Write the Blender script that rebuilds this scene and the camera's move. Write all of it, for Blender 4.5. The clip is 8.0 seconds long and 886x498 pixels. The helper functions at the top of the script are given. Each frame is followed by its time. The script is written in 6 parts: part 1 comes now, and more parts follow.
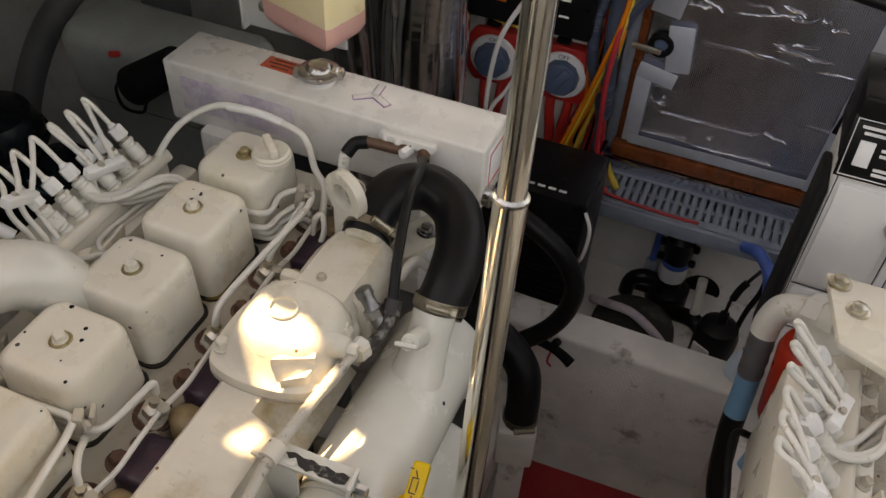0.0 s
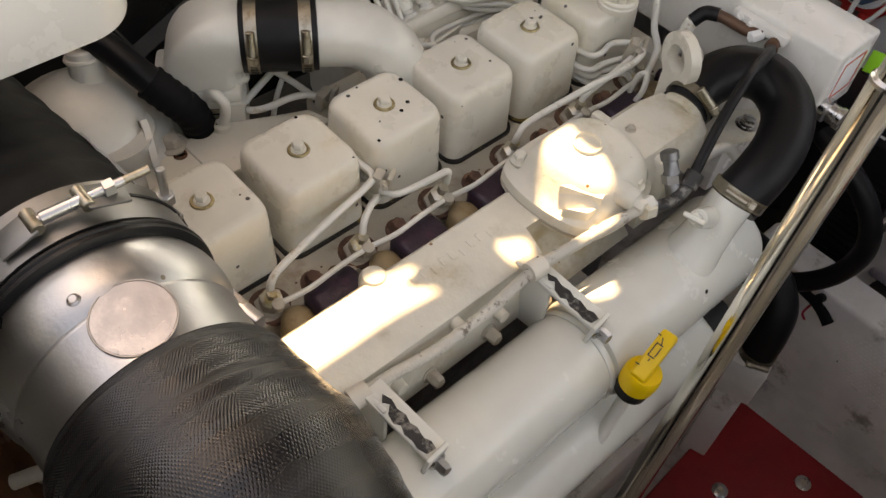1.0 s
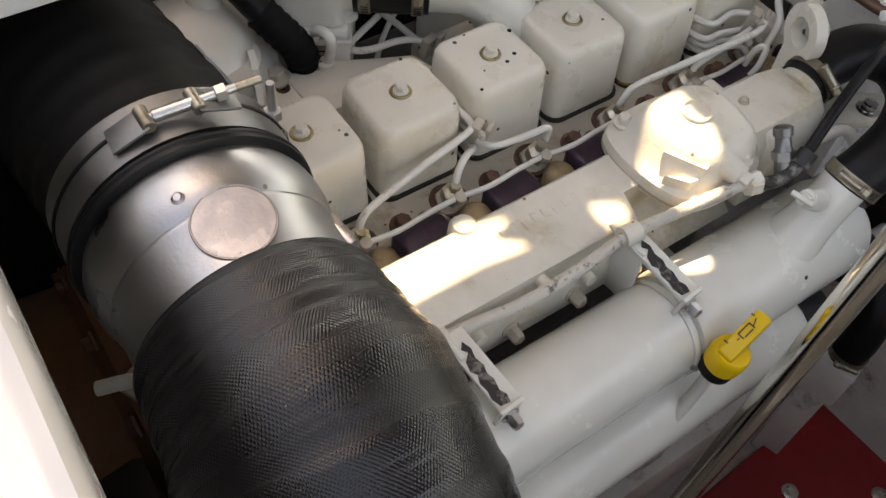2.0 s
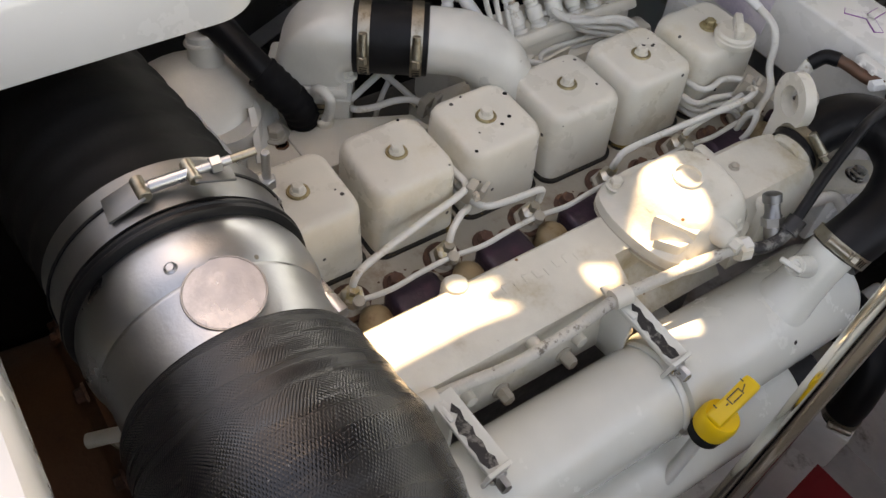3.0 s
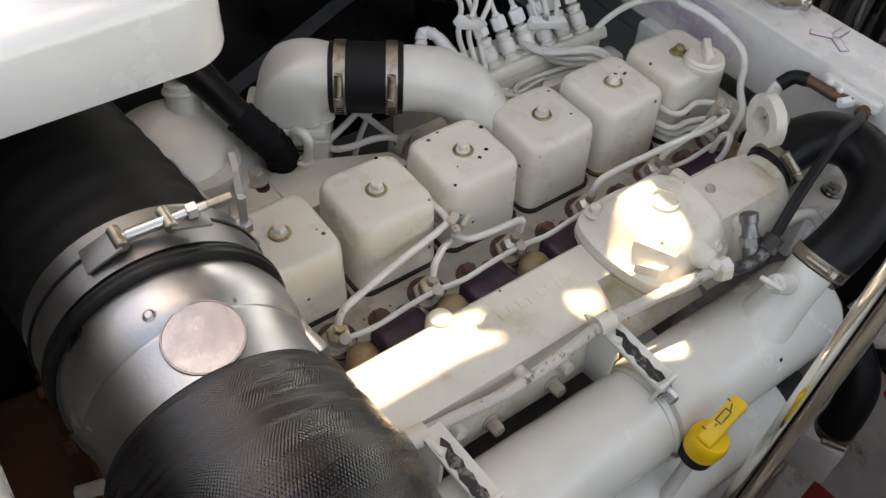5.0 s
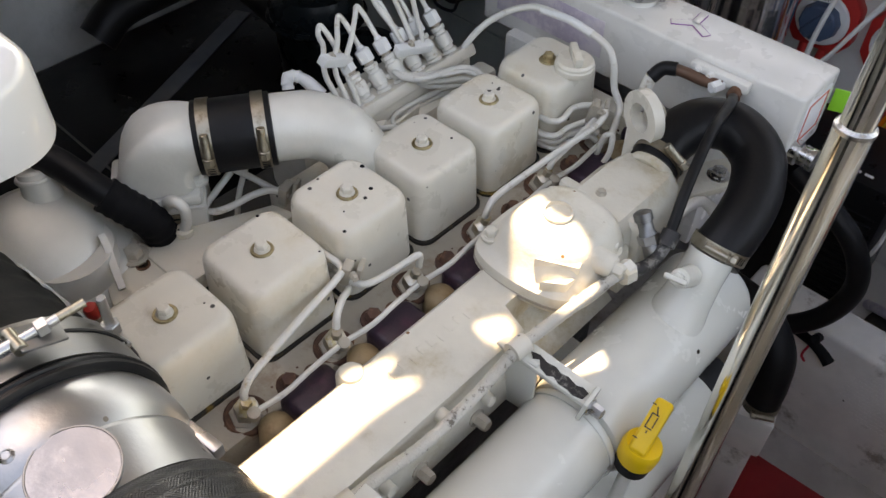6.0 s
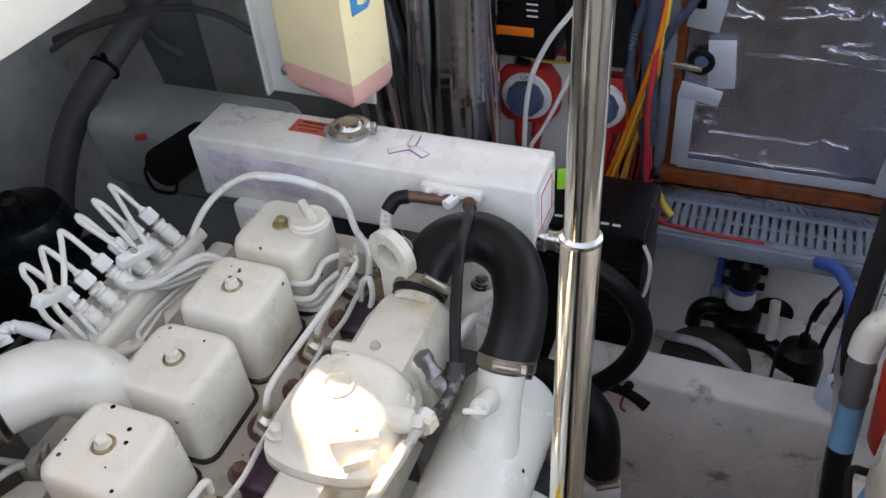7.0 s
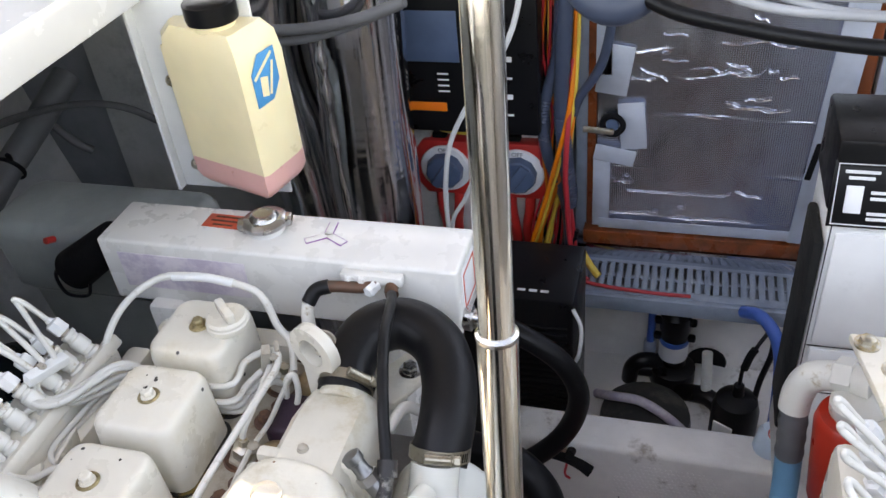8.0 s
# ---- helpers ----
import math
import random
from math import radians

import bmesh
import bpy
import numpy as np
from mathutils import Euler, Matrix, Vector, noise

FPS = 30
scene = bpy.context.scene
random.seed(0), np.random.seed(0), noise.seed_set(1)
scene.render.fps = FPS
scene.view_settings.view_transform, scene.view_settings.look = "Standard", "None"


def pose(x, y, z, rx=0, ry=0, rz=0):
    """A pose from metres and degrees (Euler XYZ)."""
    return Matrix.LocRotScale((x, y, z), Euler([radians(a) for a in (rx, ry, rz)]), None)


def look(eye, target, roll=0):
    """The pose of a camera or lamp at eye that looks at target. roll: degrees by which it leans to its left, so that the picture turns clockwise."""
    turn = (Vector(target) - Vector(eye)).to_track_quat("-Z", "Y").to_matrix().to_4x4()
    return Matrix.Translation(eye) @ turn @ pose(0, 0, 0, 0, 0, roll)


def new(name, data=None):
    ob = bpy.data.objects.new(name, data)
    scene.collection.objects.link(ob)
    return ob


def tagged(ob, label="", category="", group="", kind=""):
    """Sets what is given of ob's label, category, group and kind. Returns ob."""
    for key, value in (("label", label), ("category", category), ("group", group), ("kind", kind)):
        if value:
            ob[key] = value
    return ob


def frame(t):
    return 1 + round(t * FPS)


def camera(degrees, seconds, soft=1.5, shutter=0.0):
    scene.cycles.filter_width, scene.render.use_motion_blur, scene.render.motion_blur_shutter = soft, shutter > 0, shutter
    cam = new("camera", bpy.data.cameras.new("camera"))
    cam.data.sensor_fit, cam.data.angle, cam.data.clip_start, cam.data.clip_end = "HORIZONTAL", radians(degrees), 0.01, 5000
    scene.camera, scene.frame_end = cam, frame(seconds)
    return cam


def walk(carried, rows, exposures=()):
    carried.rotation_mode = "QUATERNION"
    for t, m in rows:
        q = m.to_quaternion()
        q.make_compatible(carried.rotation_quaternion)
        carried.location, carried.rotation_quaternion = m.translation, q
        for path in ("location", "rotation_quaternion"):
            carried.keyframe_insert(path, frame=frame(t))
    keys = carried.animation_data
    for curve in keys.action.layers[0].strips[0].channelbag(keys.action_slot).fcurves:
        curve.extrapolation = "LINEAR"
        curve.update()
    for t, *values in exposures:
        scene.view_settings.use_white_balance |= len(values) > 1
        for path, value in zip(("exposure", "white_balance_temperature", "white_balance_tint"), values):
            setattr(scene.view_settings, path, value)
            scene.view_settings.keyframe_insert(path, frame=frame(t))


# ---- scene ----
cam = camera(54.9, 8.0)
PATH = [
    (0, (0.58, -0.157, 1.616), (0.068, 1.197, 0.237), 3.3),
    (0.2, (0.577, -0.173, 1.591), (-0.061, 1.083, 0.172), 1.4),
    (0.5, (0.565, -0.202, 1.578), (-0.134, 0.949, 0.1), 4.1),
    (0.7, (0.558, -0.231, 1.561), (-0.204, 0.842, 0.055), 5.9),
    (1, (0.568, -0.237, 1.565), (-0.293, 0.673, 0.006), 6.1),
    (1.5, (0.566, -0.248, 1.537), (-0.323, 0.535, -0.074), 6.4),
    (1.7, (0.568, -0.252, 1.537), (-0.338, 0.492, -0.083), 5.6),
    (2.8, (0.572, -0.255, 1.557), (-0.415, 0.532, 0.006), 6.5),
    (3, (0.567, -0.244, 1.559), (-0.434, 0.537, 0.014), 6.1),
    (3.5, (0.558, -0.243, 1.558), (-0.467, 0.545, 0.032), 5.0),
    (4, (0.568, -0.245, 1.562), (-0.484, 0.556, 0.062), 3.7),
    (5.5, (0.576, -0.223, 1.565), (-0.445, 0.65, 0.083), 3.8),
    (6, (0.556, -0.197, 1.556), (-0.378, 0.803, 0.097), 0.6),
    (6.2, (0.559, -0.182, 1.595), (-0.305, 0.892, 0.145), -0.8),
    (6.3, (0.55, -0.168, 1.567), (-0.268, 0.968, 0.139), 0.0),
    (6.5, (0.534, -0.156, 1.564), (-0.182, 1.095, 0.178), -0.2),
    (6.7, (0.535, -0.131, 1.559), (-0.122, 1.182, 0.203), -2.7),
    (6.8, (0.538, -0.121, 1.560), (-0.111, 1.222, 0.227), -3.9),
    (7, (0.544, -0.105, 1.566), (-0.09, 1.285, 0.275), -5.5),
    (7.2, (0.553, -0.092, 1.571), (-0.077, 1.326, 0.309), -8.5),
    (7.5, (0.543, -0.081, 1.565), (-0.043, 1.368, 0.316), -7.4),
    (8, (0.553, -0.068, 1.578), (0.039, 1.453, 0.385), -6.3),
]
walk(cam, [(t, look(eye, target, roll)) for t, eye, target, roll in PATH], [(0, 2.26, 18500, 22), (0.7, 2.46, 17500, 22), (1.5, 2.34, 13800, 20), (3.0, 2.44, 12600, 20), (5.5, 2.52, 11900, 18), (7.0, 2.94, 11200, 19), (7.5, 3.20, 11200, 19), (8.0, 3.28, 11200, 19)])

from mathutils import geometry

# ---- light ----
SUN_OFF = Vector((-0.46, 0.36, 1.0))          # towards the sun
world = bpy.data.worlds.new("sky")
scene.world = world
world.use_nodes = True
wn = world.node_tree
sky = wn.nodes.new("ShaderNodeTexSky")
sky.sky_type, sky.sun_disc = "NISHITA", False
sky.sun_elevation = math.atan2(1.0, math.hypot(SUN_OFF.x, SUN_OFF.y))
sky.sun_rotation = math.atan2(SUN_OFF.x, SUN_OFF.y)
wn.links.new(sky.outputs[0], wn.nodes["Background"].inputs[0])
wn.nodes["Background"].inputs[1].default_value = 0.15
sun = new("sun", bpy.data.lights.new("sun", "SUN"))
sun.data.energy, sun.data.angle, sun.data.color = 3.6, radians(0.53), (1.0, 0.95, 0.87)
sun.matrix_world = look(SUN_OFF * 5, (0, 0, 0))


# ---- materials ----
def surface(name, base, rough=0.5, metal=0.0, dirt=None, dirt_at=(0.5, 0.7), dirt_scale=9.0, chips=None, chip_scale=40.0, chip_at=0.1,
            bump=0.1, bump_scale=180.0, alpha_trans=0.0, rough_var=0.1, weave=0.0, coat=0.0, tone=0.12, ior=1.45, sub=0.0, turn=45, grain=1.0, folds=0.0, scrim=None, depth=1.6):
    m = bpy.data.materials.new(name)
    m.use_nodes = True
    n, l = m.node_tree.nodes, m.node_tree.links
    b = n["Principled BSDF"]
    co = n.new("ShaderNodeTexCoord").outputs["Object"]

    def noise_tex(scale, detail=4.0, rough_=0.6):
        t = n.new("ShaderNodeTexNoise")
        t.inputs["Scale"].default_value, t.inputs["Detail"].default_value, t.inputs["Roughness"].default_value = scale, detail, rough_
        l.new(co, t.inputs["Vector"])
        return t.outputs["Fac"]

    def ramp(src, lo, hi, a=0.0, z=1.0):
        r = n.new("ShaderNodeMapRange")
        r.interpolation_type = "SMOOTHSTEP"
        for i, v in zip(("From Min", "From Max", "To Min", "To Max"), (lo, hi, a, z)):
            r.inputs[i].default_value = v
        l.new(src, r.inputs["Value"])
        return r.outputs["Result"]

    def mixed(fac, a, c):
        x = n.new("ShaderNodeMix")
        x.data_type = "RGBA"
        l.new(fac, x.inputs["Factor"])
        for s, v in (("A", a), ("B", c)):
            sock = [i for i in x.inputs if i.name == s and i.type == "RGBA"][0]
            if isinstance(v, tuple):
                sock.default_value = (*v, 1)
            else:
                l.new(v, sock)
        return [o for o in x.outputs if o.type == "RGBA"][0]

    dark = tuple(v * (1 - tone * 2) for v in base)
    lite = tuple(min(1, v * (1 + tone * 0.5)) for v in base)
    col = mixed(ramp(noise_tex(6.0), 0.3, 0.7), dark, lite)
    if dirt:
        col = mixed(ramp(noise_tex(dirt_scale, 6.0, 0.7), *dirt_at, 0.0, 0.85), col, dirt)
    if chips:
        v = n.new("ShaderNodeTexVoronoi")
        v.inputs["Scale"].default_value = chip_scale
        v.inputs["Randomness"].default_value = 1.0
        l.new(co, v.inputs["Vector"])
        near = ramp(v.outputs["Distance"], chip_at * 0.8, chip_at, 1.0, 0.0)
        sep = n.new("ShaderNodeSeparateColor")
        l.new(v.outputs["Color"], sep.inputs[0])
        few = ramp(sep.outputs[0], 0.70, 0.71)
        mul = n.new("ShaderNodeMath")
        mul.operation = "MULTIPLY"
        l.new(near, mul.inputs[0]), l.new(few, mul.inputs[1])
        col = mixed(mul.outputs[0], col, chips)
    l.new(col, b.inputs["Base Color"])
    l.new(ramp(noise_tex(22.0), 0.25, 0.75, max(0.02, rough - rough_var), min(1, rough + rough_var)), b.inputs["Roughness"])
    b.inputs["Metallic"].default_value = metal
    b.inputs["Transmission Weight"].default_value = alpha_trans
    b.inputs["Coat Weight"].default_value = coat
    b.inputs["IOR"].default_value = ior
    b.inputs["Subsurface Weight"].default_value = sub
    if sub:
        b.inputs["Subsurface Radius"].default_value = (0.02, 0.015, 0.01)
    h = noise_tex(bump_scale, 3.0)
    if weave:
        uv = n.new("ShaderNodeTexCoord").outputs["UV"]
        fields = []
        for angle in (turn, turn - 90):
            mp = n.new("ShaderNodeMapping")
            mp.inputs["Rotation"].default_value = (0, 0, radians(angle))
            l.new(uv, mp.inputs["Vector"])
            w = n.new("ShaderNodeTexWave")
            w.inputs["Scale"].default_value, w.inputs["Distortion"].default_value = weave, 0.6
            w.inputs["Detail"].default_value = 1.0
            l.new(mp.outputs[0], w.inputs["Vector"])
            fields.append(w.outputs["Fac"])
        mul = n.new("ShaderNodeMath")
        mul.operation = "MULTIPLY"
        l.new(fields[0], mul.inputs[0]), l.new(fields[1], mul.inputs[1])
        add = n.new("ShaderNodeMath")
        add.operation = "MULTIPLY_ADD"
        l.new(mul.outputs[0], add.inputs[0])
        add.inputs[1].default_value = depth
        gr = n.new("ShaderNodeMath")
        gr.operation = "MULTIPLY"
        gr.inputs[1].default_value = grain
        l.new(h, gr.inputs[0])
        l.new(gr.outputs[0], add.inputs[2])
        h = add.outputs[0]
        if scrim:
            # dark threads of the reinforcing net
            col = mixed(ramp(mul.outputs[0], 0.02, 0.45, 1.0, 0.0), col, scrim)
            l.new(col, b.inputs["Base Color"])
        if folds:
            # wrinkles that run round the hose
            mp = n.new("ShaderNodeMapping")
            mp.inputs["Scale"].default_value = (5.0, 62.0, 1.0)
            mp.inputs["Rotation"].default_value = (0, 0, radians(4))
            l.new(uv, mp.inputs["Vector"])
            fn = n.new("ShaderNodeTexNoise")
            fn.inputs["Scale"].default_value, fn.inputs["Detail"].default_value = 1.0, 3.0
            l.new(mp.outputs[0], fn.inputs["Vector"])
            fo = n.new("ShaderNodeMath")
            fo.operation = "MULTIPLY_ADD"
            l.new(fn.outputs["Fac"], fo.inputs[0])
            fo.inputs[1].default_value = folds
            l.new(h, fo.inputs[2])
            h = fo.outputs[0]
            l.new(ramp(fn.outputs["Fac"], 0.40, 0.62, rough + rough_var, max(0.05, rough - rough_var)), b.inputs["Roughness"])
            col = mixed(ramp(fn.outputs["Fac"], 0.52, 0.75, 0.0, 0.55), col, dirt)
            l.new(col, b.inputs["Base Color"])
    bp = n.new("ShaderNodeBump")
    bp.inputs["Strength"].default_value, bp.inputs["Distance"].default_value = bump, 0.002
    l.new(h, bp.inputs["Height"])
    l.new(bp.outputs[0], b.inputs["Normal"])
    return m


CREAM = (0.72, 0.675, 0.58)
paint = surface("engine_paint", CREAM, 0.32, dirt=(0.56, 0.46, 0.30), dirt_at=(0.48, 0.82), dirt_scale=6, chips=(0.05, 0.045, 0.04), chip_scale=34, chip_at=0.10, bump=0.10, bump_scale=120, tone=0.07, coat=0.1)
stained = surface("stained_paint", (0.47, 0.42, 0.345), 0.45, dirt=(0.24, 0.155, 0.095), dirt_at=(0.48, 0.74), dirt_scale=17, chips=(0.10, 0.04, 0.02), chip_scale=60, chip_at=0.12, bump=0.3, bump_scale=90, tone=0.12)
boss_stain = surface("yellowed_casting", (0.42, 0.30, 0.17), 0.5, dirt=(0.20, 0.11, 0.05), dirt_at=(0.45, 0.7), dirt_scale=40, bump=0.3, bump_scale=120)
cast = surface("cast_paint", (0.70, 0.66, 0.565), 0.40, dirt=(0.42, 0.33, 0.19), dirt_at=(0.50, 0.76), dirt_scale=11, chips=(0.22, 0.10, 0.03), chip_scale=38, chip_at=0.08, bump=0.3, bump_scale=140, tone=0.09)
cooler_paint = surface("cooler_paint", (0.66, 0.66, 0.60), 0.20, chips=(0.03, 0.03, 0.03), chip_scale=17, chip_at=0.05, dirt=(0.45, 0.38, 0.25), dirt_at=(0.66, 0.85), bump=0.03, coat=0.25, tone=0.05)
tank_paint = surface("tank_paint", (0.70, 0.68, 0.64), 0.28, chips=(0.12, 0.07, 0.04), chip_scale=30, chip_at=0.06, dirt=(0.62, 0.59, 0.53), dirt_at=(0.55, 1.0), bump=0.05, coat=0.15, tone=0.05, rough_var=0.03)
pipe_paint = surface("pipe_paint", (0.70, 0.68, 0.62), 0.38, dirt=(0.34, 0.25, 0.14), dirt_at=(0.58, 0.72), dirt_scale=40, bump=0.1, tone=0.08)
braid = surface("braided_cover", (0.58, 0.55, 0.48), 0.6, dirt=(0.10, 0.07, 0.05), dirt_at=(0.56, 0.66), dirt_scale=55, bump=0.8, bump_scale=420, tone=0.1)
silver_paint = surface("silver_paint", (0.66, 0.645, 0.59), 0.36, 0.12, dirt=(0.44, 0.38, 0.28), dirt_at=(0.58, 0.85), dirt_scale=7, bump=0.12, bump_scale=200, tone=0.08)
zinc = surface("zinc_plated", (0.62, 0.58, 0.50), 0.35, 0.9, dirt=(0.45, 0.33, 0.14), dirt_at=(0.45, 0.65), dirt_scale=60, bump=0.1)
brassy = surface("yellow_zinc", (0.46, 0.37, 0.21), 0.45, 0.7, dirt=(0.20, 0.13, 0.06), dirt_at=(0.45, 0.7), dirt_scale=110, bump=0.1)
steel = surface("steel", (0.50, 0.49, 0.48), 0.30, 1.0, dirt=(0.35, 0.33, 0.30), dirt_at=(0.5, 0.75), dirt_scale=30, bump=0.06)
chrome = surface("polished_stainless", (0.84, 0.81, 0.74), 0.13, 1.0, bump=0.015, rough_var=0.05, tone=0.04)
alu = surface("cast_aluminium", (0.43, 0.43, 0.43), 0.34, 1.0, dirt=(0.42, 0.38, 0.32), dirt_at=(0.55, 0.78), dirt_scale=12, chips=(0.20, 0.17, 0.14), chip_scale=26, chip_at=0.05, bump=0.10, bump_scale=330, rough_var=0.10)
alu_plate = surface("brushed_plate", (0.19, 0.205, 0.235), 0.30, 1.0, dirt=(0.27, 0.285, 0.31), dirt_at=(0.45, 0.7), dirt_scale=30, bump=0.08, bump_scale=300)
worn_steel = surface("worn_dark_steel", (0.045, 0.043, 0.043), 0.5, 0.5, dirt=(0.24, 0.23, 0.21), dirt_at=(0.50, 0.62), dirt_scale=70, bump=0.4)
clamp_steel = surface("dull_clamp_steel", (0.40, 0.36, 0.29), 0.38, 1.0, dirt=(0.20, 0.16, 0.11), dirt_at=(0.45, 0.7), dirt_scale=70, bump=0.15)
band = surface("clamp_band", (0.27, 0.27, 0.27), 0.42, 1.0, bump=0.05, dirt=(0.30, 0.28, 0.25))
rust = surface("rusty_steel", (0.12, 0.060, 0.045), 0.7, 0.2, dirt=(0.22, 0.11, 0.065), dirt_at=(0.45, 0.65), dirt_scale=60, bump=0.6, bump_scale=160)
# near-black iron for the shaded block and gap, and the bilge casting
dark_iron = surface("dark_iron", (0.045, 0.042, 0.038), 0.45, dirt=(0.12, 0.11, 0.09), dirt_at=(0.52, 0.72), dirt_scale=12, bump=0.4, bump_scale=90)
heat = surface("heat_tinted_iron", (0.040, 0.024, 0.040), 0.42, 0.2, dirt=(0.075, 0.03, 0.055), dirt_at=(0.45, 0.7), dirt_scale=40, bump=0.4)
copper = surface("old_copper", (0.15, 0.075, 0.05), 0.55, 0.5, dirt=(0.12, 0.08, 0.06), dirt_at=(0.45, 0.65), dirt_scale=60, bump=0.2)
rubber = surface("black_rubber", (0.007, 0.007, 0.008), 0.42, dirt=(0.018, 0.018, 0.018), dirt_at=(0.55, 0.8), dirt_scale=18, bump=0.12, bump_scale=160, ior=1.30)
weave_rubber = surface("woven_exhaust_hose", (0.006, 0.006, 0.007), 0.20, dirt=(0.015, 0.016, 0.019), dirt_at=(0.60, 0.80), dirt_scale=34, chips=(0.22, 0.21, 0.20), chip_scale=120, chip_at=0.05, bump=0.42, bump_scale=400, weave=215.0, rough_var=0.11, grain=0.05, folds=5.0, turn=38, depth=0.22, ior=1.46)
ribbed_rubber = surface("ribbed_exhaust_hose", (0.008, 0.008, 0.008), 0.62, dirt=(0.014, 0.013, 0.012), dirt_at=(0.5, 0.75), bump=0.4, bump_scale=60, ior=1.22)
black_plastic = surface("black_plastic", (0.006, 0.006, 0.007), 0.34, bump=0.06, dirt=(0.016, 0.016, 0.017), dirt_at=(0.6, 0.85), ior=1.32)
matt_black = surface("matt_black", (0.006, 0.006, 0.007), 0.75, bump=0.3, ior=1.25)
foam = surface("black_foam", (0.008, 0.008, 0.008), 0.95, bump=1.0, bump_scale=70)
gasket = surface("gasket", (0.02, 0.017, 0.014), 0.7, dirt=(0.22, 0.14, 0.03), dirt_at=(0.55, 0.62), dirt_scale=30)
yellow = surface("yellow_plastic", (0.80, 0.49, 0.02), 0.42, dirt=(0.55, 0.33, 0.02), dirt_at=(0.6, 0.85), bump=0.06, tone=0.05)
red_plastic = surface("red_plastic", (0.58, 0.03, 0.025), 0.42, bump=0.06, tone=0.08)
red_cover = surface("red_board", (0.34, 0.018, 0.022), 0.55, dirt=(0.22, 0.02, 0.02), dirt_at=(0.5, 0.75), bump=0.35, bump_scale=40)
red_filter_paint = surface("red_filter_paint", (0.50, 0.03, 0.015), 0.35, bump=0.04)
orange = surface("orange_plastic", (0.85, 0.17, 0.012), 0.45, bump=0.05)
blue_plastic = surface("blue_plastic", (0.03, 0.12, 0.42), 0.4, bump=0.05)
blue_tape = surface("blue_hose_sleeve", (0.12, 0.36, 0.55), 0.5, bump=0.15)
pale_blue = surface("pale_blue_plastic", (0.55, 0.68, 0.80), 0.4, bump=0.04)
navy = surface("navy_cable", (0.045, 0.062, 0.10), 0.45, bump=0.1)
knob_blue = surface("slate_knob", (0.06, 0.10, 0.17), 0.45, bump=0.08)
white_plastic = surface("white_plastic", (0.75, 0.75, 0.73), 0.4, dirt=(0.5, 0.48, 0.44), dirt_at=(0.62, 0.85), bump=0.05, tone=0.05)
gelcoat = surface("white_gelcoat", (0.54, 0.545, 0.555), 0.22, dirt=(0.48, 0.48, 0.47), dirt_at=(0.62, 0.85), bump=0.04, bump_scale=30, coat=0.3, tone=0.03)
bilge_paint = surface("bilge_paint", (0.80, 0.77, 0.74), 0.55, dirt=(0.24, 0.18, 0.13), dirt_at=(0.55, 0.70), dirt_scale=8, chips=(0.06, 0.04, 0.03), chip_scale=22, chip_at=0.06, bump=0.5, bump_scale=55, tone=0.08)
# darker copy of the bilge paint for the sole, with dirt mottling
sole_paint = surface("darker_sole_paint", (0.48, 0.44, 0.42), 0.6, dirt=(0.16, 0.12, 0.09), dirt_at=(0.48, 0.70), dirt_scale=7, chips=(0.06, 0.04, 0.03), chip_scale=22, chip_at=0.06, bump=0.5, bump_scale=55, tone=0.12)
hull_paint = surface("hull_paint", (0.50, 0.50, 0.49), 0.6, dirt=(0.16, 0.16, 0.155), dirt_at=(0.5, 0.75), dirt_scale=3, bump=0.4, bump_scale=40, tone=0.12)
bulkhead_paint = surface("bulkhead_paint", (0.22, 0.23, 0.25), 0.6, dirt=(0.15, 0.15, 0.15), dirt_at=(0.55, 0.8), dirt_scale=4, bump=0.3)
duct_grey = surface("grey_plastic_duct", (0.25, 0.30, 0.36), 0.5, dirt=(0.15, 0.18, 0.22), dirt_at=(0.5, 0.8), bump=0.06)
foil = surface("aluminium_foil", (0.80, 0.85, 0.97), 0.17, 1.0, dirt=(0.66, 0.68, 0.76), dirt_at=(0.5, 0.8), dirt_scale=5, bump=0.5, bump_scale=26, weave=78.0, rough_var=0.08, tone=0.05, turn=0, scrim=(0.60, 0.63, 0.71), depth=0.30)
# brighter foil for the glint tubes on the door lining
bright_foil = surface("glint_foil", (0.88, 0.88, 0.90), 0.16, 1.0, bump=0.2, bump_scale=90)
duct_foil = surface("duct_foil", (0.78, 0.78, 0.81), 0.13, 1.0, dirt=(0.45, 0.44, 0.46), dirt_at=(0.55, 0.8), dirt_scale=6, bump=0.12, bump_scale=18, rough_var=0.05, tone=0.06)
tape = surface("foil_tape", (0.60, 0.65, 0.73), 0.45, 0.5, bump=0.3, bump_scale=60)
timber = surface("varnished_timber", (0.27, 0.062, 0.020), 0.3, dirt=(0.10, 0.03, 0.012), dirt_at=(0.45, 0.7), dirt_scale=14, bump=0.12, coat=0.3)
clear_milk = surface("milky_plastic", (0.84, 0.71, 0.45), 0.35, bump=0.04, tone=0.05, sub=0.35)
pink_fluid = surface("pink_coolant_plastic", (0.80, 0.43, 0.38), 0.35, bump=0.04, tone=0.06, sub=0.35)
grey_milk = surface("grey_tank_plastic", (0.36, 0.38, 0.36), 0.4, bump=0.05, sub=0.1)
grey_hose = surface("grey_hose", (0.12, 0.12, 0.125), 0.55, bump=0.15)
grey_cable = surface("pale_grey_cable", (0.34, 0.35, 0.37), 0.45, bump=0.1)
label_lilac = surface("faded_label", (0.58, 0.50, 0.60), 0.45, dirt=(0.66, 0.60, 0.62), dirt_at=(0.4, 0.6), dirt_scale=30, bump=0.03)
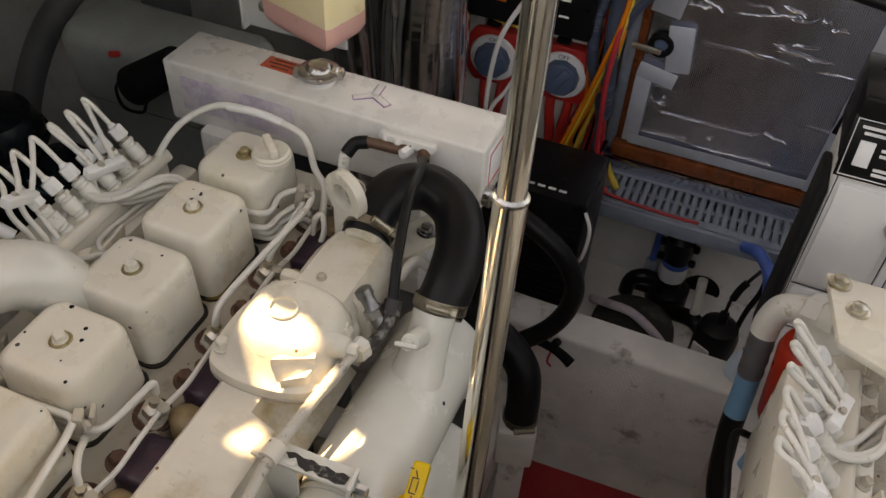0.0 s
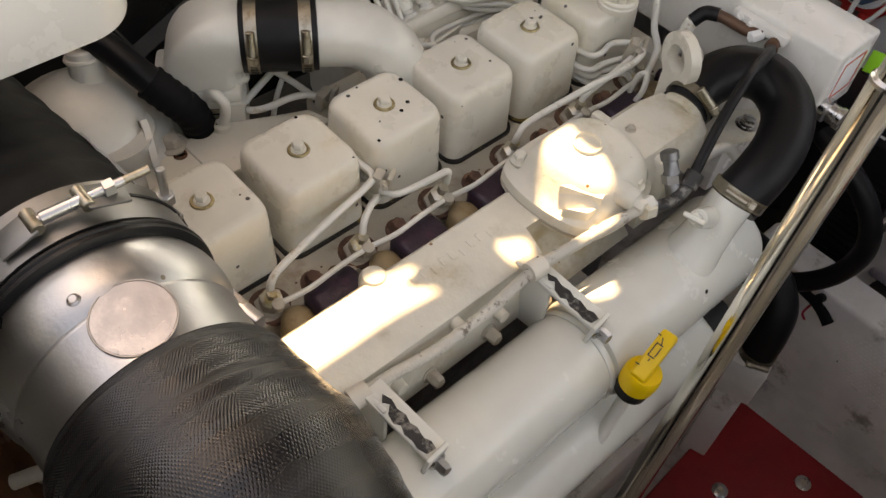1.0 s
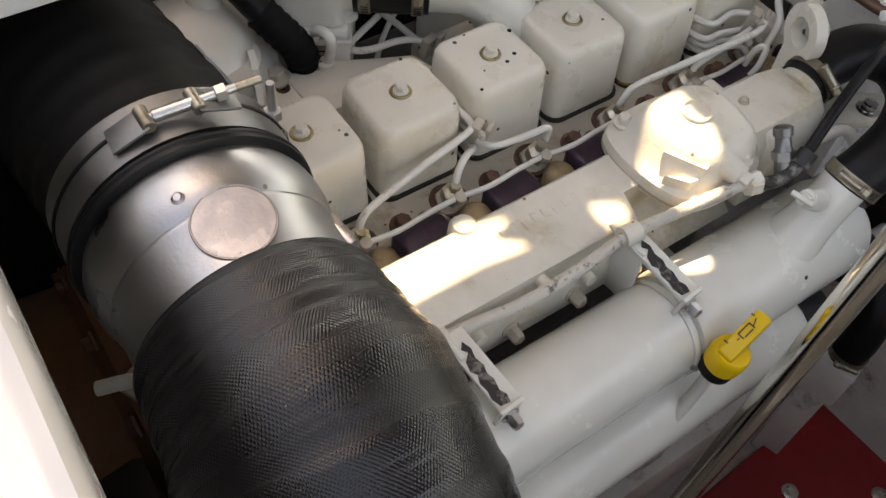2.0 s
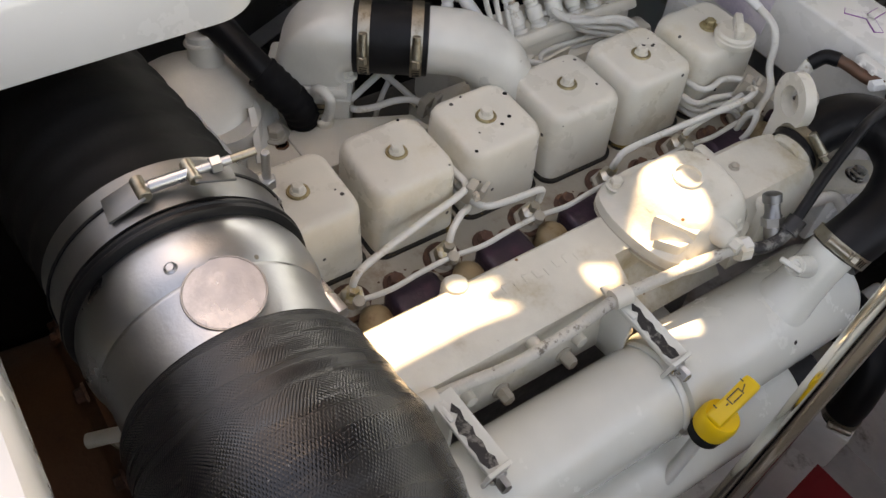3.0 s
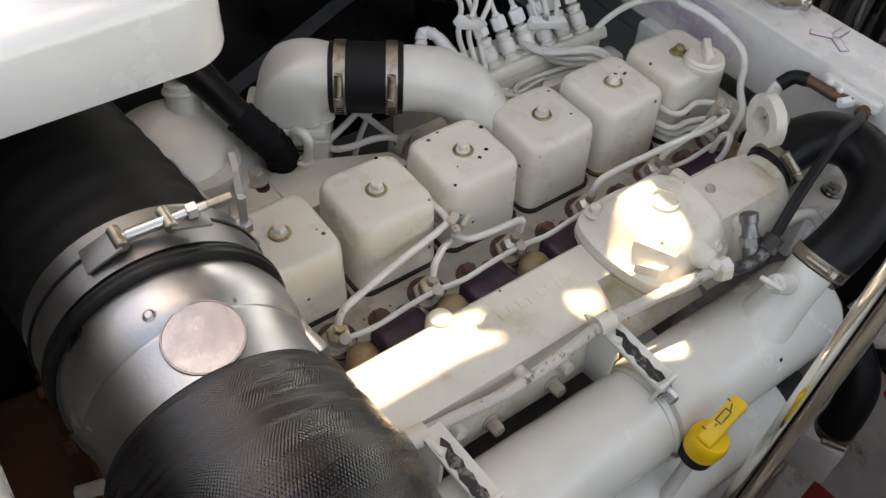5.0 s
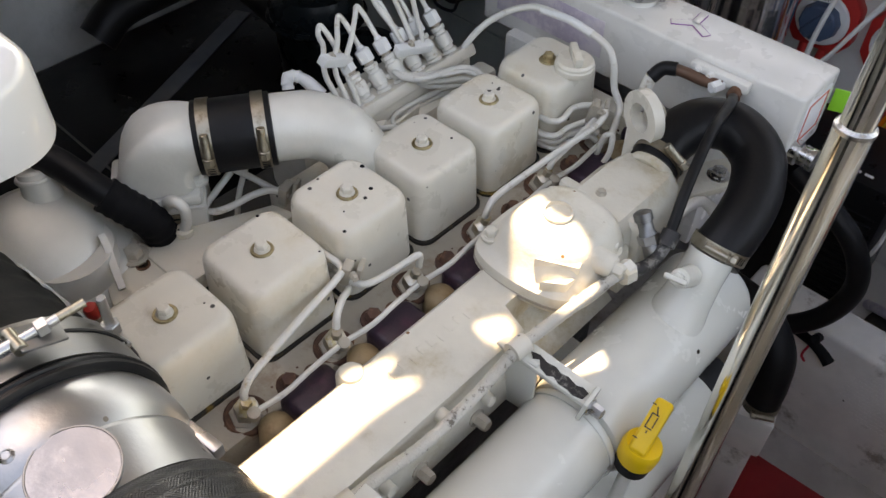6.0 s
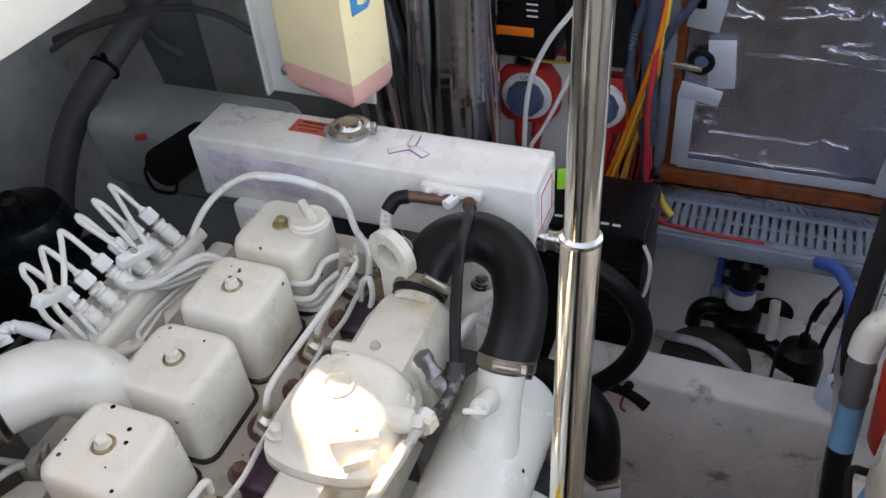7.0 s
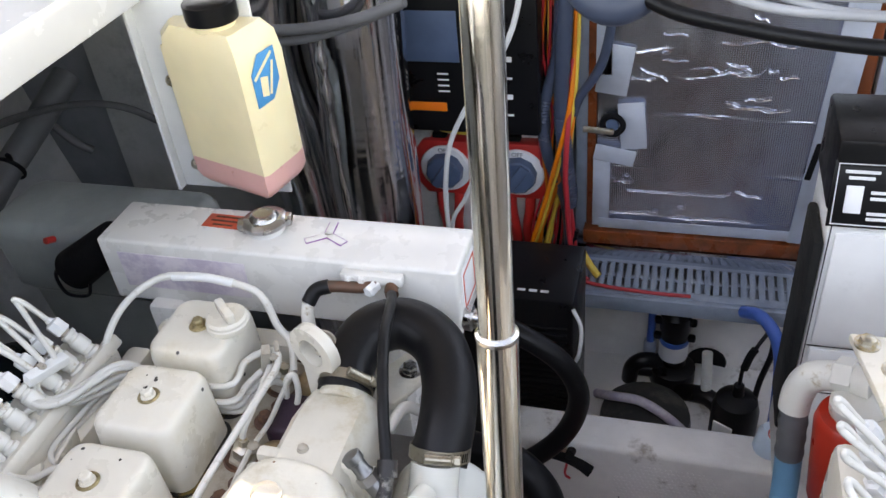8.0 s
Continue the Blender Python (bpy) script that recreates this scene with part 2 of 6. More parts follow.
label_red = surface("red_label", (0.66, 0.10, 0.05), 0.45, bump=0.03)
label_green = surface("green_label", (0.25, 0.75, 0.06), 0.45, bump=0.03)
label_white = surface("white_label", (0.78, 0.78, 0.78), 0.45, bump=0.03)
label_blue = surface("blue_label", (0.02, 0.28, 0.55), 0.4, bump=0.03)
ink_black = surface("black_ink", (0.02, 0.02, 0.02), 0.5, bump=0.02)
ink_purple = surface("purple_ink", (0.28, 0.06, 0.30), 0.5, bump=0.02)
brown_rust = surface("rusty_brown_iron", (0.13, 0.050, 0.020), 0.65, 0.1, dirt=(0.06, 0.024, 0.012), dirt_at=(0.45, 0.7), dirt_scale=12, bump=0.4)
teal_black = surface("dark_green_housing", (0.004, 0.008, 0.010), 0.28, bump=0.08, ior=1.3)
# colour of the teal reflections painted onto the strainer
teal_glint = surface("teal_reflection", (0.012, 0.11, 0.12), 0.3, bump=0.05)
wire_red = surface("red_wire", (0.55, 0.03, 0.04), 0.45)
wire_orange = surface("orange_wire", (0.85, 0.20, 0.012), 0.45)
wire_yellow = surface("yellow_wire", (0.75, 0.50, 0.08), 0.45)


# ---- builders ----
def V(*a):
    return Vector(a)


def loft(bm, rings, caps=(True, True), closed=False, uv=None):
    """Skin a list of equal-length point rings."""
    rows = [[bm.verts.new(p) for p in r] for r in rings]
    n = len(rows[0])
    lay = bm.loops.layers.uv.verify() if uv else None
    pairs = list(zip(rows, rows[1:])) + ([(rows[-1], rows[0])] if closed else [])
    for k, (a, b) in enumerate(pairs):
        for i in range(n):
            j = (i + 1) % n
            fc = bm.faces.new((a[i], a[j], b[j], b[i]))
            if uv:
                for lp, q in zip(fc.loops, ((i, k), (i + 1, k), (i + 1, k + 1), (i, k + 1))):
                    lp[lay].uv = (q[0] / n * uv[1], uv[0][min(q[1], len(uv[0]) - 1)])
    if not closed:
        if caps[0]:
            bm.faces.new(rows[0][::-1])
        if caps[1]:
            bm.faces.new(rows[-1])
    return bm


def spline(pts, steps=6):
    pts = [Vector(p) for p in pts]
    if len(pts) == 2:
        return pts
    out = []
    ext = [pts[0] * 2 - pts[1]] + pts + [pts[-1] * 2 - pts[-2]]
    for i in range(1, len(ext) - 2):
        p0, p1, p2, p3 = ext[i - 1:i + 3]
        for s in range(steps):
            t = s / steps
            out.append(0.5 * (2 * p1 + (p2 - p0) * t + (2 * p0 - 5 * p1 + 4 * p2 - p3) * t * t + (3 * p1 - p0 - 3 * p2 + p3) * t ** 3))
    return out + [pts[-1]]


def tube(pts, r, n=10, steps=6, bm=None, wave=None, caps=(True, True)):
    """A round tube along a smooth line. wave(s) scales the radius at s metres."""
    bm = bm or bmesh.new()
    line = spline(pts, steps)
    up = None
    rings, along, s = [], [], 0.0
    for i, p in enumerate(line):
        tan = (line[min(i + 1, len(line) - 1)] - line[max(i - 1, 0)]).normalized()
        if up is None:
            up = tan.orthogonal().normalized()
        up = (up - tan * up.dot(tan)).normalized()
        side = tan.cross(up)
        if i:
            s += (p - line[i - 1]).length
        rr = r(s) if callable(r) else r
        rr *= wave(s) if wave else 1
        along.append(s)
        rings.append([p + (up * math.cos(a) + side * math.sin(a)) * rr for a in [2 * math.pi * k / n for k in range(n)]])
    loft(bm, rings, caps, uv=(along, 2 * math.pi * (r if not callable(r) else r(0))))
    return bm


def lathe(profile, origin, axis, n=24, bm=None, caps=(True, True)):
    """Profile of (radius, height) pairs turned about an axis."""
    bm = bm or bmesh.new()
    ax = Vector(axis).normalized()
    u = ax.orthogonal().normalized()
    w = ax.cross(u)
    o = Vector(origin)
    loft(bm, [[o + ax * h + (u * math.cos(a) + w * math.sin(a)) * max(r, 1e-4) for a in [2 * math.pi * k / n for k in range(n)]] for r, h in profile], caps)
    return bm


def rod(p0, p1, r, r2=None, n=20, bevel=0.12, bm=None):
    """A cylinder or cone with eased ends."""
    p0, p1 = Vector(p0), Vector(p1)
    L = (p1 - p0).length
    r2 = r if r2 is None else r2
    e = min(bevel * min(r, r2), L * 0.3)
    return lathe([(r - e, 0), (r, e), (r2, L - e), (r2 - e, L)], p0, p1 - p0, n, bm)


def box(c, s, r=0.003, rot=(0, 0, 0), bm=None, seg=2):
    """A box of size s about c with eased edges."""
    b = bmesh.new()
    bmesh.ops.create_cube(b, size=1)
    bmesh.ops.scale(b, vec=Vector(s), verts=b.verts)
    if r:
        bmesh.ops.bevel(b, geom=b.edges[:], offset=min(r, min(s) * 0.45), segments=seg, profile=0.5, affect="EDGES")
    bmesh.ops.transform(b, matrix=pose(*c, *rot), verts=b.verts)
    return joined(bm, b)


def joined(bm, b):
    if bm is None:
        return b
    tmp = bpy.data.meshes.new("tmp")
    b.to_mesh(tmp)
    bm.from_mesh(tmp)
    bpy.data.meshes.remove(tmp)
    b.free()
    return bm


def rrect(hx, hy, r, c=(0, 0, 0), n=5):
    """A rounded rectangle in the xy plane."""
    out = []
    for sx, sy, a0 in ((1, 1, 0), (-1, 1, 90), (-1, -1, 180), (1, -1, 270)):
        for k in range(n + 1):
            a = radians(a0 + 90 * k / n)
            out.append(V(c[0] + sx * (hx - r) + r * math.cos(a), c[1] + sy * (hy - r) + r * math.sin(a), c[2]))
    return out


def prism(poly, z0, z1, r=0.003, bm=None, m=None):
    """A polygon in xy raised from z0 to z1, with eased edges."""
    b = bmesh.new()
    lo, hi = [b.verts.new((x, y, z0)) for x, y in poly], [b.verts.new((x, y, z1)) for x, y in poly]
    n = len(poly)
    b.faces.new(lo[::-1]), b.faces.new(hi)
    for i in range(n):
        b.faces.new((lo[i], lo[(i + 1) % n], hi[(i + 1) % n], hi[i]))
    if r:
        bmesh.ops.bevel(b, geom=b.edges[:], offset=r, segments=2, profile=0.5, affect="EDGES")
    if m is not None:
        bmesh.ops.transform(b, matrix=m, verts=b.verts)
    return joined(bm, b)


def ring(c, axis, R, r, n=28, k=8, bm=None, flat=1.0):
    """A torus; flat stretches its section along the axis."""
    bm = bm or bmesh.new()
    ax = Vector(axis).normalized()
    u = ax.orthogonal().normalized()
    w = ax.cross(u)
    rings = []
    for i in range(n):
        a = 2 * math.pi * i / n
        d = u * math.cos(a) + w * math.sin(a)
        rings.append([Vector(c) + d * (R + r * math.cos(b)) + ax * r * flat * math.sin(b) for b in [2 * math.pi * j / k for j in range(k)]])
    return loft(bm, rings, closed=True)


def hexbolt(p, axis=(0, 0, 1), r=0.007, h=0.006, washer=0.0105, bm=None):
    """A flanged hexagon bolt head on a washer."""
    bm = bm or bmesh.new()
    ax = Vector(axis).normalized()
    lathe([(washer, -0.002), (washer, 0.0012), (washer * 0.9, 0.0018)], p, ax, 20, bm)
    lathe([(r * 1.12, 0.0018), (r * 1.05, 0.003)], p, ax, 18, bm)
    lathe([(r, 0.003), (r, 0.003 + h * 0.8), (r * 0.8, 0.003 + h)], p, ax, 6, bm)
    return bm


ORIGIN = {}


def finish(name, bm, material, angle=38):
    bmesh.ops.recalc_face_normals(bm, faces=bm.faces[:])
    me = bpy.data.meshes.new(name)
    bm.to_mesh(me)
    bm.free()
    me.polygons.foreach_set("use_smooth", [True] * len(me.polygons))
    me.set_sharp_from_angle(angle=radians(angle))
    me.materials.append(material)
    return new(name, me)


def thing(name, label, category, at, group="", kind=""):
    """An Empty at a thing's base, to hold its parts."""
    ob = new(name)
    ob.empty_display_size = 0.02
    ob.location = at
    ORIGIN[ob] = Vector(at)
    return tagged(ob, label, category, group, kind)


def part(name, bm, material, parent, label="", angle=38):
    """One mesh, given in world places, as a part of a thing or of a part."""
    o = ORIGIN[parent]
    bmesh.ops.translate(bm, vec=-o, verts=bm.verts)
    ob = finish(name, bm, material, angle)
    ob.parent = parent
    ORIGIN[ob] = o
    return tagged(ob, label)


def solo(name, bm, material, label, category, group="", kind="", angle=38):
    """A thing of one mesh."""
    return tagged(finish(name, bm, material, angle), label, category, group, kind)


def hose_clamp(parent, c, axis, R, screw=(0, 0, 1), w=0.012, name="hose_clamp"):
    """A worm-drive clamp: a band and its screw housing."""
    c, ax = Vector(c), Vector(axis).normalized()
    b = lathe([(R, -w / 2), (R + 0.0016, -w / 2), (R + 0.0016, w / 2), (R, w / 2)], c, ax, 32, caps=(False, False))
    cl = part(name, b, clamp_steel, parent, "dull stainless worm-drive hose clamp")
    s = Vector(screw)
    s = (s - ax * s.dot(ax)).normalized()
    t = ax.cross(s)
    p = c + s * (R + 0.0055)
    b = rod(p - t * 0.018, p + t * 0.010, 0.0052, n=12)
    rod(p + t * 0.010, p + t * 0.013, 0.0066, n=16, bm=b)
    rod(p + t * 0.013, p + t * 0.020, 0.0058, n=6, bm=b)
    part("screw", b, clamp_steel, cl)
    b = bmesh.new()
    for k in range(-4, 5):
        # punched thread slots of the band
        d = (s * math.cos(0.55 + 0.11 * k) + t * math.sin(0.55 + 0.11 * k)).normalized()
        q = c + d * (R + 0.0017)
        e = ax.cross(d)
        rod(q - ax * w * 0.32 - e * 0.0004, q + ax * w * 0.32 + e * 0.0004, 0.0006, n=6, bm=b)
    part("slots", b, matt_black, cl)
    return cl


# ---- the boat ----
DECK0, DECK1 = 1.20, 1.265


def structure(name, bm, material, label, category="structure"):
    return solo(name, bm, material, label, category, kind="structure")


structure("floor", box((0.35, 0.4, -0.06), (3.4, 3.0, 0.08), 0), sole_paint, "dirty white painted fibreglass bilge sole", "floor")
structure("wall_forward", box((0.35, 1.50, 0.60), (3.4, 0.08, 1.24), 0), bulkhead_paint, "grey painted forward bulkhead of the engine room", "wall")
# out of view; its white is chosen to brighten reflections in the pole
structure("wall_aft", box((0.35, -0.95, 0.60), (3.4, 0.08, 1.24), 0), bilge_paint, "unseen aft bulkhead, made white to brighten the pole's reflection", "wall")
structure("wall_starboard", box((2.02, 0.30, 0.60), (0.08, 2.5, 1.24), 0), hull_paint, "painted hull side beyond the second engine", "wall")
# hull side, flared outwards towards the deck
b = bmesh.new()
loft(b, [[V(-0.72 - 0.34 * (max(z, 0) / 1.2) ** 0.6 - d, y, z) for z, d in [(0.3 * k, 0) for k in range(-1, 5)] + [(0.3 * k, 0.05) for k in range(4, -2, -1)]] for y in (-1.0, -0.3, 0.4, 1.0, 1.5)])
for v_ in b.verts:
    v_.co.z = max(v_.co.z, -0.06)
structure("wall_port", b, hull_paint, "grey painted flared hull side", "wall")
# low cross wall with a rounded top edge, in front of the pump space
b = box((0.80, 1.04, 0.090), (1.12, 0.085, 0.43), 0.012, seg=3)
low_wall = structure("low_wall", b, bilge_paint, "white painted low fibreglass cross wall with brown stains", "wall")
ORIGIN[low_wall] = V(0, 0, 0)
b = bmesh.new()
for j in range(14):
    for i in range(22):
        if math.hypot((i - 10.5) / 11.5, (j - 6.5) / 7.5) < 1.02:
            lathe([(0.0032, -0.001), (0.0026, 0.0004), (0.0012, 0.0007)], (0.485 + 0.0098 * i + 0.0049 * (j % 2), 0.9975, 0.140 + 0.0098 * j), (0, -1, 0), 6, b, caps=(False, True))
tagged(part("moulded_dots", b, bilge_paint, low_wall, "patch of raised moulded dots"), kind="stuff")
structure("pump_space_floor", box((0.75, 1.27, 0.05), (1.1, 0.38, 0.14), 0.01), bilge_paint, "grimy painted floor behind the low wall", "floor")
structure("back_panel", box((0.78, 1.452, 0.14), (1.0, 0.015, 0.46), 0.004), bilge_paint, "off-white panel behind the pumps", "wall")
structure("stringer", box((0.315, 0.25, 0.05), (0.075, 1.48, 0.14), 0.012), bilge_paint, "white painted engine bearer running fore and aft", "engine bearer")
structure("stringer_port", box((-0.33, 0.25, 0.13), (0.075, 1.48, 0.30), 0.012), bilge_paint, "white painted engine bearer on the hull side", "engine bearer")
structure("stringer_inner", box((0.80, 0.25, 0.13), (0.075, 1.48, 0.30), 0.012), bilge_paint, "white painted bearer of the second engine", "engine bearer")


def deck_piece(name, poly, label):
    return structure(name, prism(poly, DECK0, DECK1, 0.012), gelcoat, label, "deck")


def arc(cx, cy, r, a0, a1, n=8):
    return [(cx + r * math.cos(radians(a0 + (a1 - a0) * k / n)), cy + r * math.sin(radians(a0 + (a1 - a0) * k / n))) for k in range(n + 1)]


structure("deck_corner", loft(bmesh.new(), [rrect(0.279 - d, 0.1157 - d, 0.040 - d, (-0.182, -0.1627, z), 12) for z, d in ((DECK0, 0.004), (DECK0 + 0.0015, 0.001), (DECK0 + 0.005, 0), (DECK1 - 0.014, 0), (DECK1 - 0.009, 0.0012), (DECK1 - 0.004, 0.005), (DECK1 - 0.001, 0.010), (DECK1, 0.018))]), gelcoat, "white gelcoat hatch coaming with a rounded corner", "deck")
deck_piece("deck_aft", [(-1.2, -1.0), (2.1, -1.0), (2.1, -0.280), (-1.2, -0.280)], "white gelcoat deck edge behind the hatch")
deck_piece("deck_port", [(-1.2, 0.40), (-0.145, 0.40), (-0.145, 1.368), (-1.2, 1.368)], "white gelcoat deck edge beside the hatch")
deck_piece("deck_outer", [(-1.2, -0.278), (-0.462, -0.278), (-0.462, 0.398), (-1.2, 0.398)], "white gelcoat side deck")
# unseen deck pieces; their edges set how much sky reaches the bulkhead
deck_piece("deck_forward", [(-1.2, 1.37), (2.1, 1.37), (2.1, 1.56), (-1.2, 1.56)], "white gelcoat deck before the hatch")
deck_piece("deck_starboard", [(1.75, -0.278), (2.1, -0.278), (2.1, 1.368), (1.75, 1.368)], "white gelcoat deck beyond the second engine")
# unseen panel added high over the hatch to block sun and sky
T = 2.4
# holes that let sun through; each outline is a sun patch on the engine
SLITS = [(0.845, [(0.150, -0.10), (0.149, 0.043), (0.151, 0.095), (0.166, 0.158), (0.178, 0.118), (0.211, 0.158), (0.202, 0.089), (0.202, -0.10)]),
         (0.845, [(0.195, 0.235), (0.212, 0.268), (0.238, 0.257), (0.242, 0.238), (0.223, 0.229)]),
         (0.885, [(0.153, 0.355), (0.158, 0.387), (0.186, 0.374), (0.216, 0.377), (0.238, 0.366), (0.264, 0.352), (0.284, 0.340), (0.272, 0.312), (0.222, 0.300), (0.189, 0.308), (0.168, 0.328)])]
xa, xb = -2.10, 1.60
ya, yb = 0.10, 2.70
outline = [V(xa, ya, T), V(xb, ya, T), V(xb, yb, T), V(xa, yb, T)]
slits = [[V(x + (T - z) * SUN_OFF.x, y + (T - z) * SUN_OFF.y, T) for x, y in poly] for z, poly in SLITS]
corners = [p for lp in [outline] + slits for p in lp]
b = bmesh.new()
low, top = [b.verts.new(p) for p in corners], [b.verts.new(p + V(0, 0, 0.012)) for p in corners]
for tri in geometry.tessellate_polygon([outline] + slits):
    b.faces.new([low[q] for q in tri]), b.faces.new([top[q] for q in reversed(tri)])
at = 0
for lp in [outline] + slits:
    for q in range(len(lp)):
        u_, w_ = at + q, at + (q + 1) % len(lp)
        b.faces.new((low[u_], low[w_], top[w_], top[u_]))
    at += len(lp)
structure("sun_blocker", b, gelcoat, "unseen white panel added to block the sun, with holes for sun patches", "roof")

# ---- main engine ----
engine = thing("marine_engine", "cream painted six-cylinder marine diesel engine with rust stains", "engine", (0, 0.27, 0.02))
part("engine_block", box((-0.01, 0.275, 0.705), (0.235, 0.80, 0.11), 0.012), paint, engine)
# lower block coloured near black for the deep shade below the manifold
part("crankcase", box((-0.01, 0.275, 0.445), (0.238, 0.80, 0.41), 0.015), dark_iron, engine, "crankcase coloured near black for the deep shade below the manifold")
part("oil_pan", box((-0.01, 0.275, 0.19), (0.20, 0.74, 0.24), 0.02), paint, engine)
for sx in (-1, 1):
    for y in (-0.02, 0.56):
        part("engine_mount", box((0.17 * sx - 0.02 * (sx > 0), y, 0.345), (0.34 * 0.95, 0.07, 0.13), 0.006), paint, engine)
part("cylinder_head", box((-0.005, 0.285, 0.778), (0.225, 0.76, 0.044), 0.006), stained, engine, "cream cylinder head with rust and oil stains")


CHIPS = {0: ((0.016, 0.035, 0.0012),), 1: ((-0.044, 0.028, 0.002), (0.045, 0.040, 0.0012)), 2: ((-0.022, 0.043, 0.003), (0.013, 0.024, 0.0028), (0.020, 0.009, 0.0026), (0.042, -0.042, 0.0022), (-0.042, -0.007, 0.0015), (0.019, -0.022, 0.0012)), 3: ((0.018, 0.032, 0.0018),), 4: ((-0.02, 0.03, 0.001),)}


def rocker_cover(y, capped=False):
    rings_ = []
    for z, h, r in ((0.800, 0.0535, 0.017), (0.806, 0.0532, 0.017), (0.880, 0.0515, 0.018), (0.890, 0.0508, 0.018), (0.8965, 0.0488, 0.018), (0.8995, 0.0455, 0.018), (0.9002, 0.040, 0.016)):
        rings_.append(rrect(h, h, r, (0, y, z)))
    cover = part("rocker_cover", loft(bmesh.new(), rings_), paint, engine)
    part("gasket", loft(bmesh.new(), [rrect(0.0568, 0.0568, 0.018, (0, y, z)) for z in (0.797, 0.8045)]), gasket, cover, "black and yellow cork gasket")
    part("washer", ring((0, y, 0.9008), (0, 0, 1), 0.0105, 0.0022, 24, 6), brassy, cover)
    part("bolt", hexbolt((0, y, 0.9015), (0, 0, 1), 0.0072, 0.007, 0.0088), paint if not capped else brassy, cover)
    for dx, dy, r_ in CHIPS.get(round(y / 0.12), ()):
        part("paint_chip", lathe([(r_, 0), (r_ * 0.9, 0.0006), (r_ * 0.3, 0.0007)], (dx, y + dy, 0.9000), (0, 0, 1), 9), matt_black, cover)
    if capped:
        c = part("oil_filler_cap", lathe([(0.026, 0), (0.027, 0.004), (0.027, 0.008), (0.0255, 0.0095), (0.0255, 0.013), (0.023, 0.016)], (0.037, y + 0.008, 0.9), (0, 0, 1), 32), paint, cover)
        part("grip", box((0.037, y + 0.008, 0.9215), (0.011, 0.044, 0.015), 0.003, (0, 0, 48)), paint, c)
    return cover


for i in range(6):
    rocker_cover(0.12 * i, i == 5)

# injectors, leak-off pipe and exhaust ports along the head
for i in range(6):
    y = 0.12 * i + 0.012
    part("injector_seat", lathe([(0.0235, -0.004), (0.0235, 0.0015), (0.0215, 0.0025), (0.019, 0.0015)], (0.087, y, 0.799), (0.1, 0, 1), 24), rust, engine, "oily rust-brown injector seat")
    inj = part("injector", lathe([(0.0175, 0), (0.0175, 0.005), (0.013, 0.007), (0.013, 0.018)], (0.087, y, 0.799), (0.25, 0, 1), 6), stained, engine)
    part("nut", lathe([(0.0130, 0.012), (0.0130, 0.022), (0.010, 0.024), (0.006, 0.026), (0.006, 0.036)], (0.087, y, 0.799), (0.25, 0, 1), 6), zinc, inj)
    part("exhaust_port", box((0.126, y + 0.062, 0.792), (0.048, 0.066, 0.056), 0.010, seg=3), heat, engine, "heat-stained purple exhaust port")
    part("port_boss", lathe([(0.020, -0.02), (0.019, 0.006), (0.014, 0.012), (0.005, 0.014)], (0.122, y + 0.012, 0.796), (0.1, 0, 1), 20), boss_stain, engine, "yellow-stained casting boss")
    part("manifold_bolt", hexbolt((0.094, y + 0.052, 0.806), (0.2, 0, 1), 0.0095, 0.012, 0.014), rust, engine, "rusty manifold bolt")
    part("manifold_bolt", hexbolt((0.100, y + 0.080, 0.803), (0.3, 0, 1), 0.0075, 0.008, 0.011), rust if i % 2 else copper, engine, "rusty manifold bolt")
pts = []
for i in range(6):
    y = 0.12 * i + 0.012
    pts += [(0.104, y, 0.822), (0.112, y + 0.035, 0.828), (0.110, y + 0.075, 0.830)]
part("leak_off_pipe", tube(pts[:-2], 0.0032, 8, 5), pipe_paint, engine)
for i in range(6):
    y = 0.12 * i + 0.012
    part("banjo", lathe([(0.007, 0), (0.007, 0.009), (0.005, 0.010)], (0.104, y, 0.817), (0.25, 0, 1), 10), stained, engine)

# injector feed pipes that come over between the covers
part("fuel_pipe", tube([(0.090, 0.013, 0.825), (0.091, 0.016, 0.845), (0.086, 0.035, 0.853), (0.070, 0.110, 0.858), (0.060, 0.165, 0.862), (0.050, 0.182, 0.862), (0.02, 0.182, 0.862), (-0.07, 0.182, 0.85)], 0.0043, 10, 5), pipe_paint, engine)
part("fuel_pipe", tube([(0.092, 0.134, 0.825), (0.088, 0.140, 0.846), (0.075, 0.160, 0.848), (0.064, 0.176, 0.838), (0.045, 0.184, 0.832), (-0.07, 0.184, 0.83)], 0.0042, 10, 5), pipe_paint, engine)
part("fuel_pipe", tube([(0.090, 0.262, 0.830), (0.094, 0.258, 0.855), (0.088, 0.240, 0.850), (0.078, 0.205, 0.842), (0.068, 0.190, 0.842), (0.04, 0.186, 0.842), (-0.07, 0.186, 0.842)], 0.0042, 10, 5), pipe_paint, engine)
part("fuel_pipe", tube([(0.092, 0.372, 0.825), (0.096, 0.374, 0.848), (0.094, 0.395, 0.856), (0.100, 0.48, 0.862), (0.108, 0.570, 0.868), (0.100, 0.598, 0.872), (0.080, 0.600, 0.868), (0.06, 0.585, 0.862), (0.05, 0.548, 0.855), (-0.07, 0.545, 0.855)], 0.0043, 10, 5), pipe_paint, engine)
for z, dy in ((0.842, -0.006), (0.829, 0.0), (0.816, 0.004)):
    part("fuel_pipe", tube([(0.094, 0.60, z), (0.083, 0.594, z + 0.006), (0.070, 0.565, z + 0.004), (0.055, 0.541 + dy, z), (-0.05, 0.541 + dy, z), (-0.085, 0.541 + dy, z)], 0.0043, 8, 5), pipe_paint, engine)
